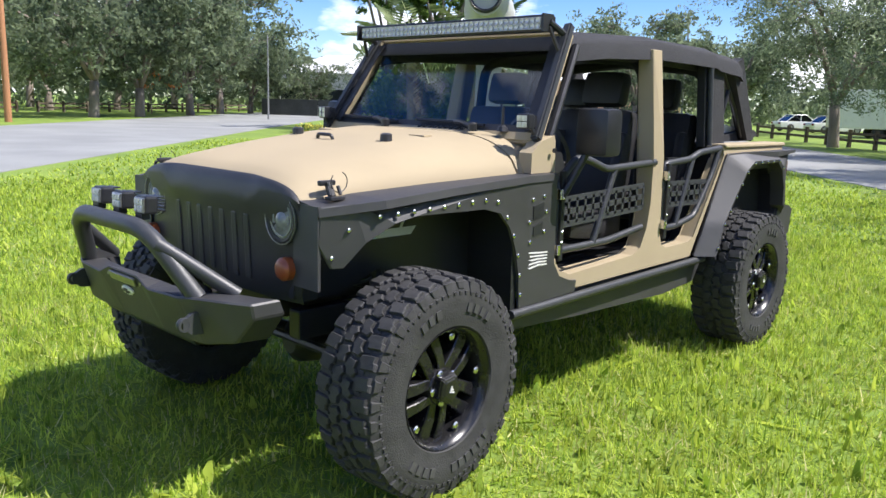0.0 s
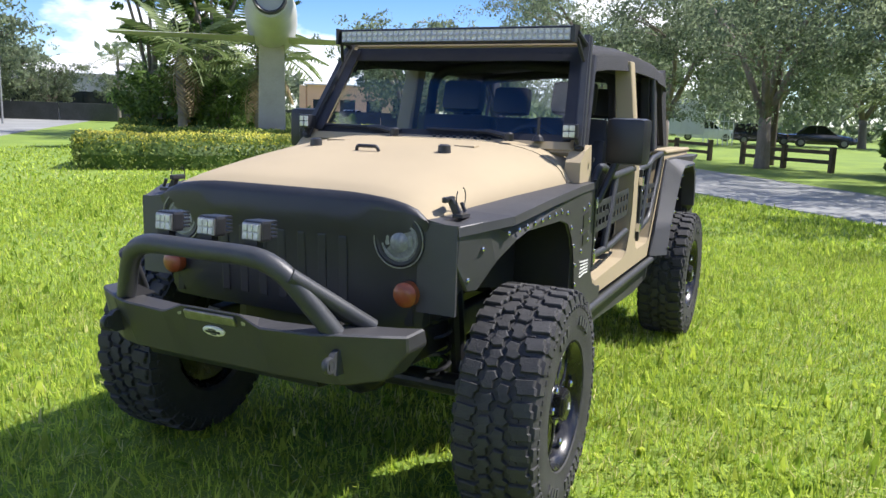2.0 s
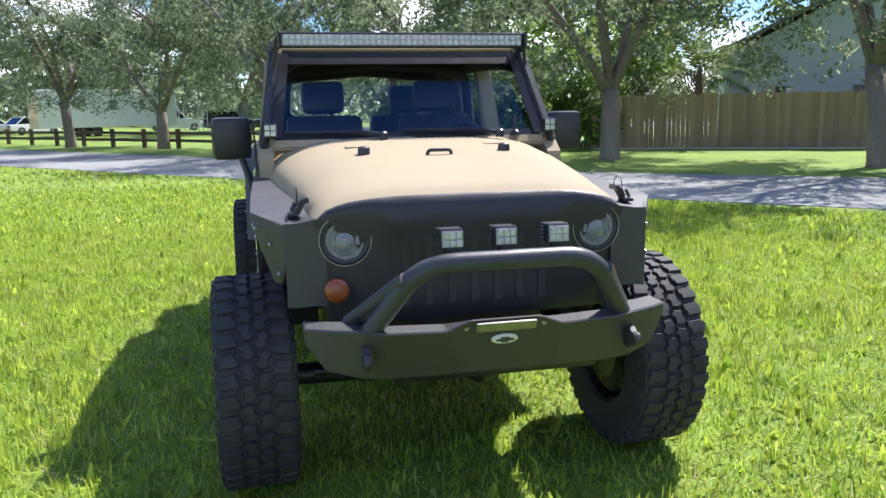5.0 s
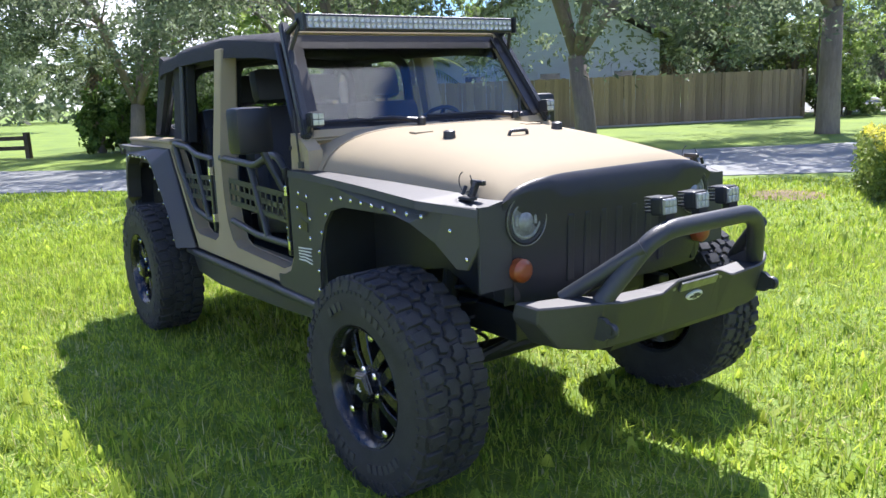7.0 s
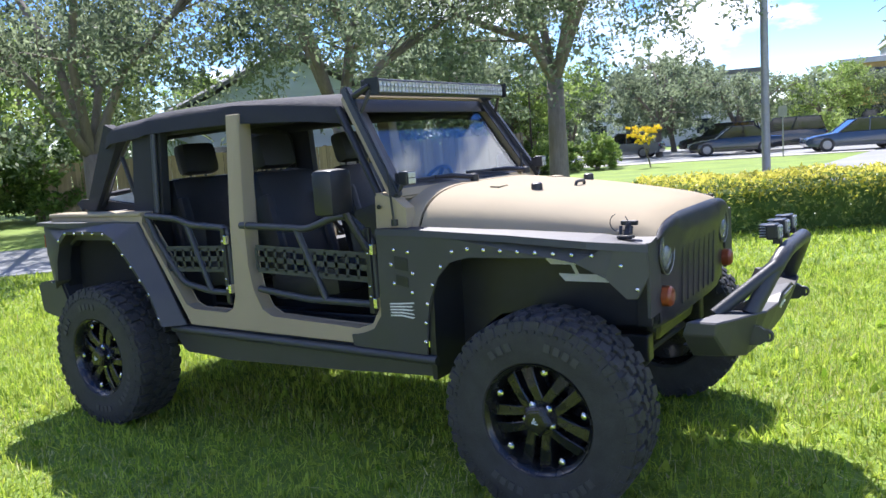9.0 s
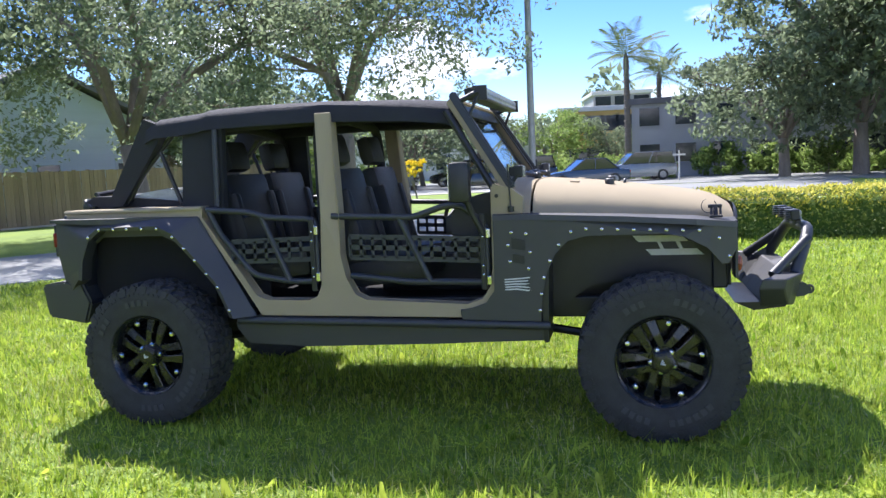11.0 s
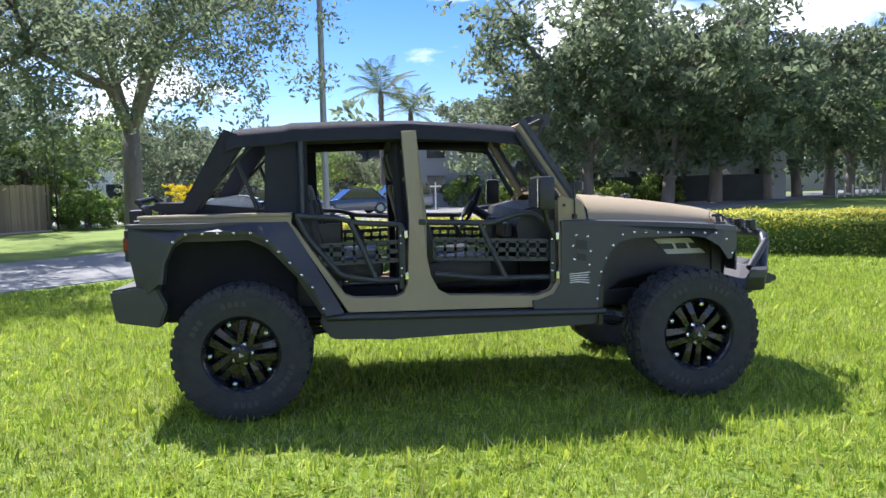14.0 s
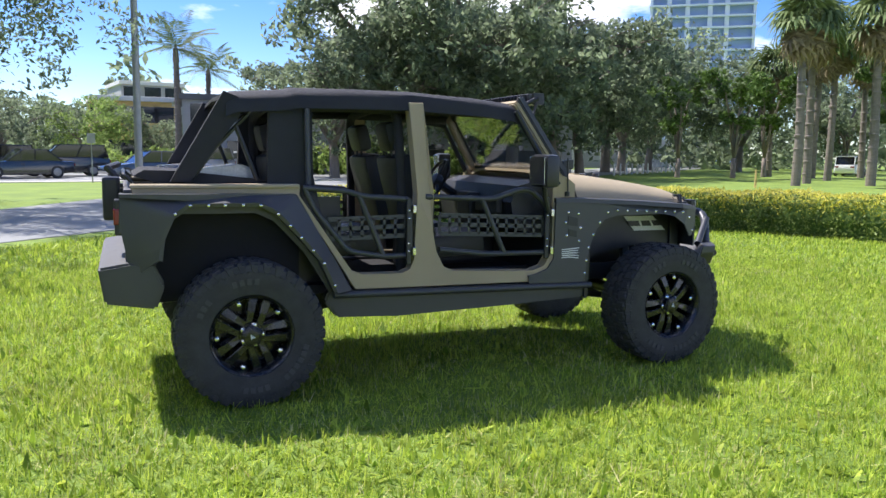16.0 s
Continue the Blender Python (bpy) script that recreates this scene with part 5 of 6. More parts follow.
def tree(meshes, x, y, rz, s, material, label, group, category="tree", sz=None):
    t = base("tree", (x, y, GROUND), label, category, group, rz)
    t.scale = (s, s, sz or s)
    for name, me, m in (("trunk", meshes[0], BARK), ("crown", meshes[1], material)):
        ob = new(name, me)
        if not me.materials:
            me.materials.append(m)
        ob.parent = t
        if me.materials[0] is not m:
            ob.material_slots[0].link = "OBJECT"
            ob.material_slots[0].material = m
    return t


# oaks beyond the park road, near ones first
for k, x, y, rz, s in ((0, -16.2, 8.9, 40, 0.98), (1, -11.0, 13.3, 150, 0.94), (3, -7.3, 18.7, 10, 1.0), (2, -22.0, 4.6, 200, 0.92), (0, -25.6, -0.3, 120, 0.88), (2, -31.8, -4.9, 75, 0.95), (1, -36.2, -9.6, 300, 0.86)):
    tree(OAKS[k], x, y, rz, s, OAKLEAF, "live oak with grey forked trunk and airy dark crown", "oaks along the park road")
# oaks along the wide road
for k, x, y, rz, s in ((0, -17.7, -47.9, 10, 0.95), (1, -21.8, -50.2, 80, 1.0), (2, -28.2, -55.0, 150, 0.9), (0, -34.8, -61.6, 220, 0.95), (1, -39.8, -64.5, 300, 0.85), (2, -52, -74, 30, 0.75), (0, -22, -67, 190, 0.95), (1, -12, -58, 250, 1.0), (2, -8, -44, 60, 0.9), (1, -30, -72, 0, 1.0), (2, -40, -80, 50, 1.0), (0, -15, -72, 100, 1.0), (1, -48, -84, 150, 1.0), (2, -2, -66, 20, 1.0), (0, -25, -80, 300, 1.05)):
    tree(FAROAKS[k], x, y, rz, s, OAKLEAF, "broad live oak with dense dark crown by the road", "oaks along the wide road")
# trees by the orange building
for k, x, y, rz, s in ((1, -50, -20.5, 40, 0.80), (0, -56.5, -31.5, 90, 0.78), (2, -60, -27, 150, 0.62), (0, -47, -26.5, 210, 0.74), (1, -60, -14, 250, 0.75), (2, -55, -2, 0, 0.85), (0, -64, 4, 70, 0.9)):
    tree(FAROAKS[k], x, y, rz, s, OAKLEAF, "round-headed tree near the far buildings", "trees by the far buildings")
# big oaks across the street
for k, x, y, rz, s in ((2, 9.6, 40.6, 0, 0.80), (0, 13.2, 40.0, 60, 1.12), (1, 18.0, 39.6, 130, 1.2), (2, 22.6, 43.0, 220, 1.22), (0, 28.0, 46.5, 20, 1.25), (1, 33.0, 51.0, 310, 1.2), (2, 38.5, 55.5, 80, 1.2), (0, 44, 61, 160, 1.2), (1, 51, 66, 240, 1.25), (2, 20.0, 50.5, 45, 1.15), (0, 58, 60, 90, 1.1), (1, 62, 50, 0, 1.0)):
    tree(FAROAKS[k], x, y, rz, s, OAKLEAF, "large live oak with broad dark crown across the street", "oaks across the street")
for x, y, rz, s in ((35.0, 41.0, 0, 0.76), (38.8, 39.6, 100, 0.80), (44, 42, 200, 0.8), (50.5, 36, 60, 0.85)):
    tree(COLUMN, x, y, rz, s, FICUSLEAF, "dense upright bright green ficus on the lawn", "ficus trees")
for x, y, rz, s in ((-26.0, -25.4, 30, 0.95), (-28.2, -28.2, 150, 1.05), (-24.6, -28.0, 260, 0.9)):
    tree(COLUMN, x, y, rz, s, FICUSLEAF, "tall dense dark tree behind the aircraft monument", "monument trees")
for k, x, y, rz, s in ((0, -51, -57, 20, 0.5), (2, -45.5, -62, 130, 0.46), (1, -57, -63, 220, 0.5)):
    tree(FAROAKS[k], x, y, rz, s, OAKLEAF, "small leafy tree before the white building", "trees by the far buildings")
# trees behind the board fence
for k, x, y, rz, s, m in ((0, -27.5, 13.5, 10, 0.8, BRIGHTLEAF), (1, -30, 29, 100, 0.75, BRIGHTLEAF), (2, -17.5, 28.5, 190, 0.72, OAKLEAF), (0, -14.5, 31.5, 250, 0.48, BRIGHTLEAF), (0, -9.5, 53, 20, 0.55, OAKLEAF), (1, -13, 50, 60, 0.6, OAKLEAF), (2, -4.5, 57, 90, 0.5, BRIGHTLEAF), (0, 0.5, 58, 10, 0.42, OAKLEAF), (1, -19, 47, 10, 0.6, OAKLEAF), (2, 6.5, 62, 10, 0.55, OAKLEAF), (1, -27, 40, 0, 0.8, OAKLEAF), (1, -24, 30, 20, 0.8, OAKLEAF), (2, -11.5, 42, 130, 0.55, OAKLEAF)):
    tree(FAROAKS[k], x, y, rz, s, m, "leafy garden tree behind the board fence", "garden trees")
tree(SMALL, -8.0, 29.6, 0, 0.52, YELLOWLEAF, "small tree in bright yellow bloom by the street", "yellow tree")
for x, y, s in ((-27, -59, 1.0), (-34, -68, 1.1)):
    tree(SMALL, x, y, 40, s, FLAME, "small shrub with orange blooms", "orange shrubs", "shrub")


# palms
def frond(length, droop, leaflets, wide, rng, fan=False):
    """One frond along +x: a rib with leaflets, or a fan of blades."""
    vs = []
    if fan:
        for i in range(leaflets):
            a = radians(-115 + 230 * i / (leaflets - 1))
            L = length * 0.55 * rng.uniform(0.85, 1.05)
            d = Vector((math.cos(a), math.sin(a), 0))
            sd = Vector((-math.sin(a), math.cos(a), 0)) * wide
            o = Vector((length * 0.45, 0, 0.05))
            m, e = o + d * L * 0.6 + Vector((0, 0, -0.04)), o + d * L + Vector((0, 0, -droop * 0.5))
            vs += [o, m + sd, e, m - sd]
        vs += [Vector((0, 0, 0)), Vector((length * 0.45, 0.02, 0.06)), Vector((length * 0.47, 0, 0.05)), Vector((length * 0.45, -0.02, 0.06))]
        return vs
    for i in range(leaflets):
        t = (i + 1) / leaflets
        o = Vector((length * t * (1 - 0.15 * t * droop), 0, length * (0.28 * t - 0.55 * droop * t * t)))
        for s in (1, -1):
            L = length * 0.30 * math.sin(math.pi * min(1, t * 0.9 + 0.12)) ** 0.6 * rng.uniform(0.8, 1.1)
            e = o + Vector((L * 0.45, s * L * 0.8, -L * 0.35))
            m = (o + e) / 2 + Vector((wide, 0, 0.02))
            vs += [o, m, e, (o + e) / 2 - Vector((wide, 0, 0))]
    for i in range(6):
        t0, t1 = i / 6, (i + 1) / 6
        f = lambda t: Vector((length * t * (1 - 0.15 * t * droop), 0, length * (0.28 * t - 0.55 * droop * t * t)))
        vs += [f(t0) + Vector((0, 0.02, 0)), f(t0) - Vector((0, 0.02, 0)), f(t1) - Vector((0, 0.015, 0)), f(t1) + Vector((0, 0.015, 0))]
    return vs


def palm_meshes(seed, height, trunk_r, fronds, length, fan, skirt):
    rng, rnd = np.random.default_rng(seed), random.Random(seed)
    bm = bmesh.new()
    tube(bm, [(0, 0, -0.1), (0.05, 0, height * 0.3), (0.02, 0.06, height * 0.7), (0, 0, height)], trunk_r * 1.25, 12, trunk_r * 0.85)
    for k in range(int(height * 2.2)):
        lathe(bm, [(trunk_r * 1.16, 0.0), (trunk_r * 1.22, 0.05), (trunk_r * 1.05, 0.09)], 10, "z", (0.02, 0.02, 0.3 + k * 0.44))
    if not fan:
        lathe(bm, [(trunk_r * 0.8, 0), (trunk_r * 1.1, 0.3), (trunk_r * 0.6, 1.0), (trunk_r * 0.3, 1.2)], 10, "z", (0, 0, height - 1.0))
    bmesh.ops.recalc_face_normals(bm, faces=bm.faces)
    trunk = bpy.data.meshes.new("trunk")
    bm.to_mesh(trunk)
    bm.free()
    out = [trunk]
    for count, tilt in ((fronds, (-35, 70)), (skirt, (-85, -50))):
        vs = []
        for i in range(count):
            f = frond(length * rnd.uniform(0.8, 1.1), rnd.uniform(0.5, 1.1), 12 if fan else 18, 0.05 if fan else 0.035, rng, fan)
            m = Matrix.Translation((0, 0, height)) @ Matrix.Rotation(i * 2.39996 + rnd.uniform(-.2, .2), 4, "Z") @ Matrix.Rotation(-radians(rnd.uniform(*tilt)), 4, "Y")
            vs += [m @ v for v in f]
        v = np.array([tuple(p) for p in vs]) if vs else np.zeros((0, 3))
        out.append(fast("fronds", v, np.arange(len(v)).reshape(-1, 4)) if vs else None)
    return out


SABAL = palm_meshes(5, 5.4, 0.125, 40, 1.5, True, 30)
ROYAL = palm_meshes(6, 8.2, 0.20, 22, 3.3, False, 0)
FEATHER = palm_meshes(7, 2.6, 0.12, 17, 2.4, False, 4)
CLUMP = palm_meshes(8, 0.7, 0.10, 20, 2.2, False, 0)


def palm(meshes, x, y, rz, s, label, group, sz=None):
    t = base("palm_tree", (x, y, GROUND), label, "palm", group, rz)
    t.scale = (s, s, sz or s)
    for name, me, m in (("trunk", meshes[0], PALMBARK), ("crown", meshes[1], PALMLEAF), ("dry_skirt", meshes[2], DRYPALM)):
        if me:
            put(name, me, m, t)
    return t


for x, y, rz, s in ((31.5, 26.8, 0, 1.62), (35.5, 29.8, 70, 1.66), (45.5, 43.0, 140, 1.6), (46.0, 39.2, 210, 1.7), (42.0, 34.2, 280, 1.66), (36.5, 26.3, 30, 1.72), (41, 28.6, 100, 1.68), (45, 31.5, 160, 1.75), (40, 24.4, 20, 1.6), (52, 40, 60, 1.7), (50, 33, 0, 1.66)):
    palm(SABAL, x, y, rz, s, "cabbage palm with dry brown skirt on the lawn", "cabbage palms")
palm(ROYAL, 1.4, 50.5, 0, 1.0, "slender royal palm rising above the street", "royal palms")
palm(ROYAL, 3.6, 52.0, 80, 0.86, "slender royal palm rising above the street", "royal palms")
for x, y, rz, s in ((-42.5, -50.2, 0, 0.62), (-44.0, -49.0, 60, 0.58)):
    palm(ROYAL, x, y, rz, s, "small feather palm before the white building", "building palms")
for x, y, rz, s in ((-24.2, -21.2, 0, 1.25), (-26.0, -22.6, 90, 1.7), (-22.4, -24.0, 200, 1.5)):
    palm(FEATHER, x, y, rz, s, "tall drooping palm in the planted bed", "bed palms")
for x, y, rz, s in ((-17.4, 24.6, 0, 1.0), (-16.6, 28.2, 70, 0.95), (-14.6, 29.6, 140, 1.1), (-21.2, 14.6, 210, 1.05), (-25.2, 4.2, 40, 1.1), (-23.6, 9.6, 0, 1.0), (-24.4, 13.8, 90, 1.05), (-17.2, 28.4, 170, 1.2)):
    palm(FEATHER, x, y, rz, s, "feathery garden palm by the fence", "garden palms")
for x, y, rz, s in ((-21.8, -17.6, 10, 0.7), (-24.6, -16.8, 100, 0.6), (-11.8, 28.6, 0, 0.7)):
    palm(CLUMP, x, y, rz, s, "low clumping palm with arching fronds", "low palms")


# shrubs and hedges
def bush(x, y, r, h, seed, material, label, group, leaf=0.09, per=40, clumps=60):
    rng, rnd = np.random.default_rng(seed), random.Random(seed)
    cs, rs = [], []
    for _ in range(clumps):
        a, q = rnd.uniform(0, 6.283), rnd.random() ** 0.5
        hh = h * (1 - 0.45 * q ** 2)
        cs.append((math.cos(a) * q * r, math.sin(a) * q * r, rnd.uniform(0.15, 1.0) * hh))
        rs.append(r * rnd.uniform(0.14, 0.26))
    b = base("shrub", (x, y, GROUND), label, "shrub", group)
    v = leaf_cloud(cs, rs, per, leaf, rng, 0.9)
    put("foliage", fast("foliage", v, np.arange(len(v)).reshape(-1, 4)), material, b)
    bm = bmesh.new()
    for k in range(5):
        a = k * 1.256
        tube(bm, [(0.05 * math.cos(a), 0.05 * math.sin(a), -0.05), (r * 0.3 * math.cos(a), r * 0.3 * math.sin(a), h * 0.6)], 0.03, 5, 0.01)
    part("stem", bm, BARK, b)
    return b


seed = 100
for x, y, r, h in ((-23.5, 4.5, 1.2, 2.4), (-23.8, 6.2, 2.1, 3.4), (-23.0, 8.4, 2.0, 3.2), (-22.6, 11.0, 1.8, 3.0), (-25.8, 9.6, 2.2, 4.2), (-26.2, 6.4, 2.3, 4.0)):
    seed += 1
    bush(x, y, r, h, seed, FICUSLEAF, "dense dark green shrub in the shade", "shade shrubs", 0.12, 60, 80)
for x, y, r, h in ((-11.6, 27.8, 1.0, 1.9), (-10.4, 29.6, 1.0, 1.6), (-12.9, 29.4, 1.1, 2.2)):
    seed += 1
    bush(x, y, r, h, seed, BRIGHTLEAF, "light green flowering shrub beside the fence end", "fence shrubs", 0.09, 50, 60)
for x, y, r, h in ((0.0, 47.5, 1.6, 1.7), (3.0, 47.0, 1.4, 1.4), (-3.6, 50.5, 1.8, 1.8), (12.2, 42.8, 0.9, 2.6), (20, 46, 1.6, 1.8), (16, 44.5, 1.6, 1.6), (25, 49.5, 1.8, 1.6), (7.0, 48.2, 1.5, 2.3), (13.6, 46.6, 2.0, 2.6), (10.4, 47.6, 1.7, 1.9)):
    seed += 1
    bush(x, y, r, h, seed, BRIGHTLEAF, "leafy green shrub before the houses", "house shrubs", 0.14, 40, 60)

for x, y, r, h in ((-25.0, -24.0, 2.0, 4.4), (-27.4, -26.4, 2.2, 4.8), (-23.6, -26.6, 2.0, 4.0)):
    seed += 1
    bush(x, y, r, h, seed, FICUSLEAF, "dense dark shrub under the monument trees", "monument shrubs", 0.13, 60, 80)


def hedge(name, spine, width, height, seed, label, tips, leaf=0.034, density=5200):
    """A clipped hedge along a curved run: a closed inner core, a leafy skin and pale new growth on top."""
    rng = np.random.default_rng(seed)
    spine = np.array([tuple(p) for p in arc([(x, y, 0) for x, y in spine], 2.0, 6)])[:, :2]
    seg = np.linalg.norm(np.diff(spine, axis=0), axis=1)
    cum = np.concatenate([[0], np.cumsum(seg)])
    total = cum[-1]

    def at(s):
        x, y = np.interp(s, cum, spine[:, 0]), np.interp(s, cum, spine[:, 1])
        e = 0.3
        dx = np.interp(np.minimum(s + e, total), cum, spine[:, 0]) - np.interp(np.maximum(s - e, 0), cum, spine[:, 0])
        dy = np.interp(np.minimum(s + e, total), cum, spine[:, 1]) - np.interp(np.maximum(s - e, 0), cum, spine[:, 1])
        n = np.hypot(dx, dy)
        return x, y, -dy / n, dx / n

    hedge_ob = base(name, (0, 0, GROUND), label, "hedge")
    # closed inner core in the darker ficus leaf colour
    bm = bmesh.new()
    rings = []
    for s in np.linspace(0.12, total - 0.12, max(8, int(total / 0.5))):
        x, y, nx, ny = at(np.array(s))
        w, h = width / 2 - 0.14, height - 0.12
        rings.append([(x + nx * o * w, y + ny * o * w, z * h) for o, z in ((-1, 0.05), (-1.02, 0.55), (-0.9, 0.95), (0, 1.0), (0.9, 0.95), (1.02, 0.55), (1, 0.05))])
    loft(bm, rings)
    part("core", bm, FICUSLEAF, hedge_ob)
    out = []
    for lot, material in ((0, HEDGELEAF), (1, HEDGETIP)):
        area = total * (2 * height + width)
        n = int(area * density * (1.0 if lot == 0 else tips) * 0.16)
        s = rng.uniform(-0.08, total + 0.08, n)
        x, y, nx, ny = at(np.clip(s, 0, total))
        bumps = 0.05 * np.sin(s * 3.1) + 0.04 * np.sin(s * 7.3 + 1)
        if lot == 0:
            u = rng.uniform(0, 2 * height + width, n)
            z = np.where(u < height, u, np.where(u < height + width, height, 2 * height + width - u))
            o = np.where(u < height, -width / 2, np.where(u < height + width, u - height - width / 2, width / 2))
        else:
            o = rng.uniform(-width / 2, width / 2, n)
            o = np.where(rng.uniform(0, 1, n) < 0.14, np.sign(o) * width * 0.5, o)
            z = height - np.abs(rng.normal(0, 0.13, n)) * (np.abs(o) > width * 0.42) + rng.uniform(-0.02, 0.07, n)
        z = z * (1 + bumps * 0.6) + rng.normal(0, 0.025, n)
        o = o * (1 + bumps) + rng.normal(0, 0.035, n)
        # ends are closed by leaves too
        p = np.stack([x + nx * o, y + ny * o, np.maximum(z, 0.02)], 1)
        if lot == 0:
            for e in (0.0, total):
                k = int(n * 0.04) + 400
                xe, ye, nxe, nye = at(np.full(k, e))
                oe, ze = rng.uniform(-width / 2, width / 2, k), rng.uniform(0.02, height, k)
                back = rng.normal(0, 0.05, k)
                p = np.concatenate([p, np.stack([xe + nxe * oe + nye * back, ye + nye * oe - nxe * back, ze], 1)])
        v = leaf_cloud(p, np.full(len(p), 0.03), 1, leaf, rng)
        ob = put("leaves" if lot == 0 else "new_growth", fast("leaves", v, np.arange(len(v)).reshape(-1, 4)), material, hedge_ob, "" if lot == 0 else "yellow-green new leaves on top")
        tagged(ob, kind="stuff")
    return hedge_ob


hedge("hedge", [(-1.0, 8.0), (1.5, 9.6), (4.4, 10.0), (7.2, 9.0), (9.8, 7.4), (11.2, 4.9), (12.2, 2.0)], 1.7, 0.73, 7, "clipped green hedge with yellow new leaves beside the lawn", 0.62, 0.036, 5200)
hedge("hedge", [(-9.0, -14.2), (-10.4, -12.7), (-13.0, -11.6), (-17.0, -10.2), (-22.0, -11.0)], 2.4, 0.74, 8, "clipped curved hedge bed with yellow new leaves", 0.30, 0.045, 3000)
hedge("hedge", [(-14.8, -19.5), (-17.8, -16.9), (-21.0, -15.4), (-25.5, -14.8)], 1.8, 0.72, 9, "clipped dark green hedge before the monument", 0.10, 0.06, 1600)
hedge("hedge", [(-22.0, -27.0), (-28.0, -24.5), (-32.0, -20.0)], 1.6, 0.8, 10, "low hedge behind the monument", 0.08, 0.08, 900)
bm = bmesh.new()
lathe(bm, [(0.55, 0.0), (0.4, 0.02), (0.1, 0.03)], 14, "z", (-1.75, 7.35, GROUND), caps=True)
tagged(part("bare_patch", bm, MULCH, None), "bare brown soil patch by the hedge", "soil", kind="structure")


# far woods closing the view
def woods():
    rng, rnd = np.random.default_rng(77), random.Random(77)
    cs, rs = [], []
    for a in np.arange(4, 262, 0.5):
        for _ in range(9):
            d = rnd.uniform(92, 118)
            ang = radians(a + rnd.uniform(-0.3, 0.3))
            top = 7.5 + 2.6 * math.sin(a * 0.37) + 1.6 * math.sin(a * 1.13)
            cs.append((d * math.cos(ang), d * math.sin(ang), rnd.uniform(0.2, top)))
            rs.append(rnd.uniform(1.2, 2.2))
    v = leaf_cloud(cs, rs, 12, 0.65, rng)
    ob = put("far_woods", fast("far_woods", v, np.arange(len(v)).reshape(-1, 4)), OAKLEAF)
    return tagged(ob, "dark green belt of distant trees", "woods", kind="stuff")


woods().location.z = GROUND


# ---- fences, buildings, cars, poles ----
PLANK = mat("weathered_fence_board", (0.33, 0.25, 0.17), 0.85, scale=2, var=0.2, bump=0.4, bscale=40, streak=(6, 6, 0.6), objvar=0.22)
DARKWOOD = mat("dark_fence_timber", (0.11, 0.085, 0.06), 0.85, scale=4, var=0.3, bump=0.4, bscale=30)
POLEWOOD = mat("utility_pole_timber", (0.42, 0.20, 0.09), 0.85, scale=3, var=0.2, bump=0.4, bscale=30, streak=(4, 4, 0.3))
GREYPOLE = mat("galvanised_pole", (0.36, 0.36, 0.35), 0.5, 0.5, scale=5, var=0.15)
WHITEWALL = mat("white_render_wall", (0.72, 0.71, 0.68), 0.85, scale=0.5, var=0.08, bump=0.1, bscale=20)
ORANGEWALL = mat("peach_render_wall", (0.72, 0.47, 0.28), 0.85, scale=0.5, var=0.08, bump=0.1, bscale=20)
GREYWALL = mat("grey_render_wall", (0.42, 0.42, 0.42), 0.85, scale=0.5, var=0.1, bump=0.1, bscale=20)
YELLOWWALL = mat("ochre_render_wall", (0.66, 0.46, 0.17), 0.85, scale=0.5, var=0.1, bump=0.1, bscale=20)
BLUEWALL = mat("pale_blue_siding", (0.52, 0.60, 0.64), 0.8, scale=0.6, var=0.08, bump=0.2, bscale=14, streak=(0.2, 0.2, 6))
ROOFWHITE = mat("white_roof", (0.80, 0.80, 0.79), 0.6, scale=0.8, var=0.06, bump=0.1, bscale=10)
ROOFDARK = mat("grey_roof", (0.16, 0.16, 0.165), 0.85, scale=1, var=0.2, bump=0.3, bscale=16)
PANE = mat("building_window_glass", (0.03, 0.04, 0.05), 0.08, scale=2, var=0.3, coat=0.4)
TRIM = mat("white_trim", (0.74, 0.73, 0.70), 0.6, scale=3, var=0.06)
# haze and sky blue are mixed into the tower's white concrete and glass
TOWERSLAB = mat("tower_white_concrete_hazed", (0.64, 0.70, 0.84), 0.7, scale=0.3, var=0.05)
TOWERGLASS = mat("tower_glass_haze_blue", (0.30, 0.42, 0.68), 0.35, 0.0, scale=0.1, var=0.25)
SCREEN = mat("dark_screen_wall", (0.07, 0.075, 0.07), 0.9, scale=1, var=0.3, bump=0.4, bscale=10)
OLIVE = mat("faded_aircraft_paint", (0.46, 0.47, 0.42), 0.55, scale=1.5, var=0.12, bump=0.05)
PILLAR = mat("concrete_pylon", (0.42, 0.40, 0.35), 0.85, scale=1.5, var=0.15, bump=0.3, bscale=30)
GLOBE = mat("milky_lamp_globe", (0.80, 0.79, 0.72), 0.35, scale=8, var=0.05)


def run(a, b):
    a, b = Vector((*a, 0)), Vector((*b, 0))
    return a, b, math.degrees(math.atan2(b.y - a.y, b.x - a.x)), (b - a).length


def rail_fence(a, b, label, posts_every=2.6):
    a, b, rz, ln = run(a, b)
    f = base("rail_fence", (a.x, a.y, GROUND), label, "fence", "rail fences", rz)
    n = max(2, round(ln / posts_every) + 1)
    for i in range(n):
        bm = bmesh.new()
        box(bm, (ln * i / (n - 1), 0, 0.40), (0.16, 0.16, 0.90), (0, 0, 0), 0.015)
        part("post", bm, DARKWOOD, f)
    for z in (0.34, 0.66):
        for i in range(n - 1):
            bm = bmesh.new()
            box(bm, (ln * (i + 0.5) / (n - 1), 0, z), (ln / (n - 1), 0.06, 0.13), (0, 0.4 * (-1) ** i, 0), 0.01)
            part("rail", bm, DARKWOOD, f)
    return f


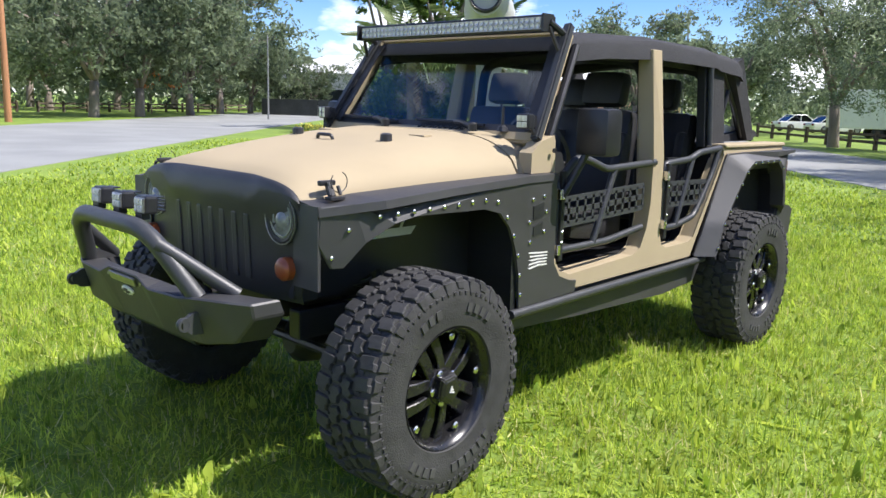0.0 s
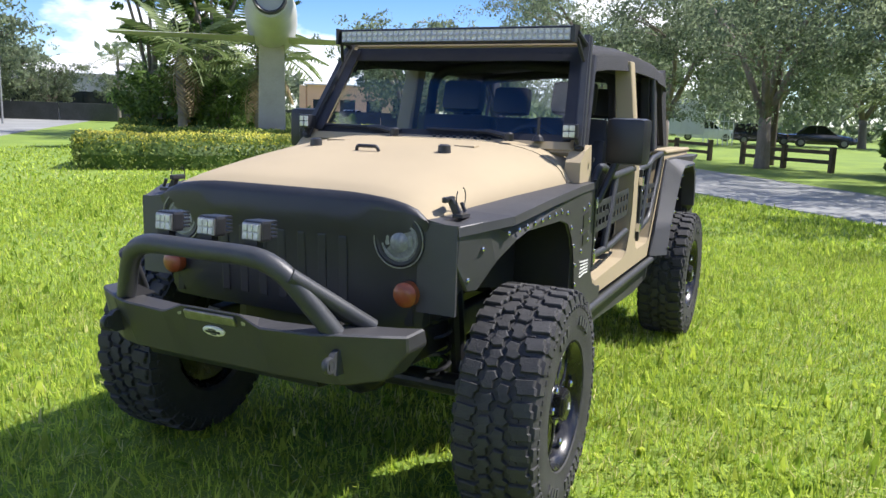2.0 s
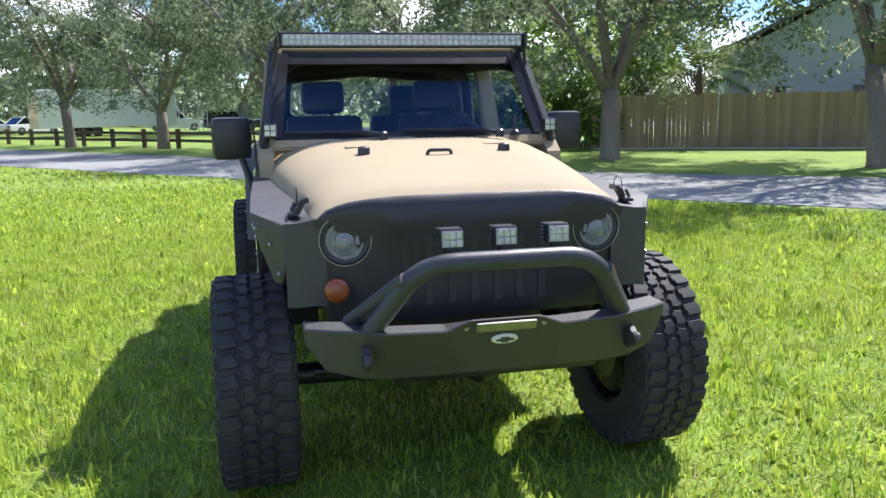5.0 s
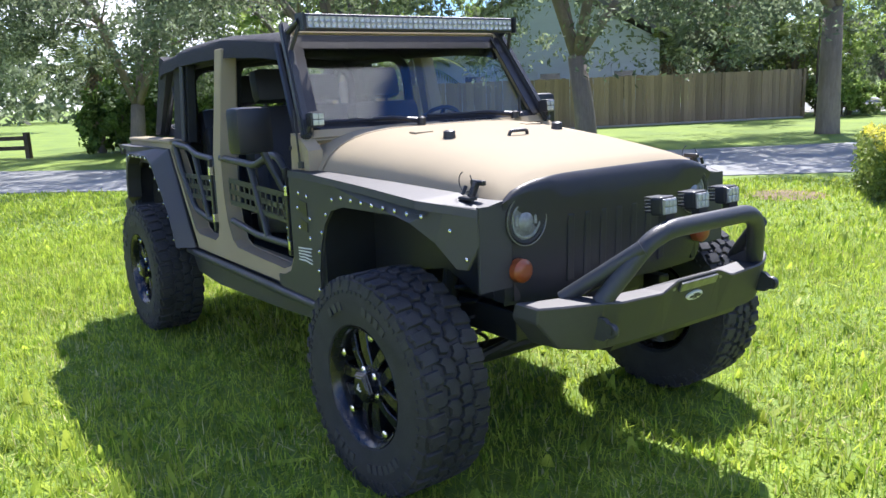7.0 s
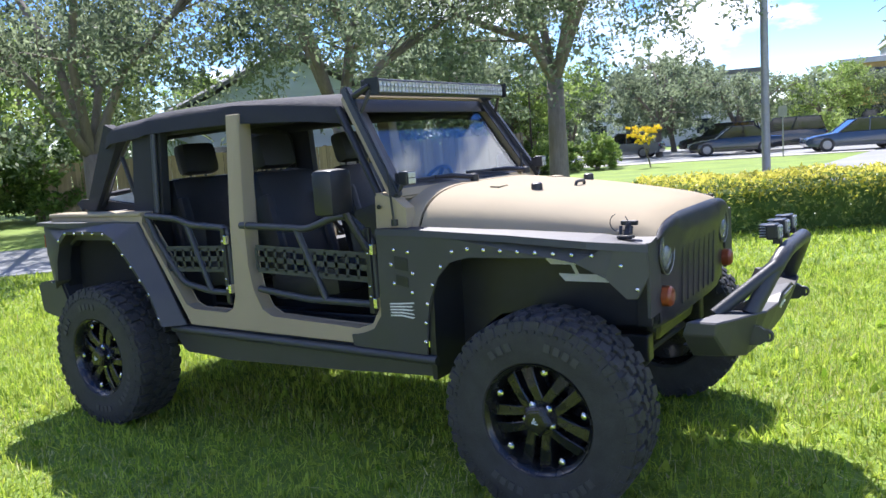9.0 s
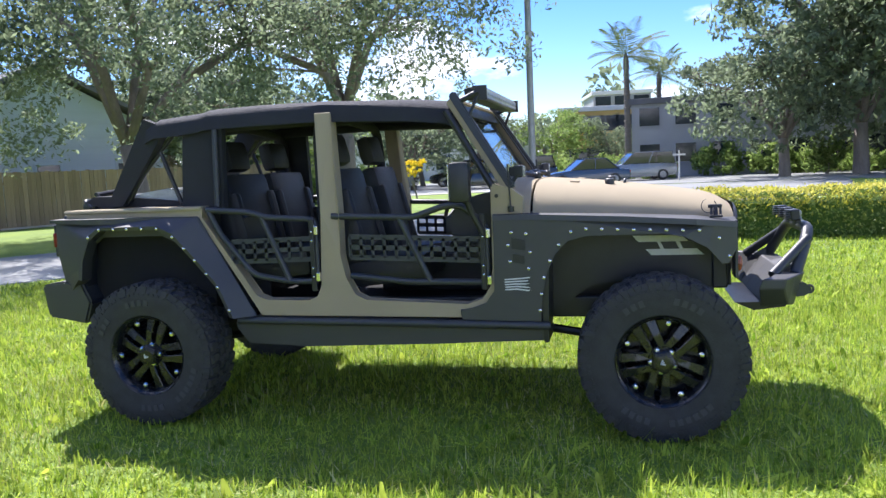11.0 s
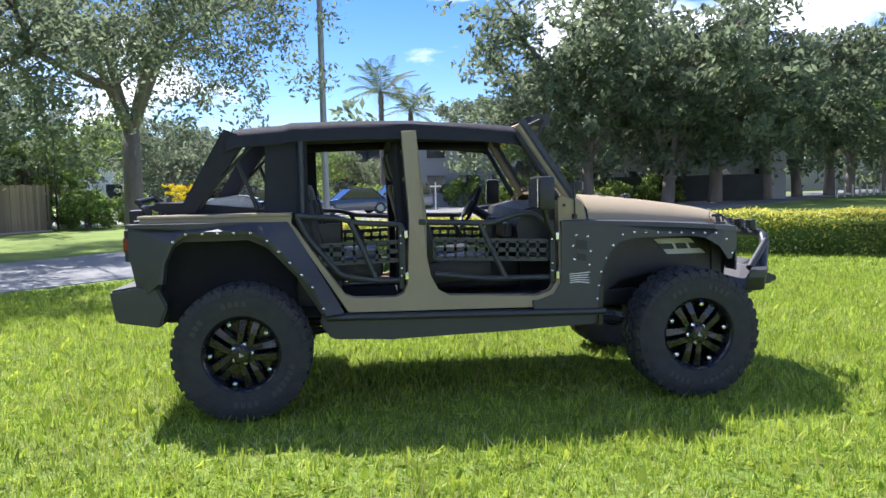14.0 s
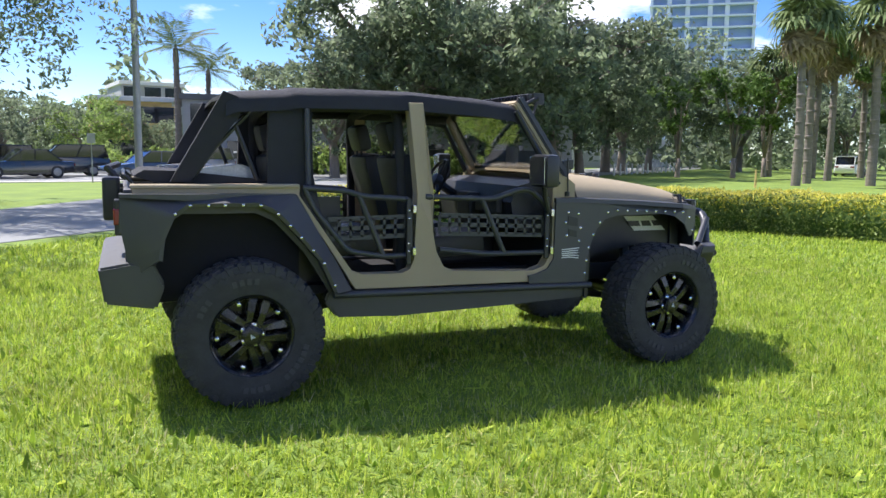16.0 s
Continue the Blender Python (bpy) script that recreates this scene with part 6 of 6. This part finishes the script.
rail_fence((-47.0, -17.6), (-29.8, -2.6), "dark two-rail timber fence beyond the road")
rail_fence((-28.4, -1.2), (-25.0, 1.9), "dark two-rail timber fence under the trees")
rail_fence((-2.0, -58.5), (-17.0, -59.5), "dark two-rail timber fence beyond the wide road")
rail_fence((-18.5, -59.6), (-46.0, -74.0), "dark two-rail timber fence beyond the wide road")


# parked cars
def parked_car(x, y, rz, length, height, paint, label, kind="sedan", group="parked cars"):
    c = base("parked_car", (x, y, GROUND + 0.02), label, "car", group, rz)
    L, W, H = length / 2, 0.90, height
    belt = H * 0.60
    bm = bmesh.new()
    rings = []
    for t, w, z0, z1 in ((-1, .80, .42, belt * .82), (-.97, .88, .28, belt * .95), (-.6, 1.0, .22, belt), (0, 1.0, .22, belt), (.45, 1.0, .22, belt * .98), (.8, .96, .24, belt * .86), (.96, .86, .28, belt * .74), (1, .74, .40, belt * .6)):
        rings.append([(t * L, -W * w, z0), (t * L, -W * w * 1.02, (z0 + z1) / 2), (t * L, -W * w * .96, z1 * .97), (t * L, -W * w * .80, z1), (t * L, W * w * .80, z1), (t * L, W * w * .96, z1 * .97), (t * L, W * w * 1.02, (z0 + z1) / 2), (t * L, W * w, z0)])
    loft(bm, rings)
    part("body", bm, paint, c, smooth=True)
    back, front = {"sedan": (-.74, .40), "suv": (-.95, .42), "pickup": (-.22, .44)}[kind]
    bm = bmesh.new()
    top = {"sedan": (-.42, .06), "suv": (-.86, .10), "pickup": (-.18, .14)}[kind]
    prism_pts = [(back * L, belt * .97), (top[0] * L, H * .965), (top[1] * L, H * .975), (front * L, belt * .95)]
    prism(bm, prism_pts, -W * .80, W * .80, None)
    part("glasshouse", bm, CARGLASS, c, "dark glazed cabin")
    bm = bmesh.new()
    loft(bm, [[(x0, -W * .74, z), (x0, W * .74, z), (x0, W * .78, z - .05), (x0, -W * .78, z - .05)] for x0, z in ((top[0] * L - .05, H - .02), ((top[0] + top[1]) / 2 * L, H), (top[1] * L + .05, H - .01))])
    part("roof", bm, paint, c)
    for s in (1, -1):
        for a, b in (((back * L, belt * .97), (top[0] * L, H * .97)), ((front * L, belt * .95), (top[1] * L, H * .97)), (((back + front) / 2 * L, belt), ((top[0] + top[1]) / 2 * L, H * .97))):
            bm = bmesh.new()
            tube(bm, [(a[0], s * W * .815, a[1]), (b[0], s * W * .80, b[1])], 0.035, 6)
            part("pillar", bm, paint, c)
        for wx in (-.60, .62):
            bm = bmesh.new()
            lathe(bm, [(0.2, -.1), (0.31, -.1), (0.33, 0), (0.31, .1), (0.2, .1), (0.2, -.1)], 20, "y", (wx * L, s * W * .92, 0.32))
            w = part("wheel", bm, RUBBER, c, smooth=True)
            bm = bmesh.new()
            disc(bm, (wx * L, s * (W * .92 + .06), 0.32), 0.2, s * 0.03, "y", 14, s * .01)
            part("rim", bm, STEEL, w)
        bm = bmesh.new()
        box(bm, (L * .93, s * W * .64, belt * .68), (0.14, 0.34, 0.13), (0, 0, -s * 20), 0.03)
        part("headlight", bm, LENS, c)
        bm = bmesh.new()
        box(bm, (-L * .985, s * W * .66, belt * .78), (0.08, 0.3, 0.14), (0, 0, 0), 0.02)
        part("tail_light", bm, REDLENS, c)
    return c


PAINT_NAVY = mat("dark_blue_car_paint", (0.03, 0.045, 0.075), 0.22, scale=3, var=0.1, coat=0.8)
PAINT_BLACK = mat("black_car_paint", (0.015, 0.016, 0.018), 0.2, scale=3, var=0.1, coat=0.8)
PAINT_WHITE = mat("white_car_paint", (0.78, 0.78, 0.77), 0.3, scale=3, var=0.05, coat=0.6)
PAINT_GREY = mat("grey_car_paint", (0.22, 0.23, 0.24), 0.25, 0.4, scale=3, var=0.1, coat=0.6)
for x, y, rz, ln, h, p, lab, k in ((-0.9, 37.6, 200, 4.6, 1.46, PAINT_NAVY, "dark blue sedan parked by the street", "sedan"),
                                   (-5.2, 43.2, 190, 4.8, 1.75, PAINT_BLACK, "black SUV parked across the street", "suv"),
                                   (-9.0, 46.0, 185, 4.7, 1.7, PAINT_BLACK, "black SUV parked across the street", "suv"),
                                   (-6.8, 39.6, 200, 4.6, 1.48, PAINT_BLACK, "black sedan parked by the street", "sedan"),
                                   (-13.5, 41.5, 185, 4.6, 1.5, PAINT_GREY, "grey sedan parked across the street", "sedan"),
                                   (1.8, 43.8, 195, 4.7, 1.7, PAINT_GREY, "grey SUV parked across the street", "suv"),
                                   (-68.4, -22.6, 140, 4.6, 1.45, PAINT_WHITE, "white sedan parked beyond the fence", "sedan"),
                                   (-66.0, -19.0, 140, 4.6, 1.45, PAINT_WHITE, "white sedan parked beyond the fence", "sedan"),
                                   (-70, -8.2, 100, 5.2, 1.8, PAINT_WHITE, "white pickup beyond the fence", "pickup"),
                                   (-64, -3.0, 95, 4.8, 1.6, PAINT_BLACK, "black car beyond the fence", "suv"),
                                   (-62, 1.2, 95, 4.8, 1.6, PAINT_BLACK, "black car beyond the fence", "sedan"),
                                   (-63, -66.5, 130, 5.2, 1.8, PAINT_WHITE, "white pickup by the white building", "pickup"),
                                   (-69, -43.5, 130, 4.8, 1.7, PAINT_WHITE, "white car by the peach building", "suv"),
                                   (55.5, 44.0, 30, 4.8, 1.7, PAINT_WHITE, "white car far along the street", "suv"),
                                   (60.5, 33.0, 60, 4.8, 1.8, PAINT_WHITE, "white car far along the street", "suv")):
    parked_car(x, y, rz, ln, h, p, lab, k)

# white box trailer with a ramp cage
tr = base("trailer", (-57.0, -11.6, GROUND), "long white box trailer parked beyond the rail fence", "trailer", rz=118)
bm = bmesh.new()
box(bm, (0, 0, 1.95), (9.6, 2.5, 2.6), (0, 0, 0), 0.06)
part("box", bm, PAINT_WHITE, tr)
for i in range(8):
    bm = bmesh.new()
    box(bm, (-4.2 + i * 1.2, -1.262, 1.95), (0.05, 0.02, 2.4))
    part("rib", bm, TRIM, tr)
for dx in (-1.2, 0.2):
    bm = bmesh.new()
    box(bm, (2.0 + dx * 1.5, -1.265, 2.2), (0.5, 0.02, 0.7))
    part("vent", bm, ROOFDARK, tr)
for dx in (-0.5, 0.5):
    for s in (1, -1):
        bm = bmesh.new()
        lathe(bm, [(0.18, -.1), (0.36, -.1), (0.38, 0), (0.36, .1), (0.18, .1)], 18, "y", (dx - 1.5, s * 1.1, 0.38), caps=True)
        part("wheel", bm, RUBBER, tr)
cage = base("ramp_cage", (-54.5, -6.3, GROUND), "white tubular ramp gate behind the trailer", "gate", rz=118)
for i in range(7):
    bm = bmesh.new()
    tube(bm, [(i * 0.35, 0, 0), (i * 0.35, 0, 2.2)], 0.03, 6)
    part("upright", bm, TRIM, cage)
for z in (0.5, 1.1, 1.7, 2.2):
    bm = bmesh.new()
    tube(bm, [(0, 0, z), (2.1, 0, z)], 0.03, 6)
    part("crossbar", bm, TRIM, cage)


# buildings
def building(at, rz, size, wall, label, rows, cols, win, roof="flat", roofmat=None, faces=("front",), door=False, name="building", eave=0.4, sill=1.0):
    w, d, h = size
    b = base(name, (*at, GROUND), label, "building", rz=rz)
    bm = bmesh.new()
    box(bm, (0, 0, h / 2), (w, d, h))
    part("wall", bm, wall, b)
    bm = bmesh.new()
    rm = roofmat or ROOFDARK
    if roof == "flat":
        box(bm, (0, 0, h + 0.2), (w + eave, d + eave, 0.4), (0, 0, 0), 0.04)
    elif roof == "hip":
        k = min(w, d) * 0.30
        vs = [(-w / 2 - eave, -d / 2 - eave, h), (w / 2 + eave, -d / 2 - eave, h), (w / 2 + eave, d / 2 + eave, h), (-w / 2 - eave, d / 2 + eave, h)]
        loft(bm, [vs, [(x, y, z + 0.12) for x, y, z in vs], [(x * (1 - 2 * k / w), y * (1 - 2 * k / d) * 0.55, h + k * 0.62) for x, y, z in vs]])
    else:
        prism(bm, [(-w / 2 - eave, h), (0, h + w * 0.26), (w / 2 + eave, h), (w / 2 + eave, h + 0.14), (0, h + w * 0.26 + 0.18), (-w / 2 - eave, h + 0.14)], -d / 2 - eave, d / 2 + eave)
    part("roof", bm, rm, b)
    if roof == "gable":
        bm = bmesh.new()
        prism(bm, [(-w / 2, h), (0, h + w * 0.25), (w / 2, h)], -d / 2, d / 2)
        part("gable", bm, wall, b)
    for face in faces:
        span = w if face in ("front", "back") else d
        off = (d if face in ("front", "back") else w) / 2
        turn = {"front": 0, "right": 90, "back": 180, "left": -90}[face]
        R = Matrix.Rotation(radians(turn), 4, "Z")
        for r in range(rows):
            for c in range(cols):
                cx = -span / 2 + span * (c + 0.5) / cols
                cz = h * r / rows + sill + win[1] / 2
                bm = bmesh.new()
                box(bm, (cx, -off - 0.02, cz), (win[0] + 0.16, 0.10, win[1] + 0.16))
                bm.transform(R)
                f = part("window", bm, wall, b)
                bm = bmesh.new()
                box(bm, (cx, -off - 0.055, cz), (win[0], 0.06, win[1]))
                bm.transform(R)
                part("pane", bm, PANE, f)
    return b


# white-roofed halls beyond the monument
building((-62, -74), 40, (34, 11, 4.2), WHITEWALL, "long white low building with pale roof beyond the road", 1, 9, (1.4, 1.6), "hip", ROOFWHITE, ("front", "right"))
building((-58, -62), 40, (8, 12, 5.4), WHITEWALL, "white building wing with pale roof", 1, 3, (1.4, 1.6), "hip", ROOFWHITE, ("front", "right"))
hall = building((-80, -49), 32, (26, 14, 4.2), ORANGEWALL, "peach walled hall with white hipped roof and columns", 1, 5, (1.6, 1.7), "hip", ROOFWHITE, ("front", "right"))
for i in range(6):
    bm = bmesh.new()
    box(bm, (-12.4 + i * 5.0, -7.5, 2.05), (0.7, 0.7, 4.1), (0, 0, 0), 0.04)
    part("column", bm, ORANGEWALL, hall)
scr = base("screen_wall", (-54, -42, GROUND), "long dark fence screen before the far halls", "fence", rz=126)
for i in range(2, 9):
    bm = bmesh.new()
    box(bm, (-33 + i * 5.5, 0, 0.75), (5.44, 0.12, 1.5), (0, 0, 0), 0.02)
    part("panel", bm, SCREEN, scr)
# house behind the board fence
building((-24.1, 22.7), 60, (9, 11, 3.3), BLUEWALL, "pale blue gabled house behind the fence", 1, 3, (0.8, 1.1), "gable", ROOFDARK, ("front", "right"), name="house")
# dwellings across the street
building((9.0, 54.5), -4, (14, 9, 4.9), GREYWALL, "grey two-storey row of dwellings across the street", 2, 6, (1.3, 1.2), "flat", ROOFDARK, ("front",))
building((23.5, 53.0), -14, (15, 9, 4.9), GREYWALL, "pale two-storey dwelling behind the oaks", 2, 5, (1.3, 1.2), "flat", ROOFDARK, ("front",))
building((-1.5, 68.0), 4, (6, 9, 5.4), YELLOWWALL, "ochre two-storey building far along the street", 2, 5, (1.5, 1.3), "flat", WHITEWALL, ("front",))
building((0.3, 85.0), 10, (6, 8, 8.0), GREYWALL, "pale grey three-storey block with balconies", 3, 3, (1.6, 1.5), "flat", WHITEWALL, ("front", "right"))
building((-20, 74), 10, (16, 9, 6.0), WHITEWALL, "white building behind the street trees", 2, 5, (1.4, 1.3), "flat", ROOFDARK, ("front",))
w = base("long_wall", (50.0, 79.5, GROUND), "long white rendered wall behind the oaks", "wall", rz=18)
for i in range(10):
    bm = bmesh.new()
    box(bm, (-27 + i * 6, 0, 1.9), (5.96, 0.3, 3.8), (0, 0, 0), 0.02)
    part("wall_panel", bm, WHITEWALL, w)
boundary = base("garden_wall", (20, 47.4, GROUND), "dark boundary hedge wall before the dwelling", "wall", rz=-14)
bm = bmesh.new()
box(bm, (0, 0, 0.9), (15, 0.4, 1.8), (0, 0, 0), 0.05)
part("wall_body", bm, SCREEN, boundary)

# far tower block with slabs and glass, its colours blued for distance haze
tower = base("tower_block", (165, 196, GROUND), "tall white and glass tower block tinted blue for distance haze", "building", rz=-38)
bm = bmesh.new()
box(bm, (0, 0, 42), (29, 18, 84))
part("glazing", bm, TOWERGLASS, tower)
for i in range(25):
    bm = bmesh.new()
    box(bm, (0, -0.8, 3.3 + i * 3.3), (30.5 if i % 2 else 29.6, 20.5, 0.55))
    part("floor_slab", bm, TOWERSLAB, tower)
for x in (-14.6, -9.5, -4.2, 2.2, 7.0, 14.6):
    bm = bmesh.new()
    box(bm, (x, -9.6, 42), (1.3 if abs(x) < 14 else 0.8, 1.6, 84))
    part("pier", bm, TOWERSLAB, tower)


# poles and lamps
def mast(name, at, h, r, material, label, category):
    p = base(name, (*at, GROUND), label, category)
    bm = bmesh.new()
    tube(bm, [(0, 0, -0.05), (0, 0, h * 0.5), (0, 0, h)], r, 12, r * 0.7)
    part("shaft", bm, material, p, smooth=True)
    return p


def street_lamp(at, h, rz, label):
    p = mast("street_lamp", at, h, 0.09, GREYPOLE, label, "lamp")
    p.rotation_euler[2] = radians(rz)
    bm = bmesh.new()
    tube(bm, arc([(0, 0, h - 0.4), (0.3, 0, h + 0.25), (2.0, 0, h + 0.5)], 0.5), 0.04, 8)
    part("arm", bm, GREYPOLE, p)
    bm = bmesh.new()
    box(bm, (2.2, 0, h + 0.5), (0.7, 0.24, 0.13), (0, -4, 0), 0.04)
    part("lamp_head", bm, TRIM, p)


mast("utility_pole", (-9.9, -39.2), 11.0, 0.17, POLEWOOD, "orange-brown timber utility pole by the wide road", "pole")
mast("utility_pole", (-1.65, 20.6), 13.0, 0.12, GREYPOLE, "tall slim grey pole beside the park road", "pole")
mast("utility_pole", (-28.6, -0.2), 10.0, 0.14, DARKWOOD, "dark timber pole among the oaks", "pole")
mast("lamp_post", (-30, -46.9), 6.0, 0.07, GREYPOLE, "thin pale lamp post by the wide road", "pole")
street_lamp((-55, -27), 8.4, -76, "tall street lamp with curved arm")
gl = mast("globe_lamp", (-12.9, 28.2), 4.15, 0.05, DARKWOOD, "garden lamp post with a milky globe", "lamp")
bm = bmesh.new()
lathe(bm, [(0.08, 4.1), (0.2, 4.25), (0.24, 4.42), (0.2, 4.6), (0.1, 4.72), (0.05, 4.9)], 18, "z", (0, 0, 0), caps=True)
part("globe", bm, GLOBE, gl, "milky white globe", True)
sg = mast("sign_post", (4.2, 41.5), 1.7, 0.05, TRIM, "small white post with crossarm by the kerb", "sign")
bm = bmesh.new()
box(bm, (0.0, 0, 1.45), (0.7, 0.05, 0.09), (0, 0, 0), 0.01)
part("crossarm", bm, TRIM, sg)
sg = mast("road_sign", (-3.4, 33.8), 2.2, 0.03, GREYPOLE, "street sign on a thin grey post", "sign")
bm = bmesh.new()
box(bm, (0.0, -0.03, 2.0), (0.35, 0.02, 0.45), (0, 0, 0), 0.005)
part("sign_plate", bm, GREYPOLE, sg)
for x, y in ((26.5, 14.6), (27.2, 25.2)):
    mast("marker_post", (x, y), 0.9, 0.06, YELLOWWALL, "short yellowish marker post on the lawn", "post")
for i in range(14):
    b = mast("bollard", (33.0 + i * 1.3, 46.0 + i * 1.05), 0.9, 0.09, TRIM, "short white bollard along the street", "bollard")
    tagged(b, group="street bollards")

# aircraft monument on a pylon
mon = base("aircraft_monument", (-19.5, -16.8, GROUND), "grey-green jet aircraft mounted on a concrete pylon", "monument", rz=127)
bm = bmesh.new()
box(bm, (0, 0, 1.85), (1.0, 0.75, 3.9), (0, 0, 0), 0.06, 0.9)
part("pylon", bm, PILLAR, mon)
bm = bmesh.new()
box(bm, (0, 0, 0.1), (2.6, 2.2, 0.3), (0, 0, 0), 0.04)
part("plinth", bm, PILLAR, mon)
bm = bmesh.new()
rings = []
for y, r, z in ((-3.4, 0.55, 5.0), (-3.0, 0.70, 4.95), (-1.5, 0.88, 4.75), (0.5, 0.92, 4.6), (3.0, 0.80, 4.5), (5.2, 0.50, 4.4), (6.4, 0.12, 4.3)):
    rings.append([(r * math.cos(a), y, z + r * 1.12 * math.sin(a)) for a in [2 * math.pi * k / 20 for k in range(20)]])
loft(bm, rings)
part("fuselage", bm, OLIVE, mon, smooth=True)
bm = bmesh.new()
lathe(bm, [(0.56, -3.42), (0.50, -3.6), (0.44, -3.55), (0.40, -2.9), (0.1, -2.8)], 20, "y", (0, 0, 5.02), caps=False)
part("exhaust", bm, SATIN, mon, "dark jet nozzle", True)
for s in (1, -1):
    bm = bmesh.new()
    loft(bm, [[(s * 0.6, -1.4, 4.15), (s * 0.6, 0.2, 4.28), (s * 0.6, 2.0, 4.18), (s * 0.6, 0.2, 4.06)], [(s * 5.2, -2.2, 4.02), (s * 5.2, -1.7, 4.08), (s * 5.2, -1.0, 4.03), (s * 5.2, -1.7, 3.98)]])
    bm.transform(Matrix.Translation((0, 0, -0.18)))
    part("wing", bm, OLIVE, mon, smooth=True)
    bm = bmesh.new()
    loft(bm, [[(s * 0.4, -3.2, 5.6), (s * 0.4, -2.6, 5.66), (s * 0.4, -2.0, 5.6), (s * 0.4, -2.6, 5.55)], [(s * 2.0, -3.6, 5.62), (s * 2.0, -3.3, 5.65), (s * 2.0, -3.0, 5.62), (s * 2.0, -3.3, 5.59)]])
    part("tailplane", bm, OLIVE, mon)
bm = bmesh.new()
loft(bm, [[(-0.08, -3.2, 5.5), (0.08, -3.2, 5.5), (0.08, -1.2, 5.5), (-0.08, -1.2, 5.5)], [(-0.04, -3.9, 7.4), (0.04, -3.9, 7.4), (0.04, -3.0, 7.4), (-0.04, -3.0, 7.4)]])
part("tail_fin", bm, OLIVE, mon)


# board fence, board by board
def board_fence(a, b, h, label):
    a, b, rz, ln = run(a, b)
    f = base("board_fence", (a.x, a.y, GROUND), label, "fence", rz=rz)
    bm = bmesh.new()
    box(bm, (0, 0, h / 2), (0.142, 0.02, h))
    board = bpy.data.meshes.new("board")
    bm.to_mesh(board)
    bm.free()
    n = int(ln / 0.15)
    rnd = random.Random(5)
    for z in (0.35, h - 0.35):
        bm = bmesh.new()
        box(bm, (ln / 2, 0.04, z), (ln, 0.05, 0.09))
        part("rail", bm, PLANK, f)
    for i in range(n):
        ob = put("board", board, PLANK, f)
        ob.location = (i * 0.15 + 0.075, rnd.uniform(-0.006, 0.006), rnd.uniform(-0.02, 0.025))
        ob.rotation_euler = (0, radians(rnd.uniform(-0.5, 0.5)), radians(rnd.uniform(-1.5, 1.5)))
    for i in range(int(ln / 2.4) + 1):
        bm = bmesh.new()
        box(bm, (min(i * 2.4, ln), 0.08, h / 2), (0.1, 0.1, h + 0.05))
        part("post", bm, PLANK, f)


board_fence((-21.4, 10.6), (-12.9, 27.3), 1.85, "tall weathered wooden board fence under the trees")
board_fence((-12.9, 27.4), (-22.5, 33.0), 1.85, "tall weathered wooden board fence along the garden")
